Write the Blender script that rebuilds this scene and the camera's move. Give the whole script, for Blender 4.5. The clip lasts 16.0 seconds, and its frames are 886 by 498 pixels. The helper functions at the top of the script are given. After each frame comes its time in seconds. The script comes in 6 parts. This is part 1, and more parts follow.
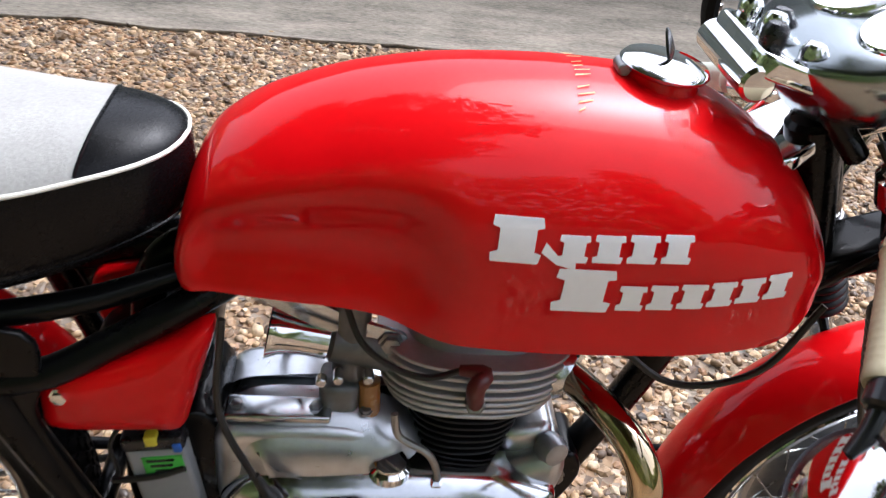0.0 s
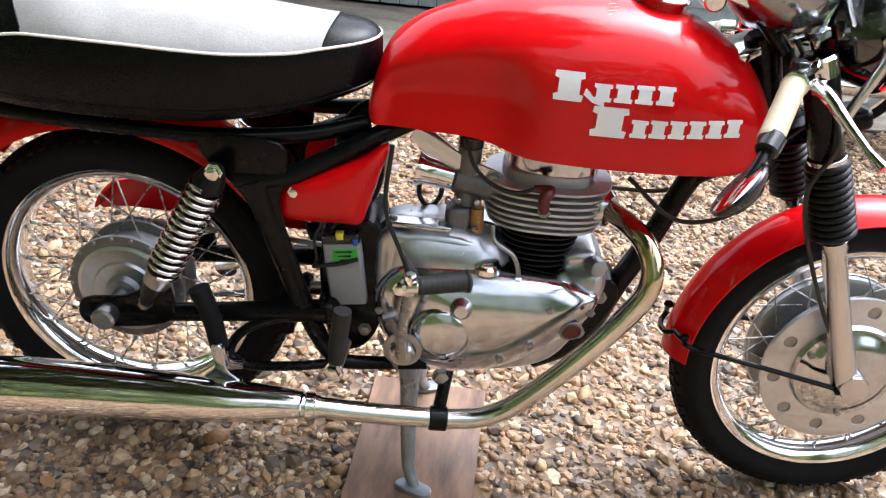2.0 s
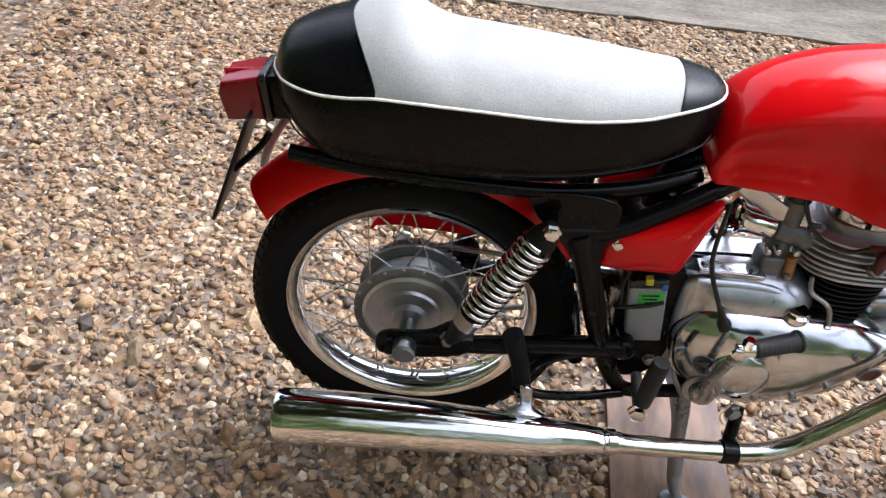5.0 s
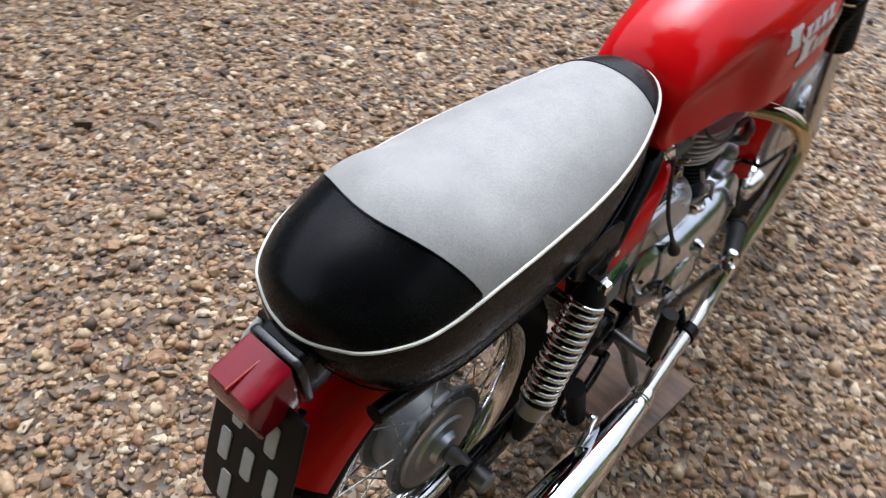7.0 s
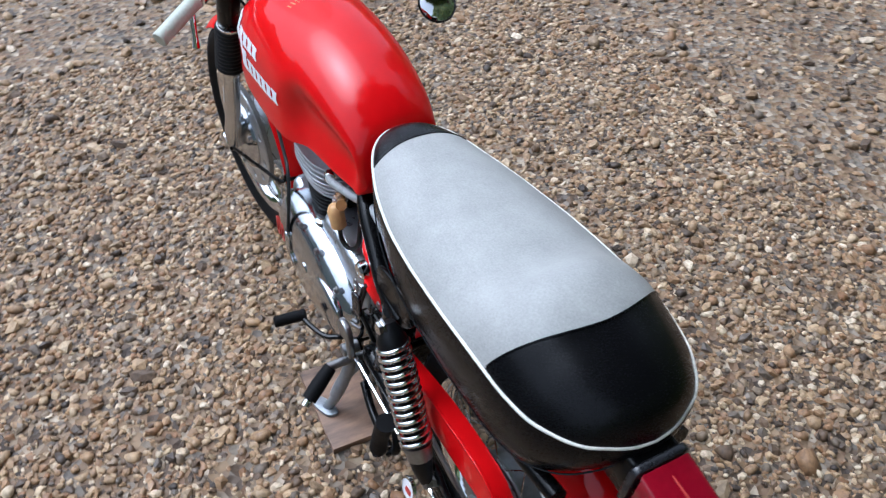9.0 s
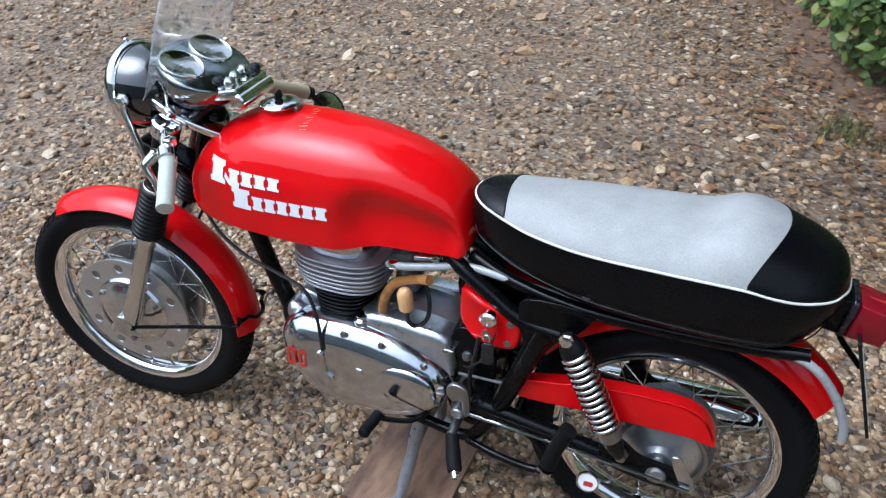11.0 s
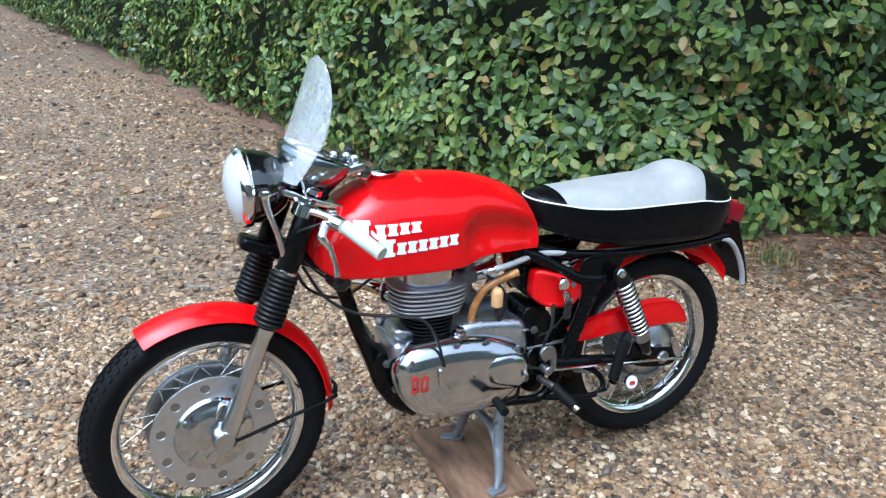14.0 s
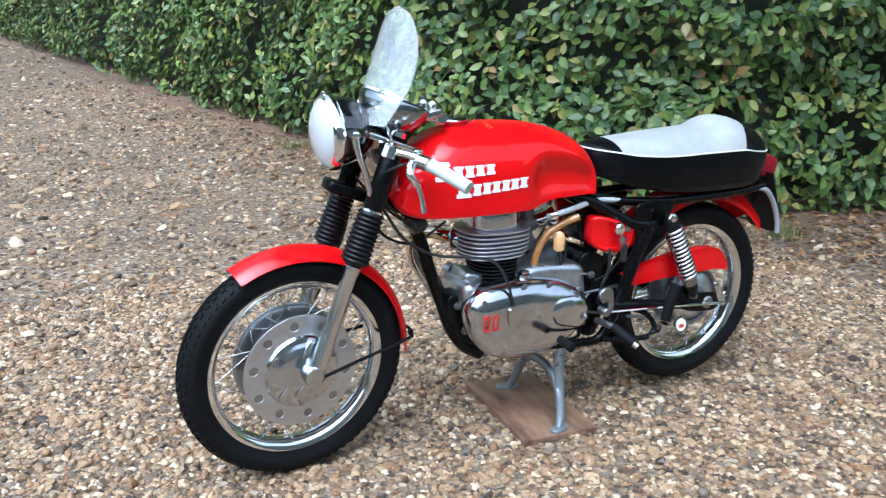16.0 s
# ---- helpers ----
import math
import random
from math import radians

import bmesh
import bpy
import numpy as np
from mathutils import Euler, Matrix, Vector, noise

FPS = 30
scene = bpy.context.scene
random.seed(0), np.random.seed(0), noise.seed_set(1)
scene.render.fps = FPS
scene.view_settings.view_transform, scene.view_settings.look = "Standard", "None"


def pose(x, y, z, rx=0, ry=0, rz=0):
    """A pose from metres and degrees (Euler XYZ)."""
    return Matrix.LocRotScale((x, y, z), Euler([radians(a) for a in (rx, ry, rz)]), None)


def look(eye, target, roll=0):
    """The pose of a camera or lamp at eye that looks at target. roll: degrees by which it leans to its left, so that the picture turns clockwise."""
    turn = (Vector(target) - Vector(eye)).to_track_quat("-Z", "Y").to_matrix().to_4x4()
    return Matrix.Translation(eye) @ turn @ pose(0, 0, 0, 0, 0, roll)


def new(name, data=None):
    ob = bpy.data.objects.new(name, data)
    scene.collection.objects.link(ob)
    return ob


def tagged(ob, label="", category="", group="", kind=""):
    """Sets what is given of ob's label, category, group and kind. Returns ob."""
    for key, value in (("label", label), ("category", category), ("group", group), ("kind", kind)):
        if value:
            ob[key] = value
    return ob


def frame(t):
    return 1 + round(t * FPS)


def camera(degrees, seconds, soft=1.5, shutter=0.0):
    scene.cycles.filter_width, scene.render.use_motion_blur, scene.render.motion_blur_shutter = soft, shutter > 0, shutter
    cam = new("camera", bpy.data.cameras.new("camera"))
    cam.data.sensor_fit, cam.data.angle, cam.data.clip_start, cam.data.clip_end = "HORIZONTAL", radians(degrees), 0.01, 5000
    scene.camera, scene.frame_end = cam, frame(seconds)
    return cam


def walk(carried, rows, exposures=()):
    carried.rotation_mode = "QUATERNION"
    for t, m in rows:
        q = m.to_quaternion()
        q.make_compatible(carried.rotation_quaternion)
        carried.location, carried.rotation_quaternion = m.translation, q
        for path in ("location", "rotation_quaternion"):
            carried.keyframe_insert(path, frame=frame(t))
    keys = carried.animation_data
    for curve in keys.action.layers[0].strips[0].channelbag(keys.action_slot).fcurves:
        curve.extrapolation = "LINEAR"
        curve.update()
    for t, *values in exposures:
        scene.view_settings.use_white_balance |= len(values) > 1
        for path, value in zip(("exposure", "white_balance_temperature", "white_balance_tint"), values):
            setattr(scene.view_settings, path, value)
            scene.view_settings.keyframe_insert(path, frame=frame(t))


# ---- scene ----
cam = camera(56.2, 16.0, soft=1.2, shutter=0.25)
PATH = [
    (0, (0.59, -0.709, 1.233), (0.819, 0.914, 0.087), 7.7),
    (0.5, (0.606, -0.907, 1.235), (0.698, 0.774, 0.155), 6.1),
    (1, (0.586, -1.094, 1.225), (0.626, 0.616, 0.188), 4.3),
    (1.5, (0.584, -1.22, 1.208), (0.6, 0.515, 0.215), 4.6),
    (2, (0.592, -1.334, 1.207), (0.562, 0.415, 0.239), 5.5),
    (2.5, (0.582, -1.39, 1.222), (0.498, 0.372, 0.279), 5.3),
    (3, (0.553, -1.407, 1.225), (0.408, 0.359, 0.298), 5.1),
    (3.5, (0.535, -1.42, 1.229), (0.341, 0.339, 0.298), 5.3),
    (4, (0.462, -1.405, 1.245), (0.23, 0.31, 0.243), 5.6),
    (4.2, (0.387, -1.361, 1.275), (0.155, 0.311, 0.202), 5.6),
    (6.3, (-0.398, -0.82, 1.534), (0.26, 0.52, 0.203), 4.7),
    (6.5, (-0.441, -0.722, 1.525), (0.312, 0.549, 0.177), 3.3),
    (7, (-0.607, -0.494, 1.543), (0.489, 0.392, 0.124), 5.2),
    (7.5, (-0.727, -0.278, 1.595), (0.555, 0.229, 0.145), 2.5),
    (8, (-0.708, -0.010, 1.606), (0.688, 0.068, 0.176), 1.8),
    (8.5, (-0.723, 0.300, 1.652), (0.635, -0.149, 0.249), 3.4),
    (9, (-0.655, 0.524, 1.649), (0.646, -0.209, 0.318), 1.4),
    (9.5, (-0.571, 0.812, 1.657), (0.583, -0.229, 0.398), 1.9),
    (10, (-0.432, 1.061, 1.676), (0.56, -0.179, 0.461), 1.3),
    (10.2, (-0.353, 1.112, 1.666), (0.568, -0.204, 0.473), 1.3),
    (12.3, (0.718, 1.746, 1.64), (0.589, 0.031, 0.618), 2.3),
    (12.5, (0.831, 1.751, 1.622), (0.605, 0.046, 0.601), 2.4),
    (13, (1.126, 1.758, 1.592), (0.635, 0.072, 0.634), 2.0),
    (13.5, (1.408, 1.815, 1.525), (0.671, 0.135, 0.73), 1.5),
    (14, (1.6, 1.948, 1.44), (0.796, 0.229, 0.808), 2.2),
    (14.5, (1.764, 2.027, 1.386), (0.881, 0.335, 0.789), 2.3),
    (15, (1.893, 2.056, 1.309), (0.908, 0.418, 0.719), 2.1),
    (15.5, (1.927, 2.057, 1.283), (0.965, 0.4, 0.709), 1.7),
    (16, (1.916, 1.989, 1.276), (1.042, 0.289, 0.688), 1.5),
]
EXPOSURES = [(0.0, 1.58, 5850, 14), (1.0, 1.85, 5850, 14), (2.0, 2.0, 5850, 14), (4.0, 1.93, 5800, 14), (6.5, 1.12, 5750, 13), (7.5, 1.06, 5600, 11), (8.0, 0.98, 5350, 9), (9.5, 0.88, 5200, 9), (12.5, 1.08, 5100, 5), (14.5, 1.34, 4980, 4), (16.0, 1.40, 4950, 4)]
walk(cam, [(t, look(eye, target, roll)) for t, eye, target, roll in PATH], EXPOSURES)

# ---- daylight: bright overcast ----
world = bpy.data.worlds.new("overcast_sky")
scene.world = world
world.use_nodes = True
wn, wl = world.node_tree.nodes, world.node_tree.links
sky = wn.new("ShaderNodeTexSky")
sky.sky_type, sky.sun_disc = "NISHITA", False
sky.sun_elevation, sky.sun_rotation = radians(62), radians(51)
sky.air_density, sky.dust_density, sky.ozone_density = 1.0, 6.0, 1.0
grey = wn.new("ShaderNodeHueSaturation")
grey.inputs["Saturation"].default_value = 0.22
wl.new(sky.outputs[0], grey.inputs["Color"])
wl.new(grey.outputs[0], wn["Background"].inputs[0])
wn["Background"].inputs[1].default_value = 0.15
sun = new("sun", bpy.data.lights.new("sun", "SUN"))
sun.data.energy, sun.data.angle, sun.data.color = 0.5, radians(50), (1.0, 0.97, 0.93)
sun.matrix_world = look((2.0, 1.6, 5.0), (0, 0, 0))


# ---- materials ----
def nodes_of(name):
    m = bpy.data.materials.new(name)
    m.use_nodes = True
    nt = m.node_tree
    return m, nt, nt.nodes["Principled BSDF"]


def coords(nt, scale=(1, 1, 1)):
    tc = nt.nodes.new("ShaderNodeTexCoord")
    mp = nt.nodes.new("ShaderNodeMapping")
    mp.inputs["Scale"].default_value = scale
    nt.links.new(tc.outputs["Object"], mp.inputs["Vector"])
    return mp.outputs[0]


def noise_at(nt, vec, scale, detail=4, rough=0.6):
    n = nt.nodes.new("ShaderNodeTexNoise")
    n.inputs["Scale"].default_value, n.inputs["Detail"].default_value, n.inputs["Roughness"].default_value = scale, detail, rough
    nt.links.new(vec, n.inputs["Vector"])
    return n.outputs["Fac"]


def ramp(nt, fac, stops):
    r = nt.nodes.new("ShaderNodeValToRGB")
    el = r.color_ramp.elements
    while len(el) < len(stops):
        el.new(0.5)
    for e, (p, c) in zip(el, stops):
        e.position, e.color = p, (*c, 1)
    nt.links.new(fac, r.inputs[0])
    return r.outputs[0]


def bump(nt, bsdf, height, strength, distance=0.002):
    b = nt.nodes.new("ShaderNodeBump")
    b.inputs["Strength"].default_value, b.inputs["Distance"].default_value = strength, distance
    nt.links.new(height, b.inputs["Height"])
    nt.links.new(b.outputs[0], bsdf.inputs["Normal"])


def span(nt, fac, lo, hi):
    m = nt.nodes.new("ShaderNodeMapRange")
    m.inputs["From Min"].default_value, m.inputs["From Max"].default_value = 0.3, 0.7
    m.inputs["To Min"].default_value, m.inputs["To Max"].default_value = lo, hi
    nt.links.new(fac, m.inputs["Value"])
    return m.outputs[0]


def surface(name, base, rough, metal=0.0, grain=60, vary=0.12, relief=0.0, coat=0.0, stains=6, rspan=0.08, spec=0.5, stretch=(1, 1, 1), tone=None, coat_ior=1.5):
    """A plain painted, cast, rubber or plated surface with grain and a larger wear pattern."""
    m, nt, b = nodes_of(name)
    v = coords(nt, stretch)
    fine, big = noise_at(nt, v, grain), noise_at(nt, v, stains, 3)
    mixn = nt.nodes.new("ShaderNodeMath")
    mixn.operation = "MULTIPLY_ADD"
    mixn.inputs[1].default_value = 0.5
    half = nt.nodes.new("ShaderNodeMath")
    half.operation = "MULTIPLY"
    half.inputs[1].default_value = 0.5
    nt.links.new(big, half.inputs[0])
    nt.links.new(fine, mixn.inputs[0])
    nt.links.new(half.outputs[0], mixn.inputs[2])
    lo = tuple(c * (1 - vary) for c in base)
    hi = tone or tuple(min(1, c * (1 + vary)) for c in base)
    nt.links.new(ramp(nt, mixn.outputs[0], [(0.32, lo), (0.68, hi)]), b.inputs["Base Color"])
    nt.links.new(span(nt, mixn.outputs[0], max(0.02, rough - rspan), rough + rspan), b.inputs["Roughness"])
    b.inputs["Metallic"].default_value = metal
    b.inputs["Specular IOR Level"].default_value = spec
    b.inputs["Coat Weight"].default_value, b.inputs["Coat Roughness"].default_value = coat, 0.015
    b.inputs["Coat IOR"].default_value = coat_ior
    if relief:
        bump(nt, b, fine, relief)
    return m


def heat_tinted(m):
    """Straw-coloured heat tint on the pipe's bend next to the head."""
    nt = m.node_tree
    b = nt.nodes["Principled BSDF"]
    plain = b.inputs["Base Color"].links[0].from_socket
    tc, sep = nt.nodes.new("ShaderNodeTexCoord"), nt.nodes.new("ShaderNodeSeparateXYZ")
    nt.links.new(tc.outputs["Object"], sep.inputs[0])
    tint = ramp(nt, sep.outputs["Z"], [(0.49, (1, 1, 1)), (0.545, (1.0, 0.90, 0.72)), (0.59, (0.92, 0.72, 0.45)), (0.62, (0.70, 0.58, 0.46))])
    mx = nt.nodes.new("ShaderNodeMix")
    mx.data_type, mx.blend_type = "RGBA", "MULTIPLY"
    mx.inputs["Factor"].default_value = 1.0
    nt.links.new(plain, mx.inputs["A"])
    nt.links.new(tint, mx.inputs["B"])
    nt.links.new(mx.outputs["Result"], b.inputs["Base Color"])
    return m


RED = surface("red_enamel", (0.58, 0.0008, 0.0022), 0.5, coat=0.62, grain=12, vary=0.08, rspan=0.05, stains=3, spec=0.03, coat_ior=1.5)
BLACK = surface("black_enamel", (0.0025, 0.0025, 0.0028), 0.28, coat=0.15, grain=40, vary=0.3, spec=0.10)
# black base stands in for dark hedge reflected in the chrome lamp shell
HEDGE_DARK_SHELL = surface("hedge_dark_chrome_shell", (0.004, 0.004, 0.0045), 0.12, coat=1.0, grain=30, vary=0.3, spec=0.5, rspan=0.04, coat_ior=1.7)
VINYL = surface("black_vinyl", (0.003, 0.003, 0.0036), 0.27, grain=420, vary=0.25, relief=0.08, spec=0.17)
WHITE_VINYL = surface("white_vinyl", (0.325, 0.320, 0.302), 0.52, grain=300, vary=0.2, relief=0.2, stains=13, spec=0.32)
PIPING = surface("cream_piping", (0.74, 0.72, 0.64), 0.4, grain=150, vary=0.08)
RUBBER = surface("tyre_rubber", (0.006, 0.006, 0.0065), 0.6, spec=0.1, grain=90, vary=0.35, relief=0.3, stains=12)
PEDAL_RUBBER = surface("worn_grey_rubber", (0.022, 0.022, 0.021), 0.55, grain=140, vary=0.35, relief=0.4, spec=0.25)
GAITER = surface("gaiter_rubber", (0.004, 0.004, 0.0045), 0.40, grain=160, vary=0.3, relief=0.1, spec=0.25)
CHROME = surface("chrome_plate", (0.78, 0.78, 0.78), 0.05, metal=1.0, grain=25, vary=0.06, rspan=0.025)
PIPE = heat_tinted(surface("exhaust_chrome", (0.66, 0.65, 0.62), 0.08, metal=1.0, grain=14, vary=0.10, rspan=0.04, stains=5))
ALLOY = surface("polished_alloy", (0.55, 0.57, 0.60), 0.15, metal=1.0, grain=45, vary=0.14, rspan=0.06, stains=11, relief=0.03)
CAST = surface("cast_alloy", (0.42, 0.44, 0.47), 0.40, metal=0.85, grain=120, vary=0.18, rspan=0.1, relief=0.15)
DRUM = surface("machined_alloy", (0.60, 0.62, 0.65), 0.40, metal=1.0, grain=80, vary=0.12, rspan=0.08)
CASE = surface("buffed_alloy", (0.54, 0.56, 0.59), 0.32, metal=0.95, grain=60, vary=0.16, rspan=0.08, relief=0.05, stains=12)
HEAD_FIN = surface("grey_fin_alloy", (0.50, 0.51, 0.53), 0.42, metal=0.75, grain=120, vary=0.14, relief=0.12)
STANCHION = surface("satin_alloy", (0.62, 0.63, 0.64), 0.22, metal=1.0, grain=50, vary=0.08, stretch=(1, 1, 0.1))
DULL = surface("dull_hub_alloy", (0.17, 0.175, 0.18), 0.46, metal=0.7, grain=70, vary=0.3, relief=0.1, stains=14)
WORN_STEEL = surface("worn_bright_steel", (0.46, 0.45, 0.43), 0.27, metal=1.0, grain=90, vary=0.22, relief=0.05, stains=16)
STEEL = surface("dull_steel", (0.32, 0.32, 0.32), 0.38, metal=1.0, grain=120, vary=0.2)
BARREL = surface("barrel_black", (0.005, 0.005, 0.0055), 0.42, grain=150, vary=0.3, relief=0.1, spec=0.25)
STAND = surface("grey_worn_steel", (0.25, 0.265, 0.285), 0.32, metal=0.55, grain=70, vary=0.25, relief=0.08)
GRIP = surface("cream_grip", (0.40, 0.345, 0.225), 0.5, grain=180, vary=0.15, relief=0.15)
GRIP_L = surface("pale_green_grip", (0.46, 0.48, 0.41), 0.5, grain=180, vary=0.15, relief=0.15)
DECAL = surface("white_transfer", (0.84, 0.84, 0.87), 0.35, grain=60, vary=0.05)
GOLD = surface("gold_transfer", (0.42, 0.24, 0.06), 0.35, grain=90, vary=0.15)
BADGE_RED = surface("badge_red", (0.42, 0.03, 0.02), 0.4, grain=90, vary=0.2)
PLATE = surface("number_plate_black", (0.010, 0.009, 0.009), 0.45, spec=0.15, grain=60, vary=0.3)
PLATE_MARK = surface("number_plate_grey", (0.50, 0.49, 0.46), 0.5, grain=90, vary=0.15)
BATTERY = surface("battery_grey", (0.26, 0.27, 0.28), 0.4, grain=70, vary=0.1)
GREEN = surface("green_label", (0.06, 0.42, 0.05), 0.5, grain=90, vary=0.15)
YELLOW = surface("yellow_plastic", (0.62, 0.55, 0.03), 0.4, grain=60, vary=0.1)
BLUE = surface("blue_terminal", (0.03, 0.12, 0.45), 0.4, grain=60, vary=0.1)
TAN = surface("tan_filter", (0.62, 0.36, 0.15), 0.4, grain=60, vary=0.15)
BROWN_HOSE = surface("amber_hose", (0.34, 0.15, 0.04), 0.25, grain=60, vary=0.25, coat=0.4)
GREY_HOSE = surface("grey_hose", (0.33, 0.34, 0.34), 0.3, grain=60, vary=0.1, coat=0.3)
CABLE = surface("cable_black", (0.008, 0.008, 0.008), 0.4, grain=200, vary=0.2)
CAP_RED = surface("plug_cap_maroon", (0.10, 0.012, 0.012), 0.35, grain=60, vary=0.2)
DIAL = surface("dial_black", (0.012, 0.012, 0.014), 0.25, grain=60, vary=0.2)
LAMP_RED = surface("red_lamp_lens", (0.19, 0.002, 0.010), 0.14, grain=60, vary=0.2, coat=0.4, spec=0.35)

SMOKED = surface("satin_chrome", (0.32, 0.35, 0.365), 0.17, metal=1.0, grain=25, vary=0.08, rspan=0.04)
# clear screen; its share of diffuse white imitates the sky's reflection
CLEAR, cnt, cb = nodes_of("sky_sheen_perspex")
cb.inputs["Base Color"].default_value = (0.95, 0.97, 0.97, 1)
cb.inputs["Transmission Weight"].default_value, cb.inputs["IOR"].default_value = 0.86, 1.49
nt_v = coords(cnt)
cnt.links.new(span(cnt, noise_at(cnt, nt_v, 20), 0.0, 0.015), cb.inputs["Roughness"])
LENS, lnt, lb = nodes_of("headlamp_glass")
lb.inputs["Base Color"].default_value = (0.9, 0.92, 0.92, 1)
lb.inputs["Transmission Weight"].default_value, lb.inputs["IOR"].default_value = 0.55, 1.45
wv = lnt.nodes.new("ShaderNodeTexWave")
wv.inputs["Scale"].default_value = 60
wv.bands_direction = "Y"
lnt.links.new(coords(lnt), wv.inputs["Vector"])
lnt.links.new(span(lnt, noise_at(lnt, coords(lnt), 30), 0.05, 0.14), lb.inputs["Roughness"])
bump(lnt, lb, wv.outputs["Fac"], 0.25, 0.001)


def gravel_material():
    m, nt, b = nodes_of("flint_gravel")
    geo = nt.nodes.new("ShaderNodeNewGeometry")
    rnd = geo.outputs["Random Per Island"]
    base = ramp(nt, rnd, [(0.0, (0.041, 0.030, 0.023)), (0.13, (0.138, 0.091, 0.057)), (0.28, (0.340, 0.226, 0.127)), (0.42, (0.230, 0.122, 0.057)),
                          (0.52, (0.405, 0.296, 0.176)), (0.64, (0.110, 0.091, 0.075)), (0.78, (0.368, 0.248, 0.135)), (0.91, (0.478, 0.374, 0.246)), (1.0, (0.607, 0.522, 0.402))])
    v = coords(nt)
    mx = nt.nodes.new("ShaderNodeMix")
    mx.data_type, mx.blend_type = "RGBA", "MULTIPLY"
    mx.inputs["Factor"].default_value = 0.85
    nt.links.new(base, mx.inputs["A"])
    nt.links.new(ramp(nt, noise_at(nt, v, 85, 5), [(0.28, (0.5, 0.45, 0.4)), (0.6, (1.10, 1.03, 0.94))]), mx.inputs["B"])
    nt.links.new(mx.outputs["Result"], b.inputs["Base Color"])
    nt.links.new(span(nt, noise_at(nt, v, 30), 0.35, 0.75), b.inputs["Roughness"])
    bump(nt, b, noise_at(nt, v, 260), 0.35, 0.001)
    return m


def ground_material():
    m, nt, b = nodes_of("gravel_bed")
    v = coords(nt)
    vo = nt.nodes.new("ShaderNodeTexVoronoi")
    vo.inputs["Scale"].default_value = 46
    nt.links.new(v, vo.inputs["Vector"])
    sep = nt.nodes.new("ShaderNodeSeparateColor")
    nt.links.new(vo.outputs["Color"], sep.inputs[0])
    # tones kept below the pebbles' own, to paint the shade in their gaps
    base = ramp(nt, sep.outputs[0], [(0.0, (0.044, 0.030, 0.021)), (0.2, (0.115, 0.076, 0.048)), (0.4, (0.245, 0.164, 0.092)), (0.55, (0.159, 0.089, 0.046)), (0.7, (0.274, 0.204, 0.133)), (0.85, (0.115, 0.098, 0.084)), (1.0, (0.432, 0.354, 0.264))])
    mx = nt.nodes.new("ShaderNodeMix")
    mx.data_type, mx.blend_type = "RGBA", "MULTIPLY"
    mx.inputs["Factor"].default_value = 0.8
    nt.links.new(base, mx.inputs["A"])
    nt.links.new(ramp(nt, noise_at(nt, v, 1.3, 5), [(0.3, (0.62, 0.58, 0.52)), (0.65, (1.05, 1.02, 0.98))]), mx.inputs["B"])
    nt.links.new(mx.outputs["Result"], b.inputs["Base Color"])
    b.inputs["Roughness"].default_value = 0.7
    bump(nt, b, vo.outputs["Distance"], 0.9, 0.012)
    return m


def leaf_material(name, stops, gloss=0.4):
    m, nt, b = nodes_of(name)
    geo = nt.nodes.new("ShaderNodeNewGeometry")
    col = ramp(nt, geo.outputs["Random Per Island"], stops)
    v = coords(nt)
    mx = nt.nodes.new("ShaderNodeMix")
    mx.data_type, mx.blend_type = "RGBA", "MULTIPLY"
    mx.inputs["Factor"].default_value = 0.7
    nt.links.new(col, mx.inputs["A"])
    nt.links.new(ramp(nt, noise_at(nt, v, 2.2, 4), [(0.3, (0.62, 0.66, 0.6)), (0.7, (1.15, 1.1, 1.0))]), mx.inputs["B"])
    nt.links.new(mx.outputs["Result"], b.inputs["Base Color"])
    nt.links.new(span(nt, noise_at(nt, v, 25), gloss - 0.1, gloss + 0.15), b.inputs["Roughness"])
    b.inputs["Transmission Weight"].default_value = 0.0
    b.inputs["Subsurface Weight"].default_value = 0.0
    bump(nt, b, noise_at(nt, v, 70), 0.3, 0.002)
    return m


GRAVEL, BED = gravel_material(), ground_material()
LEAF = leaf_material("hedge_leaf", [(0.0, (0.032, 0.066, 0.013)), (0.25, (0.059, 0.109, 0.019)), (0.55, (0.100, 0.161, 0.026)), (0.82, (0.167, 0.218, 0.039)), (0.95, (0.267, 0.258, 0.058)), (1.0, (0.228, 0.125, 0.040))], 0.45)
# near-black green: the shade deep between the leaves, put into the colour
HEDGE_CORE = surface("hedge_inner_shade", (0.022, 0.028, 0.012), 0.8, grain=22, vary=0.6, relief=0.8, stains=5)
LITTER = leaf_material("dead_leaf", [(0.0, (0.095, 0.040, 0.014)), (0.5, (0.209, 0.098, 0.037)), (1.0, (0.324, 0.179, 0.065))], 0.6)
GRASS = leaf_material("grass_blade", [(0.0, (0.048, 0.067, 0.014)), (0.6, (0.104, 0.125, 0.029)), (1.0, (0.228, 0.196, 0.072))], 0.5)
SOIL = surface("hedge_soil", (0.12, 0.066, 0.042), 0.85, grain=55, vary=0.5, relief=0.9, stains=7, tone=(0.24, 0.15, 0.095))
TURF = surface("rough_turf", (0.045, 0.055, 0.02), 0.85, grain=70, vary=0.5, relief=0.9, stains=4, tone=(0.115, 0.10, 0.045))
CONCRETE = surface("weathered_concrete", (0.105, 0.088, 0.066), 0.85, grain=42, vary=0.4, relief=0.7, stains=2.6, tone=(0.33, 0.29, 0.235), stretch=(1, 2.6, 1))
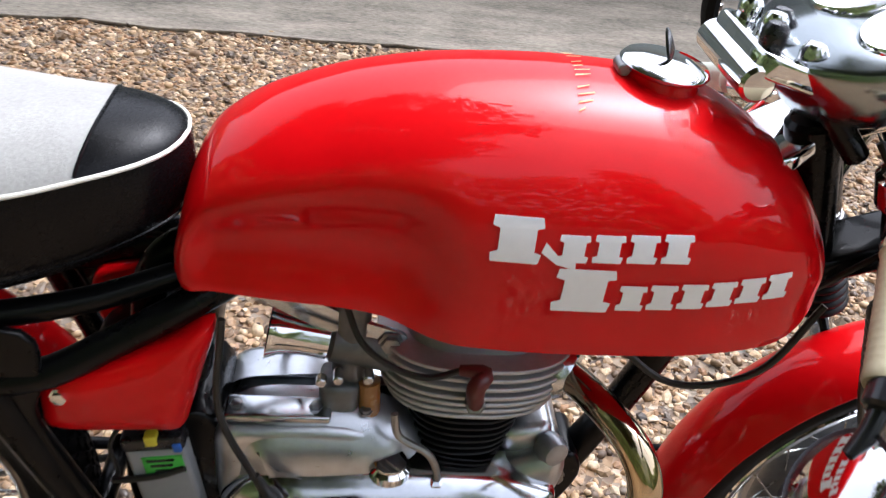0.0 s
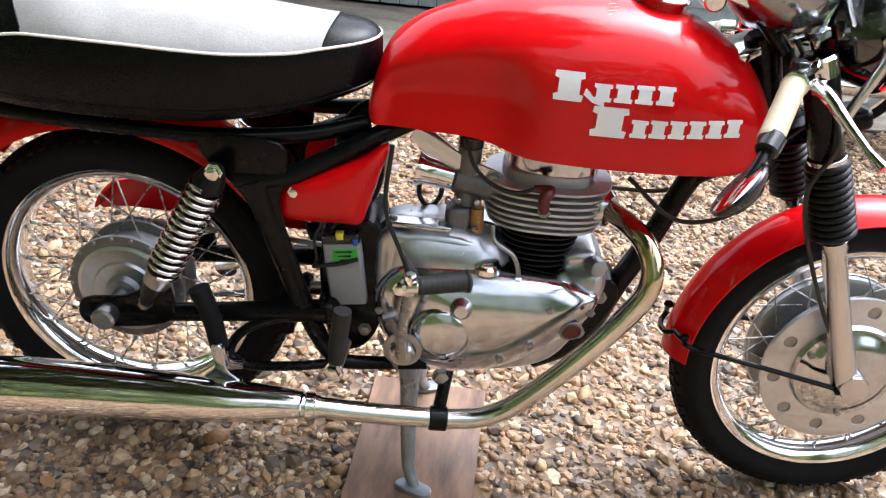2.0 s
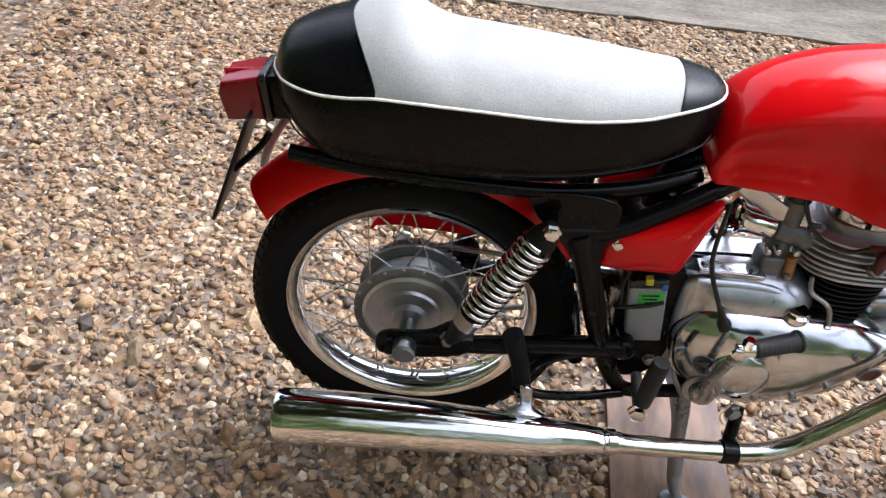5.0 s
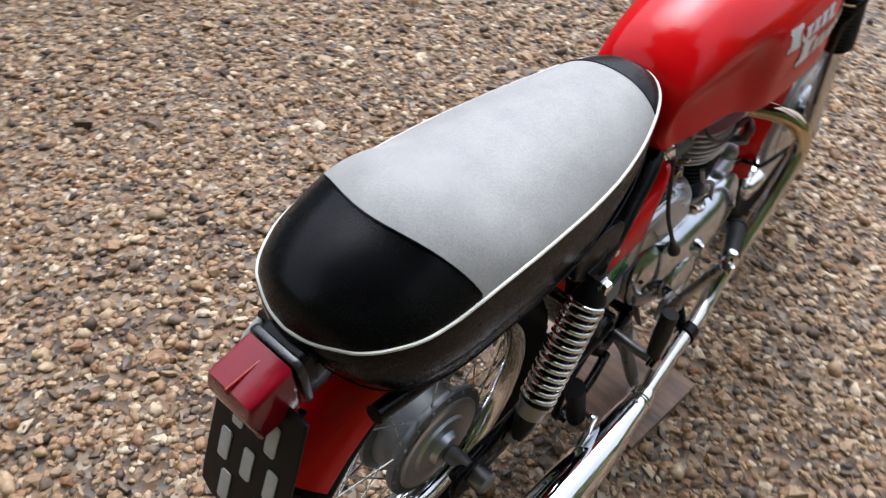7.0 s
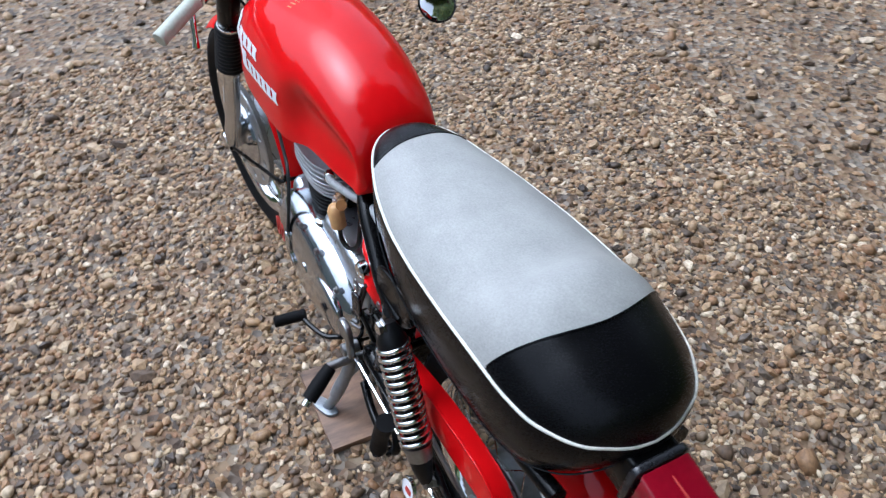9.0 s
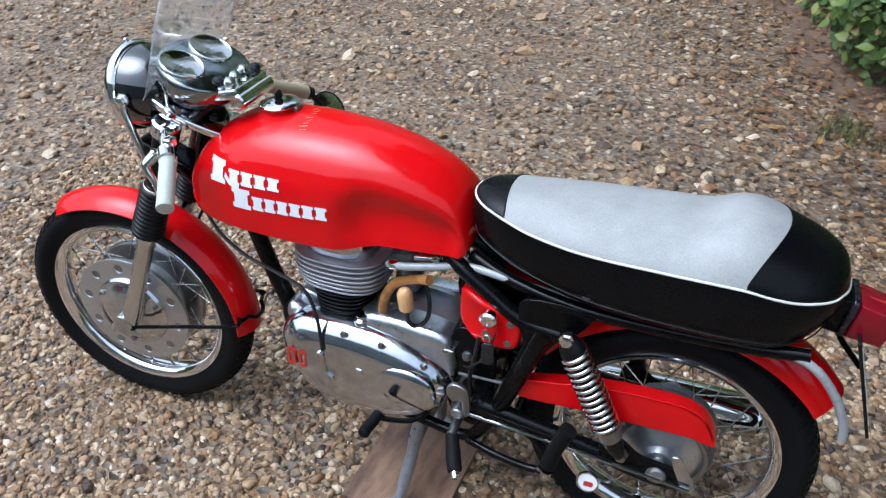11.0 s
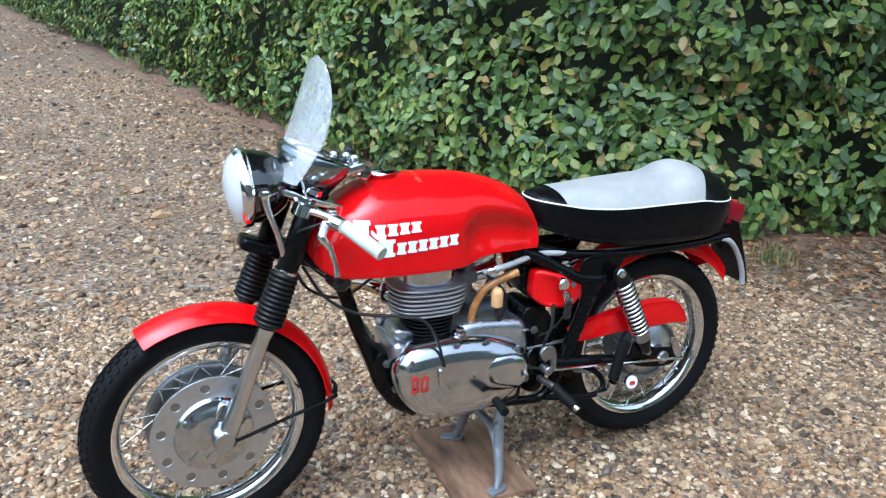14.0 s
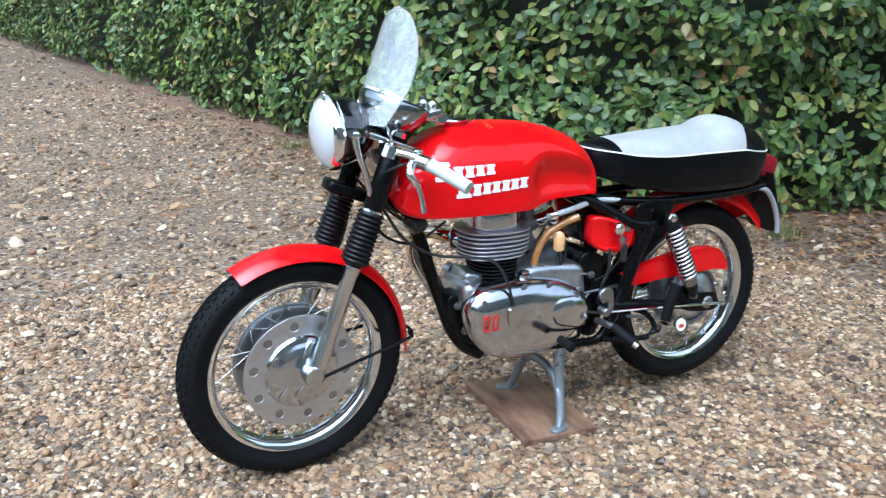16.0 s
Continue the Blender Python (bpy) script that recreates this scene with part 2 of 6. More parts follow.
TWIG = surface("bark", (0.09, 0.06, 0.04), 0.8, grain=60, vary=0.3, relief=0.5)


def timber(name, lo, hi, rough, relief, stretch):
    m, nt, b = nodes_of(name)
    v = coords(nt, stretch)
    ob = nt.nodes.new("ShaderNodeObjectInfo")
    off = nt.nodes.new("ShaderNodeVectorMath")
    off.operation = "MULTIPLY_ADD"
    off.inputs[1].default_value = (7, 3, 5)
    nt.links.new(ob.outputs["Random"], off.inputs[0])
    nt.links.new(v, off.inputs[2])
    n = noise_at(nt, off.outputs[0], 14, 6)
    mixn = nt.nodes.new("ShaderNodeMath")
    mixn.operation = "MULTIPLY_ADD"
    mixn.inputs[1].default_value = 0.16
    nt.links.new(ob.outputs["Random"], mixn.inputs[0])
    nt.links.new(n, mixn.inputs[2])
    nt.links.new(ramp(nt, mixn.outputs[0], [(0.35, lo), (0.72, hi)]), b.inputs["Base Color"])
    nt.links.new(span(nt, n, rough - 0.1, rough + 0.1), b.inputs["Roughness"])
    bump(nt, b, n, relief, 0.002)
    return m


SHED_PAINT = timber("blue_grey_painted_board", (0.33, 0.40, 0.415), (0.46, 0.53, 0.545), 0.55, 0.4, (6, 6, 1))
PLY = timber("stained_plywood", (0.040, 0.020, 0.012), (0.25, 0.145, 0.088), 0.5, 0.3, (2.2, 0.5, 2))
OLD_BOARD = timber("grey_board", (0.16, 0.12, 0.09), (0.30, 0.25, 0.20), 0.7, 0.4, (2, 9, 4))
GAP = surface("dark_gap", (0.02, 0.02, 0.02), 0.8, grain=40, vary=0.3)


# ---- mesh helpers ----
def finish(name, data, material, parent=None, label="", angle=38):
    if isinstance(data, bmesh.types.BMesh):
        me = bpy.data.meshes.new(name)
        data.to_mesh(me)
        data.free()
    else:
        me = data
    me.materials.clear()
    me.materials.append(material)
    me.shade_smooth()
    me.set_sharp_from_angle(angle=radians(angle))
    ob = new(name, me)
    if parent is not None:
        ob.parent = parent
    return tagged(ob, label)


def part(name, bm, material, parent, label="", angle=38):
    return finish(name, bm, material, parent, label, angle)


def curve_through(pts, n=6, closed=False):
    """Catmull-Rom through the points."""
    p = [Vector(q) for q in pts]
    m = len(p)
    out = []
    for i in range(m if closed else m - 1):
        a = p[(i - 1) % m] if closed or i else p[0] * 2 - p[1]
        b, c = p[i], p[(i + 1) % m]
        d = p[(i + 2) % m] if closed or i + 2 < m else p[-1] * 2 - p[-2]
        for k in range(n):
            t = k / n
            out.append(0.5 * ((2 * b) + (c - a) * t + (2 * a - 5 * b + 4 * c - d) * t * t + (3 * b - a - 3 * c + d) * t ** 3))
    if not closed:
        out.append(p[-1].copy())
    return out


def tube_into(bm, pts, r, seg=10, closed=False):
    """A round tube along the points; r is one radius or one for each point."""
    pts = [Vector(p) for p in pts]
    n = len(pts)
    rs = [r] * n if isinstance(r, (int, float)) else list(r)
    tang = []
    for i in range(n):
        a = pts[i - 1] if closed or i else pts[i]
        b = pts[(i + 1) % n] if closed or i + 1 < n else pts[i]
        tang.append((b - a).normalized())
    side = tang[0].orthogonal().normalized()
    rings = []
    for i in range(n):
        side = (side - tang[i] * side.dot(tang[i])).normalized()
        up = tang[i].cross(side)
        rings.append([bm.verts.new(pts[i] + (side * math.cos(2 * math.pi * k / seg) + up * math.sin(2 * math.pi * k / seg)) * rs[i]) for k in range(seg)])
    for i in range(n if closed else n - 1):
        a, b = rings[i], rings[(i + 1) % n]
        for k in range(seg):
            bm.faces.new((a[k], a[(k + 1) % seg], b[(k + 1) % seg], b[k]))
    if not closed:
        bm.faces.new(rings[0][::-1])
        bm.faces.new(rings[-1])
    return bm


def tube(pts, r, seg=10, smooth=0, closed=False):
    if smooth:
        if not isinstance(r, (int, float)):
            rr = []
            for i in range(len(r) - 1):
                rr += [r[i] + (r[i + 1] - r[i]) * k / smooth for k in range(smooth)]
            r = rr + [r[-1]]
        pts = curve_through(pts, smooth, closed)
    return tube_into(bmesh.new(), pts, r, seg, closed)


def lathe_into(bm, profile, m, seg=32, closed=False):
    """Profile of (radius, height) turned about the local z of m."""
    rings = [[bm.verts.new(m @ Vector((r * math.cos(2 * math.pi * k / seg), r * math.sin(2 * math.pi * k / seg), h))) for k in range(seg)] for r, h in profile]
    for i in range(len(rings) if closed else len(rings) - 1):
        a, b = rings[i], rings[(i + 1) % len(rings)]
        for k in range(seg):
            bm.faces.new((a[k], a[(k + 1) % seg], b[(k + 1) % seg], b[k]))
    if not closed:
        if profile[0][0] > 1e-5:
            bm.faces.new(rings[0][::-1])
        if profile[-1][0] > 1e-5:
            bm.faces.new(rings[-1])
    bmesh.ops.remove_doubles(bm, verts=bm.verts, dist=1e-6)
    bmesh.ops.recalc_face_normals(bm, faces=bm.faces)
    return bm


def lathe(profile, m, seg=32, closed=False):
    return lathe_into(bmesh.new(), profile, m, seg, closed)


def along(a, b):
    """A pose at a whose local z points to b."""
    return Matrix.Translation(a) @ (Vector(b) - Vector(a)).to_track_quat("Z", "Y").to_matrix().to_4x4()


def rod(a, b, r, seg=12):
    return lathe([(r * 0.8, 0), (r, r * 0.2), (r, (Vector(b) - Vector(a)).length - r * 0.2), (r * 0.8, (Vector(b) - Vector(a)).length)], along(a, b), seg)


SIDE = Matrix.Rotation(radians(90), 4, "X")  # outline (x, z), thickness along -y


def plate(outline, depth, m, bevel=0.0, holes=(), rounds=3):
    """A flat piece with the given outline and holes, with rounded edges, centred on the plane of m."""
    cu = bpy.data.curves.new("outline", "CURVE")
    cu.dimensions, cu.fill_mode, cu.extrude = "2D", "BOTH", max(1e-4, depth / 2 - bevel)
    cu.bevel_depth, cu.bevel_resolution, cu.offset = bevel, rounds, -bevel
    for loop in (outline, *holes):
        sp = cu.splines.new("POLY")
        sp.points.add(len(loop) - 1)
        for q, p in zip(sp.points, loop):
            q.co = (p[0], p[1], 0, 1)
        sp.use_cyclic_u = True
    ob = bpy.data.objects.new("outline", cu)
    me = ob.to_mesh().copy()
    me.transform(m)
    ob.to_mesh_clear()
    bpy.data.objects.remove(ob)
    bpy.data.curves.remove(cu)
    bm = bmesh.new()
    bm.from_mesh(me)
    bpy.data.meshes.remove(me)
    bmesh.ops.remove_doubles(bm, verts=bm.verts, dist=1e-5)
    bmesh.ops.recalc_face_normals(bm, faces=bm.faces)
    return bm


def dome(outline, y0, rise, n=9, full=2.6):
    """A cover that bulges from the plane y0 by rise (to -y if negative), with a rim of a few millimetres."""
    bm = bmesh.new()
    cx = sum(p[0] for p in outline) / len(outline)
    cz = sum(p[1] for p in outline) / len(outline)
    rings = [[bm.verts.new((x, y0 - rise * 0.5, z)) for x, z in outline], [bm.verts.new((x, y0 + rise * 0.10, z)) for x, z in outline]]
    for k in range(1, n + 1):
        s = 1 - (k / n) ** 1.7
        s = max(s, 0.02)
        h = rise * (0.10 + 0.90 * (1 - s ** full) ** 0.62)
        rings.append([bm.verts.new((cx + (x - cx) * s, y0 + h, cz + (z - cz) * s)) for x, z in outline])
    for a, b in zip(rings, rings[1:]):
        m = len(a)
        for k in range(m):
            bm.faces.new((a[k], a[(k + 1) % m], b[(k + 1) % m], b[k]))
    bm.faces.new(rings[-1])
    bmesh.ops.recalc_face_normals(bm, faces=bm.faces)
    return bm


def cover_shell(outline, y0, y1, round_r, n=8):
    """A cast cover with a flat face at y1, wide rounded shoulders and walls that go back to y0."""
    bm = bmesh.new()
    m = len(outline)
    tang = [(Vector(outline[(k + 1) % m]) - Vector(outline[k - 1])).normalized() for k in range(m)]
    area = sum(outline[k][0] * outline[(k + 1) % m][1] - outline[(k + 1) % m][0] * outline[k][1] for k in range(m))
    inward = [Vector((-t.y, t.x)) * math.copysign(1, area) for t in tang]
    side = math.copysign(1, y1 - y0)
    rings = [[bm.verts.new((x, y0, z)) for x, z in outline]]
    for k in range(n + 1):
        a = 0.5 * math.pi * k / n
        d, h = round_r * (1 - math.cos(a)), round_r * 0.8 * (1 - math.sin(a))
        rings.append([bm.verts.new((p[0] + v.x * d, y1 - side * h, p[1] + v.y * d)) for p, v in zip(outline, inward)])
    cx, cz = sum(p[0] for p in outline) / m, sum(p[1] for p in outline) / m
    for s in (0.75, 0.45, 0.15):
        rings.append([bm.verts.new((cx + (q.co.x - cx) * s, y1 + side * 0.003 * (1 - s * s), cz + (q.co.z - cz) * s)) for q in rings[n + 1]])
    for a, b in zip(rings, rings[1:]):
        for k in range(m):
            bm.faces.new((a[k], a[(k + 1) % m], b[(k + 1) % m], b[k]))
    bm.faces.new(rings[-1])
    bmesh.ops.recalc_face_normals(bm, faces=bm.faces)
    return bm


def circle2(cx, cy, r, n=20):
    return [(cx + r * math.cos(2 * math.pi * k / n), cy + r * math.sin(2 * math.pi * k / n)) for k in range(n)]


def round_rect(w, h, r, n=4):
    out = []
    for cx, cy, a0 in ((w / 2 - r, h / 2 - r, 0), (-w / 2 + r, h / 2 - r, 90), (-w / 2 + r, -h / 2 + r, 180), (w / 2 - r, -h / 2 + r, 270)):
        out += [(cx + r * math.cos(radians(a0 + 90 * k / n)), cy + r * math.sin(radians(a0 + 90 * k / n))) for k in range(n + 1)]
    return out


def soft_outline(pts, n=5):
    return [(v.x, v.y) for v in curve_through([(x, y, 0) for x, y in pts], n, True)]


def box(sx, sy, sz, m, bevel=0.003):
    return plate(round_rect(sx, sy, max(bevel * 1.5, 0.001), 3), sz, m, bevel, rounds=2)


def merged(*bms):
    out = bmesh.new()
    for b in bms:
        me = bpy.data.meshes.new("joined")
        b.to_mesh(me)
        b.free()
        out.from_mesh(me)
        bpy.data.meshes.remove(me)
    return out


def interp(x, table):
    """A smooth curve through a table of (x, value), with no overshoot."""
    if x <= table[0][0]:
        return table[0][1]
    if x >= table[-1][0]:
        return table[-1][1]
    i = max(k for k in range(len(table) - 1) if table[k][0] <= x)

    def slope(k):
        return (table[k + 1][1] - table[k][1]) / (table[k + 1][0] - table[k][0])

    def tangent(k):
        if k == 0 or k == len(table) - 1:
            return slope(min(k, len(table) - 2))
        a, b = slope(k - 1), slope(k)
        return 0.0 if a * b <= 0 else 2 * a * b / (a + b)

    h = table[i + 1][0] - table[i][0]
    t = (x - table[i][0]) / h
    m0, m1 = tangent(i) * h, tangent(i + 1) * h
    return table[i][1] * (2 * t ** 3 - 3 * t * t + 1) + m0 * (t ** 3 - 2 * t * t + t) + table[i + 1][1] * (3 * t * t - 2 * t ** 3) + m1 * (t ** 3 - t * t)


def smoothstep(a, b, x):
    t = min(1, max(0, (x - a) / (b - a)))
    return t * t * (3 - 2 * t)


def hexbolt(p, d, r=0.008, h=0.006):
    """A hexagon head at p that faces d, with a domed end."""
    m = along(p, Vector(p) + Vector(d))
    return lathe([(r * 1.3, 0), (r * 1.3, h * 0.25), (r, h * 0.25), (r, h * 0.85), (r * 0.6, h)], m, 6)


# ---- the motorcycle: front to +x, its right side to -y ----
REAR, FRONT = Vector((-0.015, 0, 0.338)), Vector((1.334, 0, 0.321))
bike = new("motorcycle")
bike.location = (0.55, 0, 0)
bike.empty_display_size = 0.2
tagged(bike, "red cafe-racer motorcycle with black and white seat on centre stand", "motorcycle")
bike_back = Matrix.Translation((-0.55, 0, 0))


steer_axis = Vector((-0.30, 0, 0.954))
STEER = Matrix.Translation((1.22, 0, 0.325)) @ Matrix.Rotation(radians(4), 4, steer_axis) @ Matrix.Translation((-1.22, 0, -0.325))


def bp(name, bm, material, label="", parent=None, angle=38, turned=False):
    """A part of the motorcycle, given in world places; turned: it follows the steering, a little to the left."""
    bmesh.ops.transform(bm, matrix=bike_back @ STEER if turned else bike_back, verts=bm.verts)
    return part(name, bm, material, parent or bike, label, angle)


# -- fuel tank --
TANK_TOP = [(0.43, 0.775), (0.436, 0.805), (0.445, 0.832), (0.461, 0.859), (0.48, 0.876), (0.505, 0.893), (0.551, 0.913), (0.6, 0.928), (0.69, 0.943), (0.78, 0.947), (0.85, 0.945), (0.915, 0.934), (0.965, 0.913), (1.0, 0.89), (1.0242, 0.87), (1.0495, 0.838), (1.066, 0.805), (1.0759, 0.77)]
TANK_BOTTOM = [(0.43, 0.742), (0.436, 0.727), (0.445, 0.722), (0.58, 0.72), (0.62, 0.716), (0.66, 0.705), (0.7, 0.699), (0.8, 0.697), (0.95, 0.7), (1.011, 0.704), (1.0385, 0.715), (1.0572, 0.731), (1.0682, 0.748), (1.0759, 0.764)]
TANK_WIDE = [(0.43, 0.07), (0.436, 0.08), (0.447, 0.089), (0.48, 0.1), (0.53, 0.11), (0.6, 0.119), (0.68, 0.128), (0.78, 0.133), (0.9, 0.131), (0.97, 0.121), (1.022, 0.107), (1.0495, 0.092), (1.066, 0.072), (1.0759, 0.046)]


def tank_half(x, z):
    """Half the tank's width at a place."""
    zb, zt = interp(x, TANK_BOTTOM), interp(x, TANK_TOP)
    s = min(1, max(0, (z - zb) / max(1e-4, zt - zb)))
    w = interp(x, TANK_WIDE)
    top = max(0, (s - 0.42) / 0.58)
    w *= max(0.0, 1 - top ** 2.3) ** 0.5
    w *= 1 - 0.14 * max(0, 1 - s / 0.10) ** 2
    knee = 1 - smoothstep(0.635, 0.705, x + 0.12 * (s - 0.35) ** 2)
    w *= 1 - 0.25 * knee * (1 - smoothstep(0.40, 0.76, s)) * (0.45 + 0.55 * smoothstep(0.0, 0.40, s)) * smoothstep(0.43, 0.47, x)
    return w


def build_tank():
    bm = bmesh.new()
    xs = [0.430 + 0.6459 * (0.5 - 0.5 * math.cos(math.pi * i / 70)) for i in range(71)]
    rings = []
    for x in xs:
        zb, zt = interp(x, TANK_BOTTOM), interp(x, TANK_TOP)
        ring = []
        ss = [1 - (1 - i / 26) ** 1.7 for i in range(27)]
        side = [(tank_half(x, zb + (zt - zb) * s), zb + (zt - zb) * s) for s in ss]
        ring = [(-y, z) for y, z in side] + [(y, z) for y, z in side[::-1][1:]]
        rings.append([bm.verts.new((x, y, z)) for y, z in ring])
    for a, b in zip(rings, rings[1:]):
        n = len(a)
        for k in range(n):
            bm.faces.new((a[k], a[(k + 1) % n], b[(k + 1) % n], b[k]))
    bm.faces.new(rings[0])
    bm.faces.new(rings[-1][::-1])
    bmesh.ops.recalc_face_normals(bm, faces=bm.faces)
    near = [(v, [e.other_vert(v) for e in v.link_edges]) for v in bm.verts]
    for step in (0.5, -0.52) * 5 + (0.3,):
        moved = [v.co.lerp(sum((o.co for o in ring), Vector()) / len(ring), step) for v, ring in near]
        for (v, ring), co in zip(near, moved):
            v.co = co
    return bm


tank = bp("fuel_tank", build_tank(), RED, "glossy red fuel tank with knee recesses", angle=70)


def tank_patch(outline, side, lift=0.0016):
    """A thin transfer that follows the tank's side; outline in (x, z)."""
    bm = plate(outline, 0.0004, SIDE, 0)
    bmesh.ops.triangulate(bm, faces=bm.faces)
    bmesh.ops.subdivide_edges(bm, edges=bm.edges, cuts=1)
    for v in bm.verts:
        v.co.y = side * (tank_half(v.co.x, v.co.z) + lift + (0.0004 if v.co.y > 0 else 0))
    return bm


def block(x0, x1, z0, z1, lean=0.0):
    """A rounded bar with short feet, leaning a little."""
    w, h = x1 - x0, z1 - z0
    pts = [(x0, z0), (x0 + w * 0.96, z0), (x1, z0 + h * 0.22), (x0 + w * 0.86, z0 + h * 0.26), (x0 + w * 0.86, z0 + h * 0.76), (x1, z0 + h * 0.8), (x0 + w * 0.96, z1), (x0, z1), (x0 - w * 0.02, z0 + h * 0.8), (x0 + w * 0.13, z0 + h * 0.74), (x0 + w * 0.13, z0 + h * 0.26), (x0 - w * 0.02, z0 + h * 0.2)]
    return [(x, z + lean * (x - x0)) for x, z in pts]


def maker_marks():
    for side in (-1, 1):
        if side < 0:
            rows = [(0.713, 0.757, 0.816, 0.859)] + [(0.772 + i * 0.0312, 0.772 + i * 0.0312 + 0.027, 0.820 + 0.001 * i, 0.846 + 0.0015 * i) for i in range(4)]
            rows += [(0.776, 0.830, 0.766, 0.813)] + [(0.836 + i * 0.0288, 0.836 + i * 0.0288 + 0.0255, 0.769 + 0.002 * i, 0.797 + 0.002 * i) for i in range(6)]
        else:
            rows = [(0.942, 0.982, 0.812, 0.860)] + [(0.905 - i * 0.031, 0.932 - i * 0.031, 0.818 + 0.002 * i, 0.849 + 0.0005 * i) for i in range(4)]
            rows += [(0.882, 0.926, 0.766, 0.812)] + [(0.852 - i * 0.0288, 0.8775 - i * 0.0288, 0.770 + 0.002 * i, 0.801 + 0.0015 * i) for i in range(6)]
        for x0, x1, z0, z1 in rows:
            bp("maker_mark", tank_patch(block(x0, x1, z0, z1), side), DECAL, "plain white transfer shape on the tank", tank)
    # the joining swash under each first mark
    bp("maker_mark", tank_patch([(0.757, 0.828), (0.772, 0.817), (0.790, 0.812), (0.789, 0.820), (0.772, 0.826), (0.760, 0.838)], -1), DECAL, "plain white transfer shape on the tank", tank)
    bp("maker_mark", tank_patch([(0.943, 0.828), (0.930, 0.814), (0.905, 0.809), (0.906, 0.818), (0.926, 0.823), (0.940, 0.838)], 1), DECAL, "plain white transfer shape on the tank", tank)
    for i in range(15):
        y0 = -0.066 + i * 0.0088
        bm = bmesh.new()
        vs = []
        tall = 0.006 + 0.010 * abs(math.sin(i * 2.3))
        if i in (4, 9):
            continue
        for dx, y in ((0, y0), (tall, y0 + 0.004), (tall, y0 + 0.0055), (0, y0 + 0.0018)):
            x = 0.786 - 0.05 * abs(y0) + dx
            zz = interp(x, TANK_TOP)
            while tank_half(x, zz) < abs(y) and zz > 0.8:
                zz -= 0.0008
            vs.append(bm.verts.new((x, y, zz + 0.0016)))
        bm.faces.new(vs)
        bp("gold_script", bm, GOLD, "worn gold transfer strokes", tank)


maker_marks()
cap_m = pose(0.872, 0, 0.944, 0, 4, 0)
cap = bp("filler_cap", lathe([(0.030, -0.012), (0.033, 0.004), (0.041, 0.006), (0.043, 0.010), (0.040, 0.014), (0.022, 0.017), (0, 0.0175)], cap_m, 48), CHROME, "chrome flip-top filler cap", angle=60)
bp("filler_neck", lathe([(0.036, -0.02), (0.036, 0.004), (0.034, 0.006)], cap_m, 32), RED, "", cap)
bp("cap_lever", plate(soft_outline([(-0.009, 0), (0.009, 0), (0.011, 0.014), (0.003, 0.026), (-0.005, 0.018)]), 0.003, pose(0.876, 0.0, 0.963, 66, 0, 60), 0.001), DIAL, "small black wing lever", cap)
bp("cap_hinge", rod((0.832, -0.012, 0.950), (0.832, 0.012, 0.950), 0.006), STEEL, "", cap)

# -- seat --
SEAT_HALF = [(-0.262, 0.0), (-0.2605, 0.018), (-0.255, 0.040), (-0.245, 0.063), (-0.234, 0.083), (-0.208, 0.106), (-0.162, 0.128), (-0.10, 0.138), (-0.08, 0.139), (0.0, 0.139), (0.10, 0.136), (0.20, 0.127), (0.28, 0.112), (0.34, 0.094), (0.39, 0.072), (0.42, 0.048), (0.433, 0.024), (0.437, 0.0)]
SEAT_EDGE = [(-0.262, 0.812), (-0.24, 0.818), (-0.18, 0.823), (-0.13, 0.829), (-0.08, 0.836), (0.05, 0.835), (0.20, 0.831), (0.30, 0.835), (0.37, 0.845), (0.437, 0.853)]
SEAT_CROWN = [(-0.262, 0.813), (-0.256, 0.836), (-0.247, 0.858), (-0.225, 0.876), (-0.195, 0.891), (-0.147, 0.908), (-0.108, 0.922), (-0.075, 0.927), (-0.045, 0.921), (-0.018, 0.906), (0.015, 0.896), (0.06, 0.893), (0.19, 0.886), (0.324, 0.877), (0.371, 0.875), (0.41, 0.870), (0.430, 0.861), (0.437, 0.854)]
SEAT_BASE = [(-0.262, 0.765), (-0.25, 0.742), (-0.21, 0.724), (-0.15, 0.716), (0.0, 0.712), (0.15, 0.716), (0.25, 0.727), (0.34, 0.745), (0.40, 0.764), (0.437, 0.775)]


def seat_z(x, v):
    e, c = interp(x, SEAT_EDGE), interp(x, SEAT_CROWN)
    return e + (c - e) * (1 - abs(v) ** 2.4) ** 0.8


def seat_panel(x_from, x_to, n, lift=0.0):
    bm = bmesh.new()
    grid = []
    for i in range(n + 1):
        row = []
        for j in range(29):
            v = math.sin(math.pi * (j / 28 - 0.5))
            a, b = x_from(v), x_to(v)
            x = a + (b - a) * (i / n)
            row.append(bm.verts.new((x, v * max(interp(x, SEAT_HALF), 1e-4), seat_z(x, v) + lift)))
        grid.append(row)
    for r0, r1 in zip(grid, grid[1:]):
        for j in range(28):
            bm.faces.new((r0[j], r1[j], r1[j + 1], r0[j + 1]))
    bmesh.ops.remove_doubles(bm, verts=bm.verts, dist=2e-4)
    bmesh.ops.recalc_face_normals(bm, faces=bm.faces)
    if sum(f.normal.z for f in bm.faces) < 0:
        bmesh.ops.reverse_faces(bm, faces=bm.faces)
    return bm


def seam_rear(v):
    return -0.086 - 0.055 * (1 - v * v)


def seam_front(v):
    return 0.357 + 0.010 * (1 - v * v)


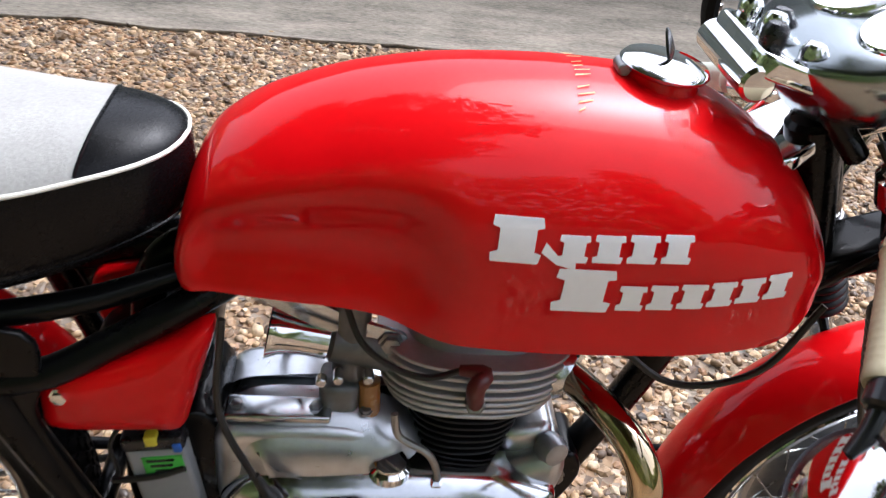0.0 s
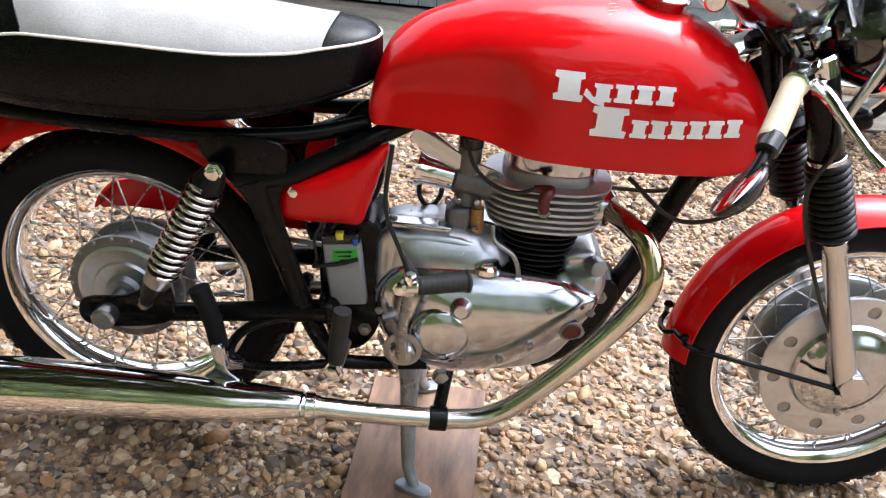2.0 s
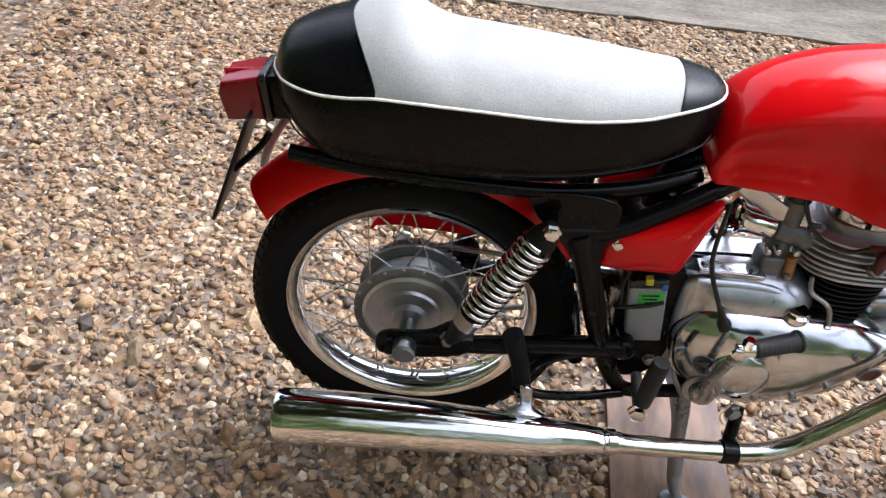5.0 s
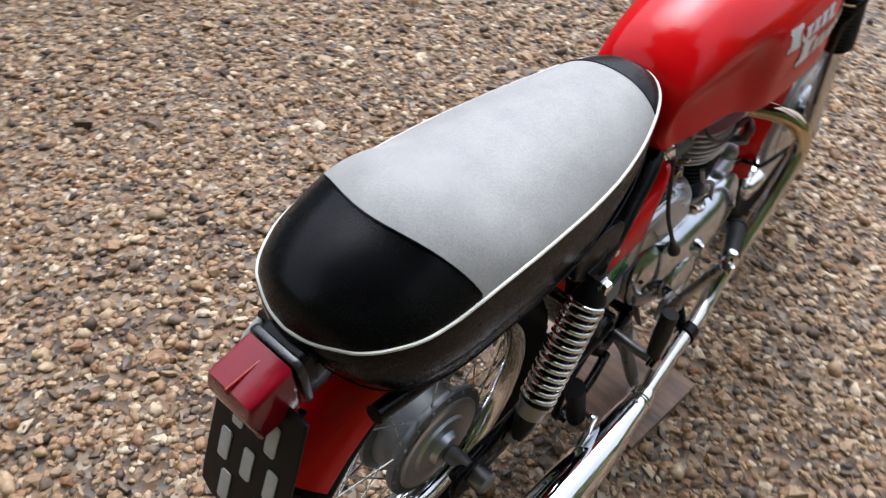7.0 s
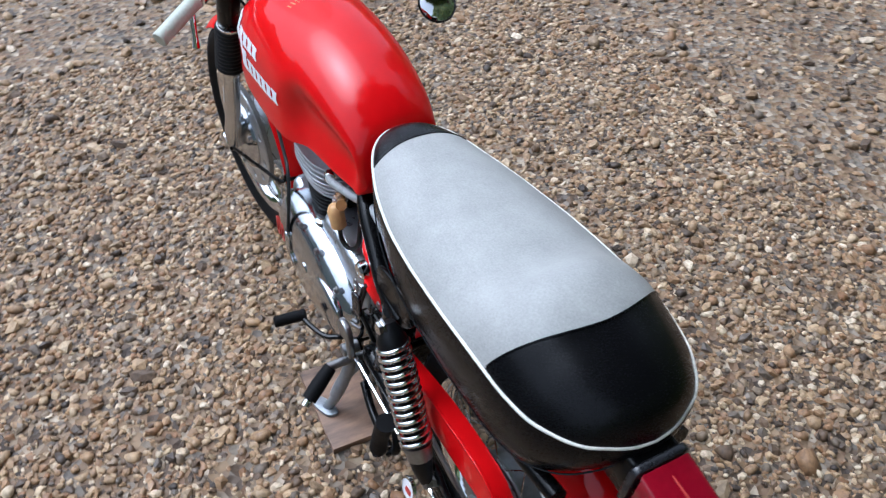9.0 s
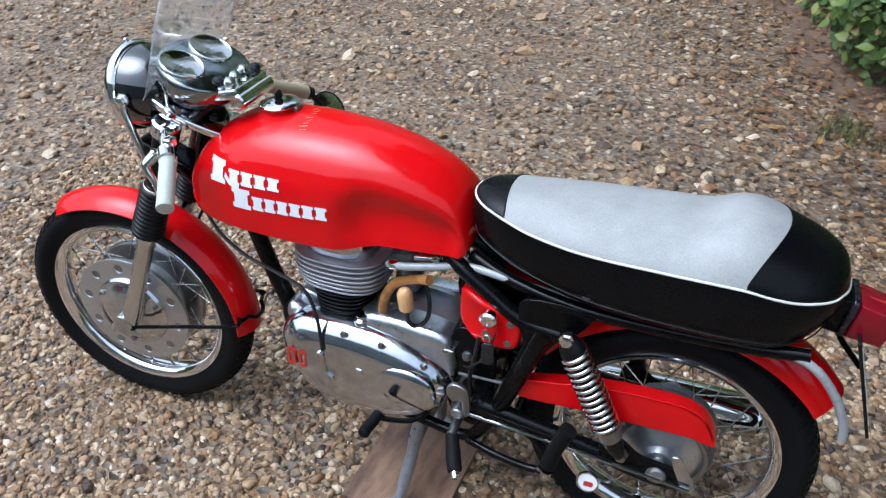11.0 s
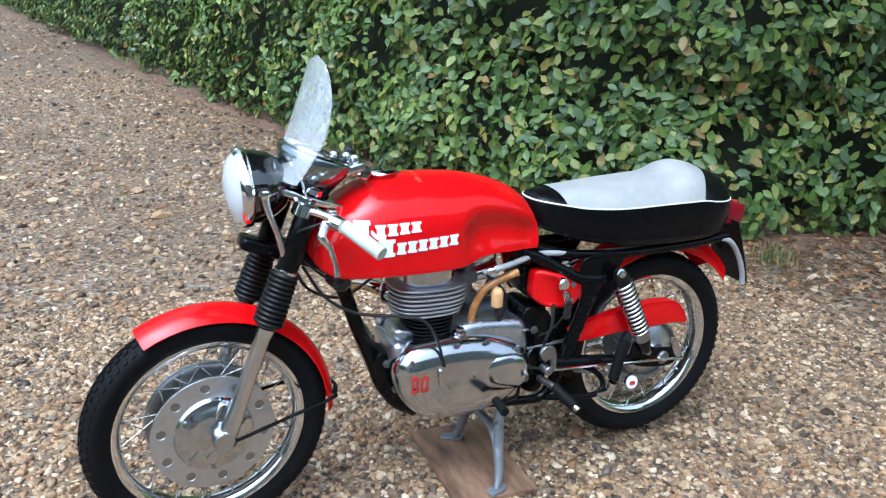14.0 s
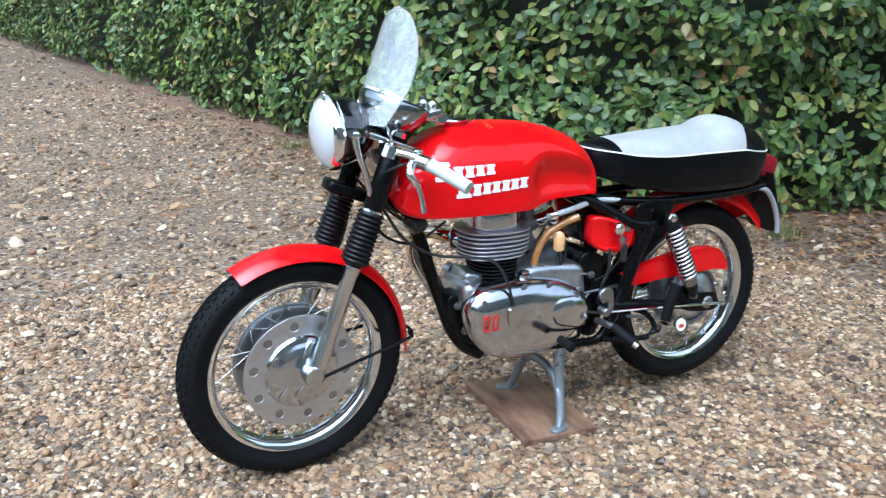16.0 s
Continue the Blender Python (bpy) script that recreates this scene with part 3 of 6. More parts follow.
def seat_outline(n=90):
    xs = [-0.262 + 0.699 * (0.5 - 0.5 * math.cos(math.pi * i / n)) for i in range(n + 1)]
    loop = [(x, -interp(x, SEAT_HALF)) for x in xs] + [(x, interp(x, SEAT_HALF)) for x in xs[::-1][1:-1]]
    c = curve_through([(x, y, 0) for x, y in loop], 1, True)
    return [(p.x, p.y) for p in c]


def build_seat():
    top = bp("seat_panel", seat_panel(seam_rear, seam_front, 50), WHITE_VINYL, "slightly worn white vinyl seat panel", angle=60)
    bp("rear_hump", seat_panel(lambda v: -0.2619, seam_rear, 40), VINYL, "black vinyl hump at the back of the seat", angle=60)
    bp("front_panel", seat_panel(seam_front, lambda v: 0.4369, 24), VINYL, "black vinyl nose panel", angle=60)
    for seam in (seam_rear, seam_front):
        pts = [(seam(v), v * interp(seam(v), SEAT_HALF), seat_z(seam(v), v) + 0.0005) for v in [math.sin(math.pi * (j / 24 - 0.5)) * 0.985 for j in range(25)]]
        bp("seam", tube(pts, 0.0016, 6), VINYL, "", top)
    loop = seat_outline()
    bp("piping", tube([(x * 1.0, y * 1.012, interp(x, SEAT_EDGE)) for x, y in loop], 0.0024, 8, closed=True), PIPING, "cream piping round the seat")
    bm = bmesh.new()
    rings = []
    for f, inset in ((0.0, 0.0), (0.12, -0.003), (0.45, -0.004), (0.8, 0.002), (0.97, 0.006), (1.0, 0.012), (1.0, 0.05)):
        ring = []
        for x, y in loop:
            e, b = interp(x, SEAT_EDGE) - 0.001, interp(x, SEAT_BASE)
            k = 1 - inset / 0.14
            cx = 0.07
            rear = smoothstep(-0.12, -0.27, x) if x < -0.12 else 0
            ring.append(bm.verts.new((cx + (x - cx) * (1 - inset / 0.36) + 0.022 * rear * f * f, y * k, e + (b - e) * f)))
        rings.append(ring)
    for a, b in zip(rings, rings[1:]):
        n = len(a)
        for k in range(n):
            bm.faces.new((a[k], a[(k + 1) % n], b[(k + 1) % n], b[k]))
    bm.faces.new(rings[-1])
    bmesh.ops.recalc_face_normals(bm, faces=bm.faces)
    skirt = bp("seat_skirt", bm, VINYL, "black vinyl seat side with a stitched hem", angle=60)
    hem = [(0.07 + (x - 0.07) * 1.004 + 0.022 * (smoothstep(-0.12, -0.27, x) if x < -0.12 else 0) * 0.72, y * 1.012, interp(x, SEAT_EDGE) * 0.15 + interp(x, SEAT_BASE) * 0.85) for x, y in loop]
    bp("hem", tube(hem, 0.0014, 5, closed=True), VINYL, "", skirt)


build_seat()


# -- wheels --
def tyre_mesh(radius, rim_r, half):
    """Tyre section turned about the axle (local z), with blocks cut by zigzag grooves on the crown."""
    bm = bmesh.new()
    prof = []
    for k in range(15):
        a = radians(-118 + 236 * k / 14)
        mid, rad = (radius + rim_r) / 2 + 0.004, (radius - rim_r) / 2 - 0.002
        prof.append((mid + rad * math.cos(a) * 1.02, half * math.sin(a)))
    prof += [(rim_r - 0.006, half * 0.55), (rim_r - 0.006, -half * 0.55)]
    lathe_into(bm, prof, Matrix.Identity(4), 96, True)
    # shoulder and crown lugs
    for i in range(72):
        a0 = 2 * math.pi * i / 72
        for row, (lat, wid) in enumerate(((-0.72, 0.20), (-0.30, 0.17), (0.0, 0.10), (0.30, 0.17), (0.72, 0.20))):
            a = a0 + (row % 2) * math.pi / 72
            vs = []
            for da, dl in ((-0.6, -1), (0.35, -1), (0.6, 0), (0.35, 1), (-0.6, 1), (-0.35, 0)):
                ll = (lat + dl * wid) * 0.92
                mid, rad = (radius + rim_r) / 2 + 0.004, (radius - rim_r) / 2 - 0.002
                rr = mid + rad * math.sqrt(max(0, 1 - ll * ll * 0.97)) * 1.02
                vs.append((rr, ll * half, a + da * math.pi / 72))
            lo = [bm.verts.new(((r - 0.002) * math.cos(t), (r - 0.002) * math.sin(t), h)) for r, h, t in vs]
            hi = [bm.verts.new(((r + 0.0032) * math.cos(t), (r + 0.0032) * math.sin(t), h)) for r, h, t in vs]
            n = len(vs)
            bm.faces.new(hi)
            for k in range(n):
                bm.faces.new((lo[k], lo[(k + 1) % n], hi[(k + 1) % n], hi[k]))
    bmesh.ops.recalc_face_normals(bm, faces=bm.faces)
    return bm


def wheel(name, centre, radius, rim_r, half, spoke_r, flange, label):
    hold = new(name)
    hold.parent = bike
    hold.matrix_local = bike_back @ (STEER if centre.x > 1 else Matrix.Identity(4)) @ Matrix.Translation(centre) @ SIDE
    tagged(hold, label)
    part("tyre", tyre_mesh(radius, rim_r, half), RUBBER, hold, "black rubber tyre with a block tread", 30)
    w = half * 0.72
    prof = [(rim_r + 0.002, w), (rim_r + 0.004, w - 0.003), (rim_r + 0.001, w - 0.007), (rim_r - 0.012, w - 0.008), (rim_r - 0.016, w * 0.45), (rim_r - 0.021, 0), (rim_r - 0.016, -w * 0.45), (rim_r - 0.012, -w + 0.008), (rim_r + 0.001, -w + 0.007), (rim_r + 0.004, -w + 0.003), (rim_r + 0.002, -w), (rim_r - 0.005, -w + 0.002), (rim_r - 0.014, -w + 0.006), (rim_r - 0.020, -w * 0.5), (rim_r - 0.026, 0), (rim_r - 0.020, w * 0.5), (rim_r - 0.014, w - 0.006), (rim_r - 0.005, w - 0.002)]
    rim = part("rim", lathe(prof, Matrix.Identity(4), 96, True), CHROME, hold, "chrome-plated wheel rim", 60)
    for s in (-1, 1):
        for flip in (-1, 1):
            a = Vector((spoke_r, 0, s * flange))
            b = Vector(((rim_r - 0.024) * math.cos(flip * radians(24)), (rim_r - 0.024) * math.sin(flip * radians(24)), s * 0.004))
            bm = tube([a, a.lerp(b, 0.93)], 0.0015, 6)
            tube_into(bm, [a.lerp(b, 0.93), b], 0.0032, 6)
            first = None
            for i in range(9):
                t = 2 * math.pi * (i + (0.5 if s > 0 else 0) + (0.25 if flip > 0 else 0)) / 9
                if first is None:
                    first = part("spoke", bm, WORN_STEEL, hold)
                    me = first.data
                    first.matrix_local = Matrix.Rotation(t, 4, "Z")
                else:
                    o = new("spoke", me)
                    o.parent = hold
                    o.matrix_local = Matrix.Rotation(t, 4, "Z")
    return hold


front = wheel("front_wheel", FRONT, 0.306, 0.240, 0.043, 0.118, 0.030, "front wheel with chrome rim and drilled alloy hub discs")
rear = wheel("rear_wheel", REAR, 0.303, 0.236, 0.048, 0.103, 0.034, "rear wheel with chrome rim and drum brake")

# drilled hub discs and brake plate of the front wheel
for s in (-1, 1):
    holes = [circle2(0.130 * math.cos(2 * math.pi * (k + 0.3) / 10), 0.128 * math.sin(2 * math.pi * (k + 0.3) / 10), 0.0125, 16) for k in range(10)]
    part("hub_disc", plate(circle2(0, 0, 0.156, 64), 0.004, Matrix.Translation((0, 0, s * 0.046)), 0.001, holes + [circle2(0, 0, 0.085, 40)]), DRUM, front, "alloy hub disc with a ring of round holes")
    part("brake_drum", lathe([(0.100, s * 0.044), (0.101, s * 0.050), (0.096, s * 0.057), (0.082, s * 0.060), (0.076, s * 0.066), (0.056, s * 0.070), (0.034, s * 0.074), (0.024, s * 0.078), (0, s * 0.080)], Matrix.Identity(4), 56), ALLOY, front, "polished alloy brake plate")
    # added closed pocket, only there to keep the disc's holes in shade
    part("inner_flange", lathe([(0.104, s * 0.045), (0.106, s * 0.030), (0.145, s * 0.028), (0.152, s * 0.032), (0.153, s * 0.045)], Matrix.Identity(4), 48), STEEL, front, "dull steel pocket added behind the drilled disc to shade its holes")
    part("axle_nut", lathe([(0.014, s * 0.078), (0.014, s * 0.108), (0.010, s * 0.112), (0, s * 0.112)], Matrix.Identity(4), 6), CHROME, front)
    for ang in (35, 155, 275):
        part("plate_bolt", lathe([(0.006, s * 0.056), (0.006, s * 0.066), (0, s * 0.067)], Matrix.Translation((0.088 * math.cos(radians(ang)), 0.088 * math.sin(radians(ang)), 0)), 6), STEEL, front)
part("hub_barrel", lathe([(0.108, -0.046), (0.10, -0.035), (0.096, 0), (0.10, 0.035), (0.108, 0.046)], Matrix.Identity(4), 48), DRUM, front)
part("brake_arm", plate(soft_outline([(-0.012, -0.012), (0.012, -0.012), (0.010, 0.03), (0.006, 0.072), (-0.006, 0.072), (-0.010, 0.03)]), 0.006, Matrix.Translation((0.01, -0.055, -0.072)) @ Matrix.Rotation(radians(40), 4, "Z"), 0.001), ALLOY, front)
part("plate_rib", plate(soft_outline([(0.03, 0.0), (0.085, 0.012), (0.088, 0.03), (0.035, 0.03), (0.0, 0.045), (-0.03, 0.03), (-0.085, 0.03), (-0.083, 0.012), (-0.03, 0.0), (0.0, -0.02)]), 0.012, Matrix.Translation((0, 0, -0.066)) @ Matrix.Rotation(radians(-60), 4, "Z"), 0.004), ALLOY, front)

part("drum", lathe([(0.106, -0.036), (0.108, -0.032), (0.106, -0.027), (0.090, -0.022), (0.088, 0.020), (0.106, 0.026), (0.109, 0.032), (0.108, 0.040), (0.100, 0.043), (0.092, 0.042)], Matrix.Identity(4), 64), DULL, rear, "grey full-width brake hub")
part("brake_plate", lathe([(0.092, 0.036), (0.091, 0.045), (0.084, 0.048), (0.080, 0.046), (0.060, 0.047), (0.056, 0.052), (0.034, 0.054), (0.030, 0.066), (0, 0.067)], Matrix.Identity(4), 56), DRUM, rear, "machined alloy brake plate")
part("hub_side", lathe([(0.096, -0.034), (0.092, -0.052), (0.084, -0.060), (0.060, -0.070), (0.036, -0.078), (0.030, -0.092), (0, -0.093)], Matrix.Identity(4), 48), CASE, rear, "pale alloy hub cone")
for k in range(18):
    a = 2 * math.pi * k / 18
    part("flange_rivet", lathe([(0.0035, 0.040), (0.0035, 0.044), (0, 0.045)], Matrix.Translation((0.1035 * math.cos(a), 0.1035 * math.sin(a), 0)), 8), STEEL, rear)
teeth = []
for k in range(46):
    for f, r in ((0, 0.094), (0.25, 0.100), (0.55, 0.100), (0.8, 0.094)):
        a = 2 * math.pi * (k + f) / 46
        teeth.append((r * math.cos(a), r * math.sin(a)))
part("sprocket", plate(teeth, 0.005, Matrix.Translation((0, 0, -0.056)), 0, [circle2(0, 0, 0.05, 30)]), STEEL, rear)
for s, ln in ((1, 0.150), (-1, 0.128)):
    part("spindle_nut", lathe([(0.016, s * 0.07), (0.016, s * (ln - 0.03)), (0.021, s * (ln - 0.028)), (0.021, s * ln), (0.016, s * (ln + 0.004)), (0, s * (ln + 0.004))], Matrix.Identity(4), 20), STEEL, rear, "dull steel spindle end")


# -- mudguards --
def guard(centre, r, a0, a1, half, drop, n=48):
    """A curved blade round the axle, rolled at its edges."""
    bm = bmesh.new()
    rows = []
    for i in range(n + 1):
        a = radians(a0 + (a1 - a0) * i / n)
        row = []
        for lift in (0, -0.0025):
            for j in range(13):
                v = -1 + 2 * j / 12
                rr = r - drop * abs(v) ** 2.2 + lift
                row.append(bm.verts.new((centre.x + rr * math.cos(a), v * (half + lift * 0.4), centre.z + rr * math.sin(a))))
        rows.append(row)
    for p, q in zip(rows, rows[1:]):
        for j in range(12):
            bm.faces.new((p[j], p[j + 1], q[j + 1], q[j]))
            bm.faces.new((p[13 + j], q[13 + j], q[14 + j], p[14 + j]))
        bm.faces.new((p[0], q[0], q[13], p[13]))
        bm.faces.new((p[12], p[25], q[25], q[12]))
    for p in (rows[0], rows[-1]):
        for j in range(12):
            bm.faces.new((p[j], p[j + 1], p[14 + j], p[13 + j]))
    bmesh.ops.recalc_face_normals(bm, faces=bm.faces)
    return bm


front_guard = bp("front_mudguard", guard(FRONT, 0.332, 60, 181, 0.056, 0.028), RED, "red front mudguard blade", angle=60, turned=True)
bp("rear_mudguard", guard(REAR, 0.382, 36, 142, 0.068, 0.054), RED, "red rear mudguard under the seat", angle=60)
for s in (-1, 1):
    bp("stay", tube([(1.005, s * 0.030, 0.372), (1.016, s * 0.060, 0.370), (1.03, s * 0.075, 0.365), (1.16, s * 0.088, 0.342), (1.30, s * 0.100, 0.315)], 0.005, 8, 5), BLACK, "black mudguard stay", front_guard, turned=True)
    bp("stay_bolt", hexbolt((1.016, s * 0.057, 0.376), (0, s, 0), 0.007, 0.008), BLACK, "", front_guard, turned=True)
    bp("stay_end", lathe([(0.010, 0), (0.010, 0.012), (0.006, 0.016)], along((1.302, s * 0.094, 0.315), (1.302, s * 0.112, 0.315)), 12), BLACK, "", front_guard, turned=True)
    bp("guard_bracket", tube([(1.20, s * 0.05, 0.600), (1.205, s * 0.075, 0.61), (1.215, s * 0.082, 0.59)], 0.006, 8, 4), BLACK, "", front_guard, turned=True)
bp("stay_loop", tube([(1.005, -0.032, 0.372), (0.995, -0.02, 0.362), (0.991, 0, 0.36), (0.995, 0.02, 0.362), (1.005, 0.032, 0.372)], 0.005, 8, 5), BLACK, "", front_guard, turned=True)

# -- front fork, headlamp, bars --
fork_dir = (Vector((1.082, 0, 0.933)) - Vector((1.308, 0, 0.338))).normalized()


def fork_at(z, y=0.0):
    p = Vector((1.308, y, 0.338))
    return p + fork_dir * ((z - 0.338) / fork_dir.z)


for s in (-1, 1):
    y = s * 0.090
    leg = bp("fork_leg", lathe([(0.016, -0.02), (0.023, -0.012), (0.024, 0.05), (0.021, 0.10), (0.0205, 0.27), (0.023, 0.275), (0.023, 0.292), (0.018, 0.296)], along(fork_at(0.335, y), fork_at(0.9, y)), 24), STANCHION, "satin alloy fork slider", turned=True)
    bp("axle_clamp", lathe([(0.024, -0.024), (0.026, -0.02), (0.026, 0.02), (0.024, 0.024)], Matrix.Translation((1.322, y, 0.327)) @ SIDE, 20), ALLOY, "", leg, turned=True)
    prof, z0, z1 = [], 0.0, (fork_at(0.752).z - fork_at(0.612).z) / fork_dir.z
    prof.append((0.024, 0.0))
    n = 11
    for k in range(n):
        h0 = 0.006 + (z1 - 0.014) * k / n
        dh = (z1 - 0.014) / n
        big = 0.0385 - 0.004 * k / n
        prof += [(big - 0.005, h0), (big, h0 + dh * 0.35), (big, h0 + dh * 0.6), (big - 0.005, h0 + dh)]
    prof += [(0.027, z1 - 0.006), (0.027, z1)]
    bp("gaiter", lathe(prof, along(fork_at(0.612, y), fork_at(0.9, y)), 24), GAITER, "ribbed black rubber fork gaiter", leg, angle=50, turned=True)
    bp("clip", lathe([(0.0285, 0), (0.0295, 0.001), (0.0295, 0.008), (0.0285, 0.009)], along(fork_at(0.743, y), fork_at(0.9, y)), 24), CHROME, "", leg, turned=True)
    bp("shroud", lathe([(0.024, 0), (0.027, 0.004), (0.027, 0.15), (0.024, 0.158)], along(fork_at(0.752, y), fork_at(0.95, y)), 24), BLACK, "black fork shroud", leg, turned=True)
    bp("fork_top_nut", lathe([(0.018, 0), (0.018, 0.012), (0.012, 0.016), (0, 0.018)], along(fork_at(0.932, y), fork_at(1.0, y)), 6), CHROME, "", leg, turned=True)
bp("lower_yoke", box(0.07, 0.235, 0.032, along(fork_at(0.762, 0) - Vector((0.02, 0, 0)), fork_at(0.95, 0) - Vector((0.02, 0, 0))), 0.008), BLACK, "black lower fork yoke")
bp("steering_head", rod((1.09, 0, 0.74), (1.035, 0, 0.915), 0.028, 20), BLACK, "black steering head tube")
bp("top_yoke", plate(soft_outline([(-0.045, -0.115), (0.02, -0.122), (0.045, -0.09), (0.02, -0.04), (0.02, 0.04), (0.045, 0.09), (0.02, 0.122), (-0.045, 0.115), (-0.07, 0.05), (-0.075, 0), (-0.07, -0.05)]), 0.018, along(fork_at(0.912) - Vector((0.005, 0, 0)), fork_at(1.0) - Vector((0.005, 0, 0))), 0.005), CHROME, "chrome top fork yoke")

lamp_axis = Vector((0.985, 0, -0.05)).normalized()
lamp_m = along((1.225, 0, 0.935), Vector((1.225, 0, 0.935)) + lamp_axis)
lamp = bp("headlamp", lathe([(0.0, -0.115), (0.030, -0.112), (0.060, -0.095), (0.080, -0.065), (0.089, -0.025), (0.090, -0.004)], lamp_m, 48), HEDGE_DARK_SHELL, "chrome headlamp shell, blackened for the reflected hedge, with chrome rim", angle=60)
bp("rim", lathe([(0.091, -0.012), (0.096, -0.010), (0.098, 0.0), (0.096, 0.010), (0.088, 0.018), (0.084, 0.014), (0.090, -0.004)], lamp_m, 56, True), CHROME, "chrome headlamp rim", lamp, angle=60)
bp("lens", lathe([(0.086, 0.012), (0.080, 0.022), (0.060, 0.034), (0.032, 0.041), (0, 0.043)], lamp_m, 48), LENS, "fluted headlamp glass", lamp, angle=60)
bp("reflector", lathe([(0.085, 0.010), (0.078, -0.01), (0.058, -0.045), (0.03, -0.062), (0, -0.066)], lamp_m, 40), CHROME, "silvered reflector bowl", lamp, angle=60)
bp("rim_screw", rod((1.238, 0, 1.028), (1.238, 0, 1.038), 0.005), CHROME, "", lamp)
for s in (-1, 1):
    bp("lamp_stay", tube([(1.150, s * 0.098, 0.782), (1.165, s * 0.100, 0.84), (1.188, s * 0.100, 0.905), (1.193, s * 0.098, 0.938)], [0.009, 0.008, 0.008, 0.011], 10, 5), STANCHION, "satin metal headlamp stay", lamp)
    bp("lamp_bolt", hexbolt((1.193, s * 0.092, 0.940), (0, s, 0), 0.012, 0.018), CHROME, "", lamp)

# instrument binnacle behind the screen
pod = bp("instrument_binnacle", lathe([(0.0, -0.075), (0.022, -0.070), (0.052, -0.045), (0.066, -0.015), (0.070, 0.008), (0.066, 0.014)], pose(1.048, 0, 0.998, 0, -20, 0) @ Matrix.Diagonal((1.35, 1.55, 1.15, 1)), 48), SMOKED, "chrome instrument binnacle", angle=60)
for s in (-1, 1):
    mm = pose(1.068, s * 0.052, 1.012, 0, -24, 0)
    dial = bp("dial", lathe([(0.040, -0.03), (0.046, 0.004), (0.048, 0.012), (0.044, 0.017), (0.040, 0.013)], mm, 40), CHROME, "round instrument with a chrome bezel", pod, angle=60)
    bp("dial_face", lathe([(0.041, 0.006), (0.041, 0.011), (0, 0.011)], mm, 36), DIAL, "black dial face", pod)
    bp("needle", box(0.003, 0.03, 0.001, mm @ Matrix.Translation((0, 0.010, 0.0125)), 0.0002), DECAL, "", pod)
bar_m = pose(0.968, 0, 0.976, 0, 14, 0)
bracket = bp("damper_plate", plate(round_rect(0.075, 0.13, 0.016), 0.022, bar_m, 0.005), CHROME, "chrome steering damper plate with knobs")
for x, y, h, mat in ((0.965, -0.035, 0.030, DIAL), (1.000, -0.045, 0.026, CHROME), (0.985, 0.01, 0.030, CHROME), (0.975, 0.045, 0.028, CHROME), (1.005, 0.04, 0.03, DIAL)):
    z = 0.985 - (x - 0.985) * 0.25
    bp("knob", lathe([(0.010, 0), (0.012, 0.004), (0.012, h * 0.6), (0.008, h * 0.8), (0, h * 0.85)], pose(x - 0.017, y, z), 16), mat, "", bracket)
bp("clamp_tube", rod((0.936, -0.062, 0.966), (0.936, 0.062, 0.966), 0.017, 24), CHROME, "", bracket)
bp("bracket_leg", tube([(0.995, -0.05, 0.965), (1.03, -0.05, 0.93), (1.06, -0.05, 0.90)], 0.012, 10, 4), BLACK, "", bracket)
bp("bracket_leg", tube([(0.995, 0.05, 0.965), (1.03, 0.05, 0.93), (1.06, 0.05, 0.90)], 0.012, 10, 4), BLACK, "", bracket)

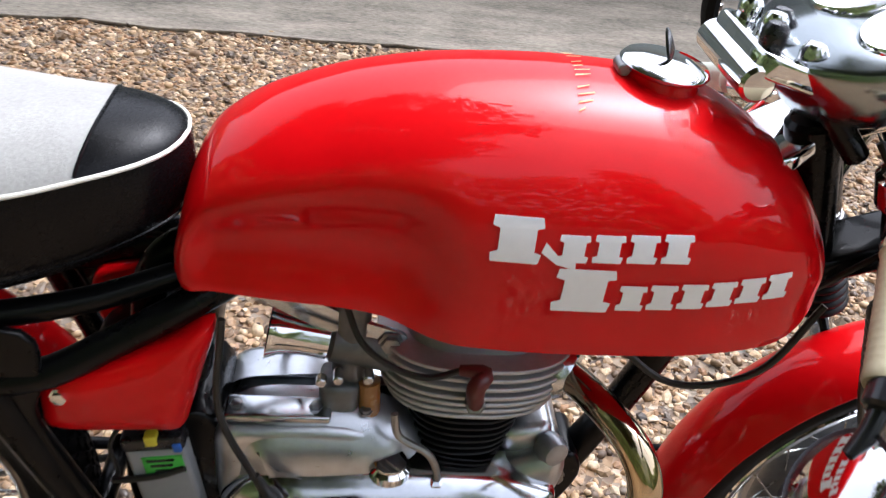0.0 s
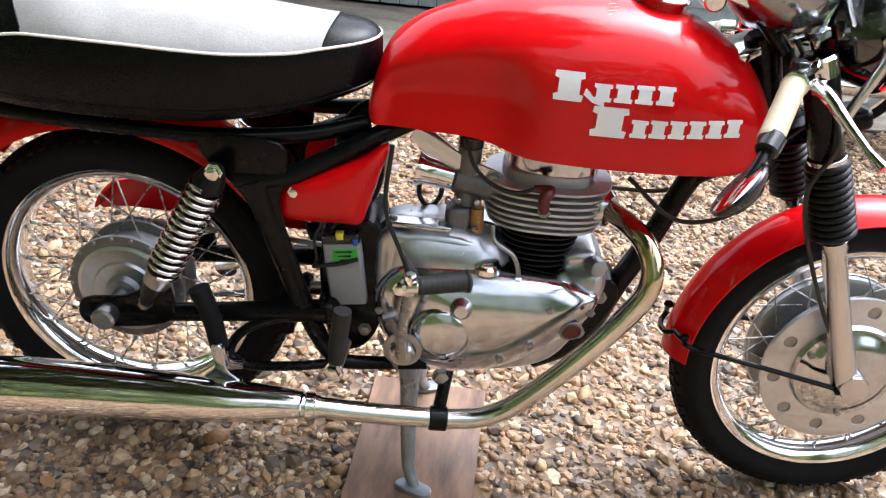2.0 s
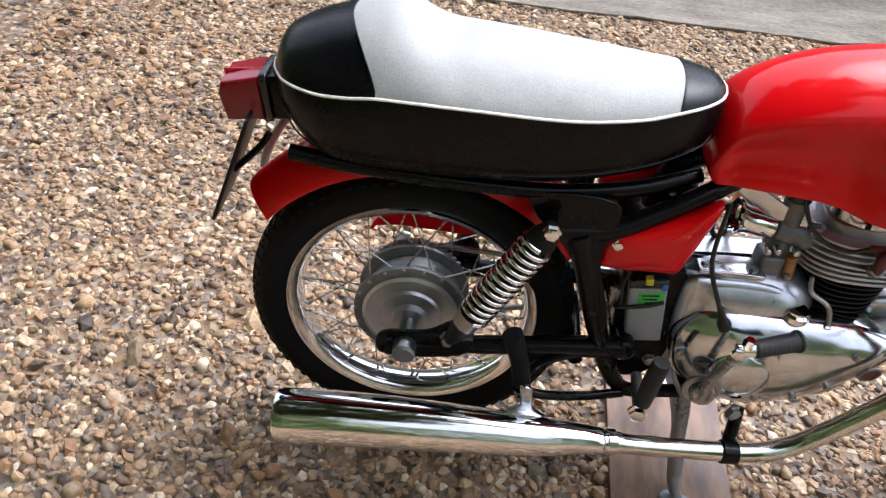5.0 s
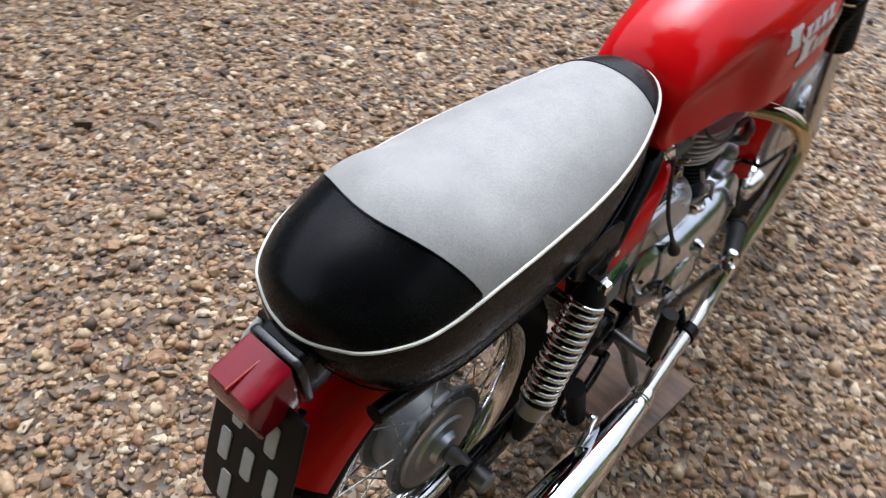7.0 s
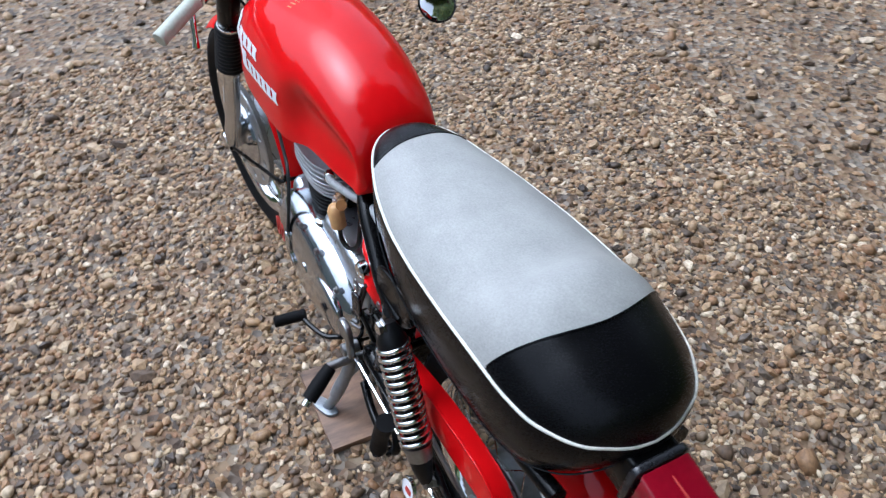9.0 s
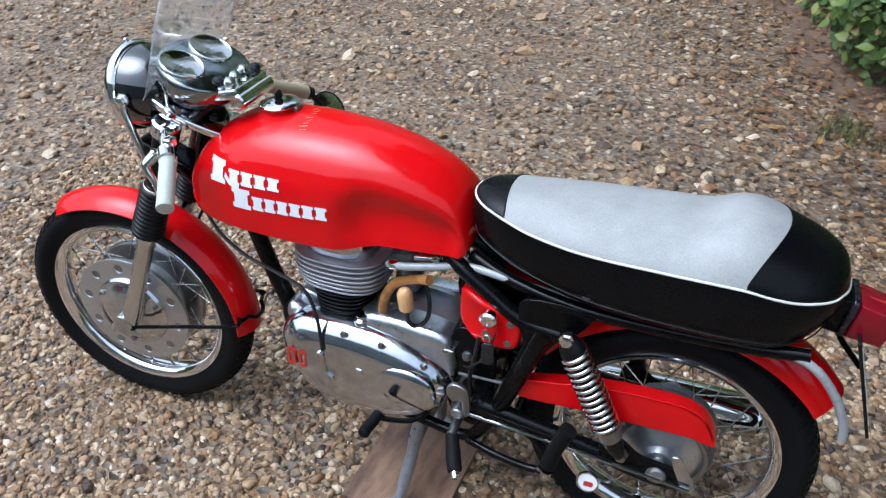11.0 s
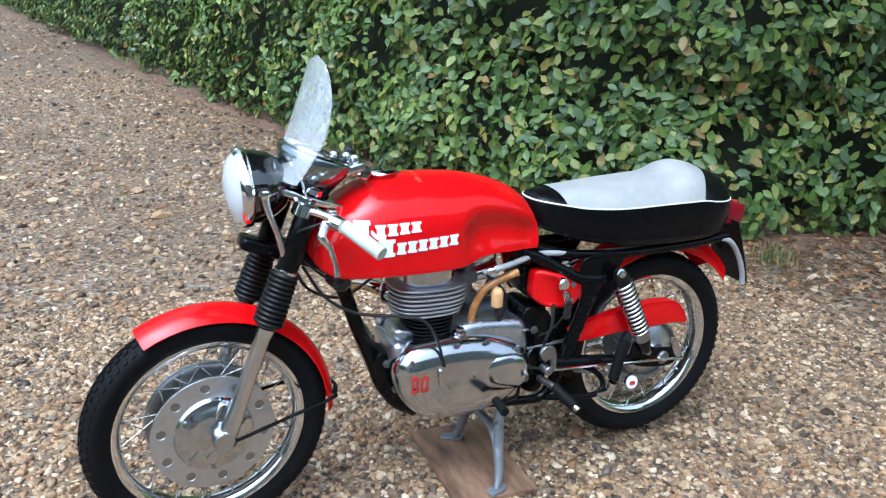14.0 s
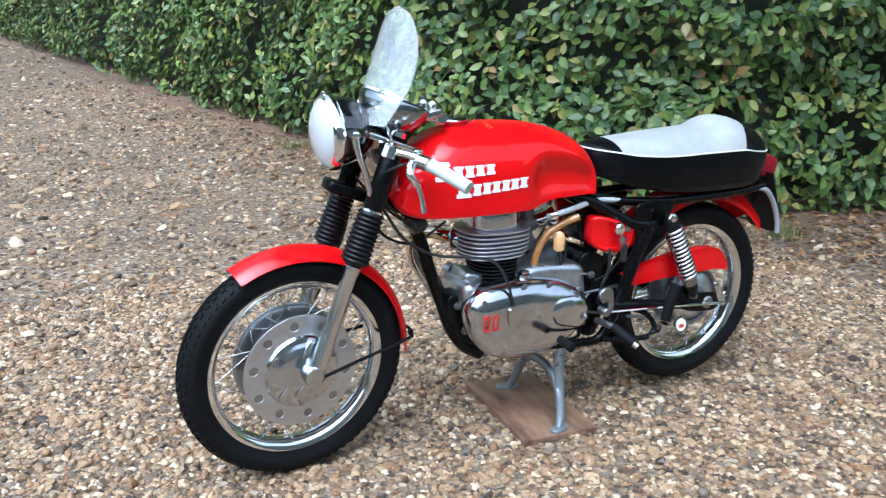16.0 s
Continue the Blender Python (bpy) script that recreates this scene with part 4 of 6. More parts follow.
for s, mat, text in ((1, GRIP_L, "pale green-grey rubber grip"), (-1, GRIP, "cream rubber grip")):
    tip, inner = Vector((0.972, 0.283, 0.831)), Vector((1.028, 0.185, 0.872))
    if s < 0:
        tip, inner = Vector((0.982, -0.300, 0.843)), Vector((1.030, -0.200, 0.890))
    root = fork_at(0.895, s * 0.100)
    bar = bp("handlebar", tube([root, root.lerp(inner, 0.5) + Vector((0, 0, 0.006)), inner, inner.lerp(tip, 0.5), tip.lerp(inner, 0.04)], 0.011, 14, 5), CHROME, "chrome clip-on handlebar")
    grip_prof, ln = [(0.010, -0.002), (0.0185, 0.0)], (tip - inner).length
    for k in range(14):
        h = 0.004 + (ln - 0.010) * k / 14
        grip_prof += [(0.0166, h), (0.0170, h + 0.003), (0.0170, h + 0.005)]
    grip_prof += [(0.0175, ln - 0.004), (0.016, ln), (0, ln)]
    bp("grip", lathe(grip_prof, along(inner, tip), 24), mat, text, bar, angle=60)
    bp("lever_clamp", lathe([(0.015, -0.02), (0.019, -0.017), (0.019, 0.012), (0.015, 0.016)], along(inner.lerp(root, 0.22), root), 18), CHROME, "", bar)
    pivot = inner.lerp(root, 0.2) + Vector((0.03, 0, -0.004))
    if s > 0:
        lever = [pivot, Vector((1.084, 0.186, 0.852)), Vector((1.066, 0.190, 0.824)), Vector((1.055, 0.194, 0.787)), Vector((1.050, 0.197, 0.757))]
    else:
        lever = [pivot, Vector((1.080, -0.215, 0.880)), Vector((1.100, -0.250, 0.857)), Vector((1.120, -0.280, 0.836)), Vector((1.137, -0.300, 0.821))]
    bp("brake_lever" if s < 0 else "clutch_lever", tube(lever, [0.012, 0.0105, 0.0075, 0.006, 0.009], 10, 6), CHROME, "chrome ball-ended lever", bar)
    bp("lever_pivot", rod(pivot + Vector((0, 0, -0.012)), pivot + Vector((0, 0, 0.012)), 0.008), CHROME, "", bar)
    bp("switch", box(0.022, 0.026, 0.020, Matrix.Translation(inner.lerp(root, 0.45) + Vector((-0.012, 0, 0.014))), 0.004), CHROME if s > 0 else DIAL, "", bar)
    bp("bar_clamp", lathe([(0.026, -0.018), (0.031, -0.014), (0.031, 0.014), (0.026, 0.018)], along(fork_at(0.893, s * 0.09), fork_at(1.0, s * 0.09)), 24), CHROME, "", bar)
    bp("cable", tube([pivot + Vector((0.005, -s * 0.02, 0.0)), pivot + Vector((0.055, -s * 0.06, -0.03)), Vector((1.13, s * 0.06, 0.80)), Vector((1.06, s * 0.045, 0.72)), Vector((0.99, s * 0.02, 0.66))], 0.0035, 6, 8), CABLE, "", bar)

# bar-end mirror, glass turned towards the rider's side
mirror_c = Vector((0.945, -0.345, 0.790))
mirror_n = Vector((-0.787, 0.219, 0.58)).normalized()
mm = along(mirror_c, mirror_c + mirror_n) @ Matrix.Rotation(radians(140), 4, "Z") @ Matrix.Diagonal((1.08, 1.0, 1, 1))
mirror = bp("bar_end_mirror", lathe([(0.0, -0.022), (0.024, -0.018), (0.040, -0.006), (0.043, 0.0), (0.042, 0.004), (0.039, 0.003)], mm, 36), DIAL, "round black-backed bar-end mirror on a black arm")
bp("mirror_glass", lathe([(0.040, 0.0015), (0.038, 0.0035), (0, 0.0045)], mm, 36), CHROME, "silvered mirror glass", mirror, angle=80)
bp("mirror_arm", tube([(0.984, -0.302, 0.842), (0.976, -0.312, 0.832), (0.968, -0.322, 0.818), (0.958, -0.330, 0.802)], 0.008, 10, 4), DIAL, "", mirror)
bp("arm_boss", rod((0.990, -0.294, 0.850), (0.975, -0.316, 0.833), 0.016, 16), DIAL, "", mirror)


# fly screen
def fly_screen():
    bm = bmesh.new()
    rows = []
    for lay in (0.0, 0.003):
        for i in range(19):
            t = i / 18
            z = 0.960 + 0.285 * t
            half = 0.142 * (1 - max(0, (t - 0.35) / 0.65) ** 2.4) ** 0.5 * (0.80 + 0.20 * min(1, t / 0.35))
            row = []
            for j in range(17):
                v = -1 + 2 * j / 16
                y = v * half
                x = 1.150 - 0.115 * t ** 0.85 - 2.2 * y * y * (1 - 0.35 * t) + lay
                row.append(bm.verts.new((x, y, z)))
            rows.append(row)
    for lay in range(2):
        for i in range(18):
            p, q = rows[lay * 19 + i], rows[lay * 19 + i + 1]
            for j in range(16):
                bm.faces.new((p[j], p[j + 1], q[j + 1], q[j]) if lay else (p[j], q[j], q[j + 1], p[j + 1]))
    for i in range(18):
        for j in (0, 16):
            bm.faces.new((rows[i][j], rows[i + 1][j], rows[20 + i][j], rows[19 + i][j]))
    for i in (0, 18):
        for j in range(16):
            bm.faces.new((rows[i][j], rows[i][j + 1], rows[19 + i][j + 1], rows[19 + i][j]))
    bmesh.ops.remove_doubles(bm, verts=bm.verts, dist=2e-5)
    bmesh.ops.recalc_face_normals(bm, faces=bm.faces)
    return bm


screen = bp("fly_screen", fly_screen(), CLEAR, "clear curved perspex fly screen", angle=60)
screen.visible_shadow = False
for s in (-1, 1):
    bp("screen_bolt", hexbolt((1.118, s * 0.060, 0.998), (0.9, s * 0.3, 0.2), 0.006, 0.008), CHROME, "", screen)
    bp("screen_bracket", tube([(1.112, s * 0.060, 0.996), (1.10, s * 0.07, 0.96), (1.09, s * 0.085, 0.92)], 0.004, 8, 4), CHROME, "", screen)


# -- engine --
def at_y(y):
    return Matrix.Translation((0, y, 0)) @ SIDE


engine = bp("crankcase", plate(soft_outline([(0.455, 0.40), (0.452, 0.47), (0.458, 0.535), (0.50, 0.545), (0.60, 0.545), (0.66, 0.520), (0.70, 0.475), (0.78, 0.475), (0.84, 0.500), (0.862, 0.470), (0.845, 0.40), (0.79, 0.30), (0.70, 0.262), (0.60, 0.255), (0.52, 0.285), (0.47, 0.34)], 4), 0.165, at_y(0), 0.026, rounds=5), CASE, "grey cast alloy crankcase with gearbox", angle=60)
for v in engine.data.vertices:
    if v.co.x < 0.12:
        v.co.z -= (v.co.y + 0.0825) * 0.48 * smoothstep(0.44, 0.54, v.co.z)
bp("case_shoulder", cover_shell(soft_outline([(0.456, 0.40), (0.456, 0.48), (0.470, 0.530), (0.510, 0.552), (0.600, 0.552), (0.655, 0.538), (0.690, 0.500), (0.700, 0.440), (0.66, 0.38), (0.56, 0.36)], 5), -0.028, -0.101, 0.088), CASE, "buffed gearbox shoulder", engine, angle=70)
bp("case_shoulder", cover_shell(soft_outline([(0.452, 0.40), (0.452, 0.480), (0.470, 0.512), (0.520, 0.522), (0.610, 0.528), (0.665, 0.518), (0.690, 0.480), (0.67, 0.40), (0.56, 0.37)], 5), 0.020, 0.086, 0.026), CASE, "buffed gearbox shoulder", engine, angle=70)
timing = bp("timing_cover", dome(soft_outline([(0.458, 0.400), (0.470, 0.446), (0.508, 0.482), (0.571, 0.488), (0.660, 0.490), (0.750, 0.486), (0.815, 0.470), (0.850, 0.448), (0.826, 0.393), (0.756, 0.325), (0.682, 0.283), (0.603, 0.266), (0.535, 0.285), (0.476, 0.332)], 5), -0.082, -0.062, 12, 2.2), ALLOY, "polished alloy timing cover", angle=70)
bp("gearbox_dome", lathe([(0.058, 0), (0.056, 0.010), (0.047, 0.018), (0.028, 0.024), (0, 0.025)], along((0.580, -0.128, 0.372), (0.580, -0.2, 0.372)), 40), ALLOY, "", timing, angle=70)
bp("cover_boss", lathe([(0.020, 0), (0.019, 0.008), (0.012, 0.014), (0.011, 0.020), (0, 0.021)], along((0.612, -0.134, 0.432), (0.612, -0.2, 0.440)), 28), ALLOY, "", timing, angle=60)
for x, z in ((0.763, 0.443), (0.571, 0.352), (0.690, 0.330), (0.835, 0.440), (0.47, 0.40), (0.625, 0.318), (0.740, 0.365)):
    bp("cover_screw", hexbolt((x, -0.120 if x > 0.8 or x < 0.5 else -0.130, z), (0, -1, 0), 0.006, 0.006), STEEL, "", timing)
bp("round_badge", lathe([(0.017, 0), (0.017, 0.003), (0, 0.0035)], along((0.808, -0.114, 0.396), (0.823, -0.2, 0.378)), 28), CAP_RED, "worn dark red roundel", timing)
bp("badge_ring", lathe([(0.017, 0), (0.021, 0.001), (0.021, 0.004), (0.017, 0.005)], along((0.808, -0.114, 0.396), (0.823, -0.2, 0.378)), 28, True), STEEL, "", timing)
bp("oil_cap", lathe([(0.024, 0), (0.024, 0.010), (0.019, 0.014), (0.019, 0.018), (0, 0.019)], pose(0.650, -0.090, 0.486), 24), CHROME, "", timing)
primary = bp("primary_cover", cover_shell(soft_outline([(0.862, 0.405), (0.856, 0.452), (0.820, 0.488), (0.750, 0.500), (0.656, 0.500), (0.560, 0.484), (0.478, 0.446), (0.446, 0.392), (0.462, 0.330), (0.520, 0.282), (0.610, 0.256), (0.700, 0.254), (0.780, 0.276), (0.838, 0.336)], 6), 0.062, 0.135, 0.072), ALLOY, "polished alloy primary chaincase cover", angle=70)
bp("cover_bulge", dome(soft_outline([(0.470, 0.385), (0.485, 0.422), (0.53, 0.440), (0.59, 0.430), (0.612, 0.388), (0.575, 0.345), (0.51, 0.335), (0.476, 0.350)], 5), 0.128, 0.016, 9, 3.0), ALLOY, "", primary, angle=70)
bp("cover_nut", hexbolt((0.648, 0.132, 0.402), (0, 1, 0), 0.013, 0.008), ALLOY, "", primary)
for x, z in ((0.69, 0.487), (0.60, 0.483), (0.71, 0.305), (0.82, 0.455), (0.50, 0.455), (0.80, 0.345), (0.47, 0.36)):
    bp("cover_screw", hexbolt((x, 0.118, z), (0, 1, 0), 0.007, 0.008), STEEL, "", primary)
for x0, x1 in ((0.806, 0.828), (0.778, 0.800)):
    mid = (x0 + x1) / 2
    bp("badge_mark", plate([(x1, 0.375), (x1, 0.418), (mid, 0.424), (x0, 0.414), (x0 + 0.003, 0.397), (x0, 0.378), (mid, 0.371)], 0.004, at_y(0.1345), 0.0004, [[(x1 - 0.006, 0.383), (mid, 0.381), (x0 + 0.007, 0.388), (x0 + 0.008, 0.397), (x0 + 0.006, 0.409), (x1 - 0.006, 0.411)]]), BADGE_RED, "plain red badge shape", primary)
bp("cover_tab", plate(soft_outline([(0.735, 0.43), (0.752, 0.43), (0.75, 0.39), (0.735, 0.37), (0.712, 0.36), (0.712, 0.372), (0.728, 0.385)]), 0.012, at_y(0.137), 0.003), ALLOY, "", primary)
bp("gear_pedal", tube([(0.49, 0.120, 0.325), (0.515, 0.150, 0.318), (0.56, 0.168, 0.320), (0.592, 0.175, 0.325)], 0.006, 8, 5), BLACK, "black pedal arm", primary)
bp("pedal_rubber", rod((0.588, 0.165, 0.326), (0.596, 0.235, 0.326), 0.013, 14), RUBBER, "", primary)

bp("sump_plug", rod((0.66, 0.0, 0.245), (0.66, 0.0, 0.262), 0.014, 6), STEEL, "", engine)
bp("gearbox_lid", box(0.115, 0.034, 0.010, pose(0.525, -0.060, 0.548), 0.003), ALLOY, "", engine)
bp("gearbox_lid", box(0.150, 0.030, 0.010, pose(0.52, 0.070, 0.482), 0.003), ALLOY, "", engine)
for x, y, z in ((0.48, -0.06, 0.553), (0.565, -0.06, 0.553), (0.62, -0.06, 0.548), (0.46, 0.070, 0.488), (0.56, 0.070, 0.488)):
    bp("case_screw", hexbolt((x, y, z), (0, 0, 1), 0.006, 0.006), STEEL, "", engine)
bp("oil_plug", lathe([(0.020, 0), (0.020, 0.008), (0.014, 0.012), (0.014, 0.018), (0, 0.019)], pose(0.665, 0.075, 0.500), 20), ALLOY, "", engine)
bp("front_casting", box(0.065, 0.10, 0.040, pose(0.812, -0.005, 0.498, 0, -12, 0), 0.012), CASE, "", engine)
bp("contact_box", lathe([(0.017, 0), (0.019, 0.01), (0.015, 0.024), (0, 0.028)], along((0.835, -0.055, 0.500), (0.86, -0.12, 0.51)), 20), CAST, "", engine)


def squircle(w, h, n=36, p=3.0):
    out = []
    for k in range(n):
        a = 2 * math.pi * k / n
        c, s = math.cos(a), math.sin(a)
        r = (abs(c / w) ** p + abs(s / h) ** p) ** (-1 / p)
        out.append((r * c, r * s))
    return out


barrel = bp("cylinder_barrel", lathe([(0.047, 0.462), (0.047, 0.556)], Matrix.Translation((0.733, 0, 0)), 32), BARREL, "black finned cylinder barrel")
for k in range(8):
    bp("fin", plate(squircle(0.060 + 0.0018 * k, 0.068 + 0.001 * k, 40, 2.6), 0.0032, pose(0.733 + 0.0004 * k, 0, 0.470 + 0.0113 * k), 0.001), BARREL, "", barrel)
head = bp("cylinder_head", plate(squircle(0.080, 0.062, 40, 3), 0.10, pose(0.738, 0, 0.612), 0.006), CAST, "grey finned alloy cylinder head")
for k in range(7):
    w = 0.092 + 0.018 * math.sin(min(1, (k + 1) / 4) * math.pi / 2)
    bp("fin", plate(squircle(w, 0.078 + 0.010 * min(1, k / 3), 48, 2.7), 0.0055, pose(0.738, 0, 0.562 + 0.0128 * k), 0.002), HEAD_FIN, "", head)
bp("rocker_box", merged(plate(squircle(0.080, 0.064, 48, 2.6), 0.056, pose(0.742, 0.004, 0.670), 0.008, rounds=4)), ALLOY, "polished alloy rocker box", head)
bp("exhaust_port", lathe([(0.034, 0), (0.034, 0.02), (0.028, 0.028)], along((0.825, -0.03, 0.603), (0.87, -0.06, 0.60)), 24), ALLOY, "", head)
bp("spark_plug", merged(rod((0.735, -0.070, 0.598), (0.731, -0.105, 0.612), 0.008, 12), rod((0.731, -0.098, 0.610), (0.728, -0.118, 0.622), 0.011, 6)), STEEL, "", head)
bp("plug_cap", tube([(0.729, -0.112, 0.618), (0.726, -0.116, 0.645), (0.735, -0.105, 0.655), (0.710, -0.098, 0.652)], [0.009, 0.010, 0.009, 0.006], 12, 4), CAP_RED, "maroon plug cap with black lead", head)
bp("plug_lead", tube([(0.712, -0.098, 0.652), (0.68, -0.10, 0.642), (0.645, -0.095, 0.648), (0.61, -0.088, 0.675), (0.59, -0.07, 0.715)], 0.0036, 8, 7), CABLE, "", head)
bp("head_bolt", hexbolt((0.68, -0.055, 0.692), (0, 0, 1), 0.009, 0.010), STEEL, "", head)
bp("head_bolt", hexbolt((0.80, -0.055, 0.692), (0, 0, 1), 0.009, 0.010), STEEL, "", head)
bp("oil_pipe", tube([(0.650, -0.085, 0.572), (0.657, -0.092, 0.545), (0.690, -0.098, 0.525), (0.703, -0.100, 0.495), (0.703, -0.100, 0.468)], 0.0045, 8, 6), STEEL, "", head)
bp("pipe_union", hexbolt((0.703, -0.100, 0.466), (0, 0, 1), 0.010, 0.020), ALLOY, "", head)
bp("head_steady", plate(soft_outline([(0.50, 0.700), (0.515, 0.712), (0.60, 0.668), (0.655, 0.648), (0.655, 0.630), (0.635, 0.630), (0.56, 0.655), (0.502, 0.690)]), 0.006, at_y(-0.040), 0.001), ALLOY, "", head)
bp("steady_bolt", hexbolt((0.642, -0.044, 0.638), (0, -1, 0), 0.011, 0.010), STEEL, "", head)

carb = bp("carburettor", merged(rod((0.575, -0.03, 0.628), (0.665, -0.03, 0.612), 0.025, 24), rod((0.600, -0.03, 0.560), (0.600, -0.03, 0.690), 0.020, 20), box(0.045, 0.05, 0.04, pose(0.590, -0.036, 0.562), 0.008), rod((0.592, -0.03, 0.53), (0.592, -0.03, 0.55), 0.011, 6)), DULL, "grey cast carburettor with chrome bellmouth")
bp("bellmouth", lathe([(0.023, 0.0), (0.023, 0.028), (0.026, 0.050), (0.032, 0.062), (0.033, 0.064), (0.030, 0.063), (0.022, 0.045), (0.020, 0.0)], along((0.575, -0.03, 0.628), (0.505, -0.03, 0.640)), 36), CHROME, "flared chrome bellmouth", carb, angle=60)
bp("carb_top", rod((0.600, -0.03, 0.685), (0.600, -0.03, 0.712), 0.022, 20), DIAL, "", carb)
for a, b in (((0.570, -0.06, 0.600), (0.570, -0.072, 0.600)), ((0.62, -0.05, 0.60), (0.62, -0.066, 0.60)), ((0.588, -0.05, 0.60), (0.588, -0.068, 0.60))):
    bp("carb_screw", rod(a, b, 0.006, 8), ALLOY, "", carb)
bp("throttle_cable", tube([(0.600, -0.03, 0.71), (0.63, -0.03, 0.74), (0.7, -0.02, 0.72)], 0.003, 6, 6), CABLE, "", carb)
bp("fuel_hose", tube([(0.625, 0.055, 0.490), (0.618, 0.062, 0.560), (0.590, 0.066, 0.615), (0.545, 0.075, 0.645), (0.500, 0.095, 0.668)], 0.011, 12, 7), BROWN_HOSE, "amber breather hose", carb)
bp("drain_hose", tube([(0.622, -0.045, 0.582), (0.624, -0.048, 0.545), (0.626, -0.052, 0.500)], 0.0125, 12, 5), BROWN_HOSE, "amber hose", carb)
bp("fuel_filter", lathe([(0.006, 0), (0.016, 0.006), (0.017, 0.045), (0.012, 0.056), (0.006, 0.06)], along((0.556, 0.082, 0.566), (0.560, 0.088, 0.63)), 18), TAN, "tan in-line fuel filter", carb)
bp("filter_hose", tube([(0.556, 0.082, 0.566), (0.552, 0.08, 0.535), (0.535, 0.07, 0.520), (0.515, 0.06, 0.545), (0.52, 0.05, 0.60), (0.56, 0.02, 0.64)], 0.005, 8, 6), CABLE, "", carb)

kick = bp("kickstarter", merged(lathe([(0.020, -0.012), (0.023, -0.008), (0.023, 0.012), (0.018, 0.018)], along((0.518, -0.156, 0.345), (0.518, -0.2, 0.345)), 24), tube([(0.518, -0.165, 0.345), (0.516, -0.178, 0.39), (0.520, -0.198, 0.45), (0.525, -0.222, 0.508)], [0.014, 0.010, 0.0085, 0.010], 12, 5)), WORN_STEEL, "folding kickstart lever with rubber")
bp("shaft_collar", lathe([(0.024, 0), (0.034, 0.002), (0.034, 0.007), (0.024, 0.009)], along((0.518, -0.147, 0.345), (0.518, -0.2, 0.345)), 28, True), STEEL, "dull steel shaft collar", kick)
bp("kick_pivot", merged(rod((0.512, -0.226, 0.518), (0.542, -0.226, 0.523), 0.012, 14), rod((0.525, -0.226, 0.505), (0.527, -0.228, 0.545), 0.010, 6), hexbolt((0.512, -0.236, 0.520), (-0.2, -1, 0), 0.009, 0.008)), CHROME, "", kick)
rib_prof = [(0.011, 0)] + [q for k in range(9) for q in ((0.0145 + 0.0002 * k, 0.004 + 0.0088 * k), (0.0152 + 0.0002 * k, 0.007 + 0.0088 * k), (0.0145 + 0.0002 * k, 0.0115 + 0.0088 * k))] + [(0.019, 0.084), (0.019, 0.088), (0.012, 0.092), (0, 0.092)]
bp("kick_rubber", lathe(rib_prof, along((0.536, -0.225, 0.521), (0.620, -0.192, 0.522)), 18), PEDAL_RUBBER, "ribbed grey rubber", kick, angle=60)

# -- exhaust --
pipe = bp("exhaust_pipe", tube([(0.825, -0.030, 0.604), (0.850, -0.062, 0.606), (0.876, -0.110, 0.606), (0.898, -0.148, 0.592), (0.910, -0.168, 0.560), (0.906, -0.175, 0.522), (0.888, -0.175, 0.483), (0.845, -0.174, 0.414), (0.800, -0.173, 0.352), (0.755, -0.173, 0.298), (0.712, -0.176, 0.258), (0.670, -0.182, 0.238), (0.62, -0.188, 0.232), (0.54, -0.196, 0.234), (0.45, -0.208, 0.242), (0.38, -0.218, 0.252)], 0.0185, 20, 8), PIPE, "swept-back chrome exhaust pipe", angle=60)
muffler = bp("silencer", tube([(0.385, -0.217, 0.251), (0.355, -0.220, 0.254), (0.352, -0.220, 0.254), (0.30, -0.222, 0.254), (0.235, -0.225, 0.251), (0.12, -0.228, 0.250), (0.0, -0.232, 0.249), (-0.12, -0.236, 0.246), (-0.205, -0.240, 0.243), (-0.223, -0.240, 0.242)], [0.0205, 0.0215, 0.024, 0.029, 0.036, 0.042, 0.0465, 0.049, 0.0485, 0.0465], 32, 4), CHROME, "tapered chrome silencer", angle=60)
bp("silencer_mouth", lathe([(0.040, 0), (0.040, 0.012), (0.030, 0.014), (0.026, -0.01), (0, -0.012)], along((-0.216, -0.240, 0.242), (-0.30, -0.240, 0.242)), 28), DIAL, "", muffler)
bp("silencer_clip", lathe([(0.0225, 0), (0.0245, 0.002), (0.0245, 0.016), (0.0225, 0.018)], along((0.378, -0.217, 0.252), (0.34, -0.221, 0.254)), 28), CHROME, "", muffler)
bp("clip_bolt", hexbolt((0.370, -0.220, 0.228), (0, 0, -1), 0.007, 0.014), STEEL, "", muffler)
bp("silencer_bracket", plate(soft_outline([(0.195, 0.345), (0.215, 0.345), (0.222, 0.300), (0.245, 0.275), (0.180, 0.275), (0.200, 0.305)]), 0.012, at_y(-0.200), 0.003), ALLOY, "", muffler)
bp("pipe_bracket", merged(tube([(0.600, -0.140, 0.300), (0.595, -0.165, 0.262), (0.592, -0.176, 0.240)], 0.012, 10, 4), lathe([(0.0195, -0.016), (0.022, -0.014), (0.022, 0.014), (0.0195, 0.016)], along((0.592, -0.191, 0.232), (0.54, -0.196, 0.234)), 20)), BLACK, "", pipe)
bp("bracket_bolt", hexbolt((0.588, -0.150, 0.296), (0.3, -1, 0), 0.013, 0.014), STEEL, "", pipe)

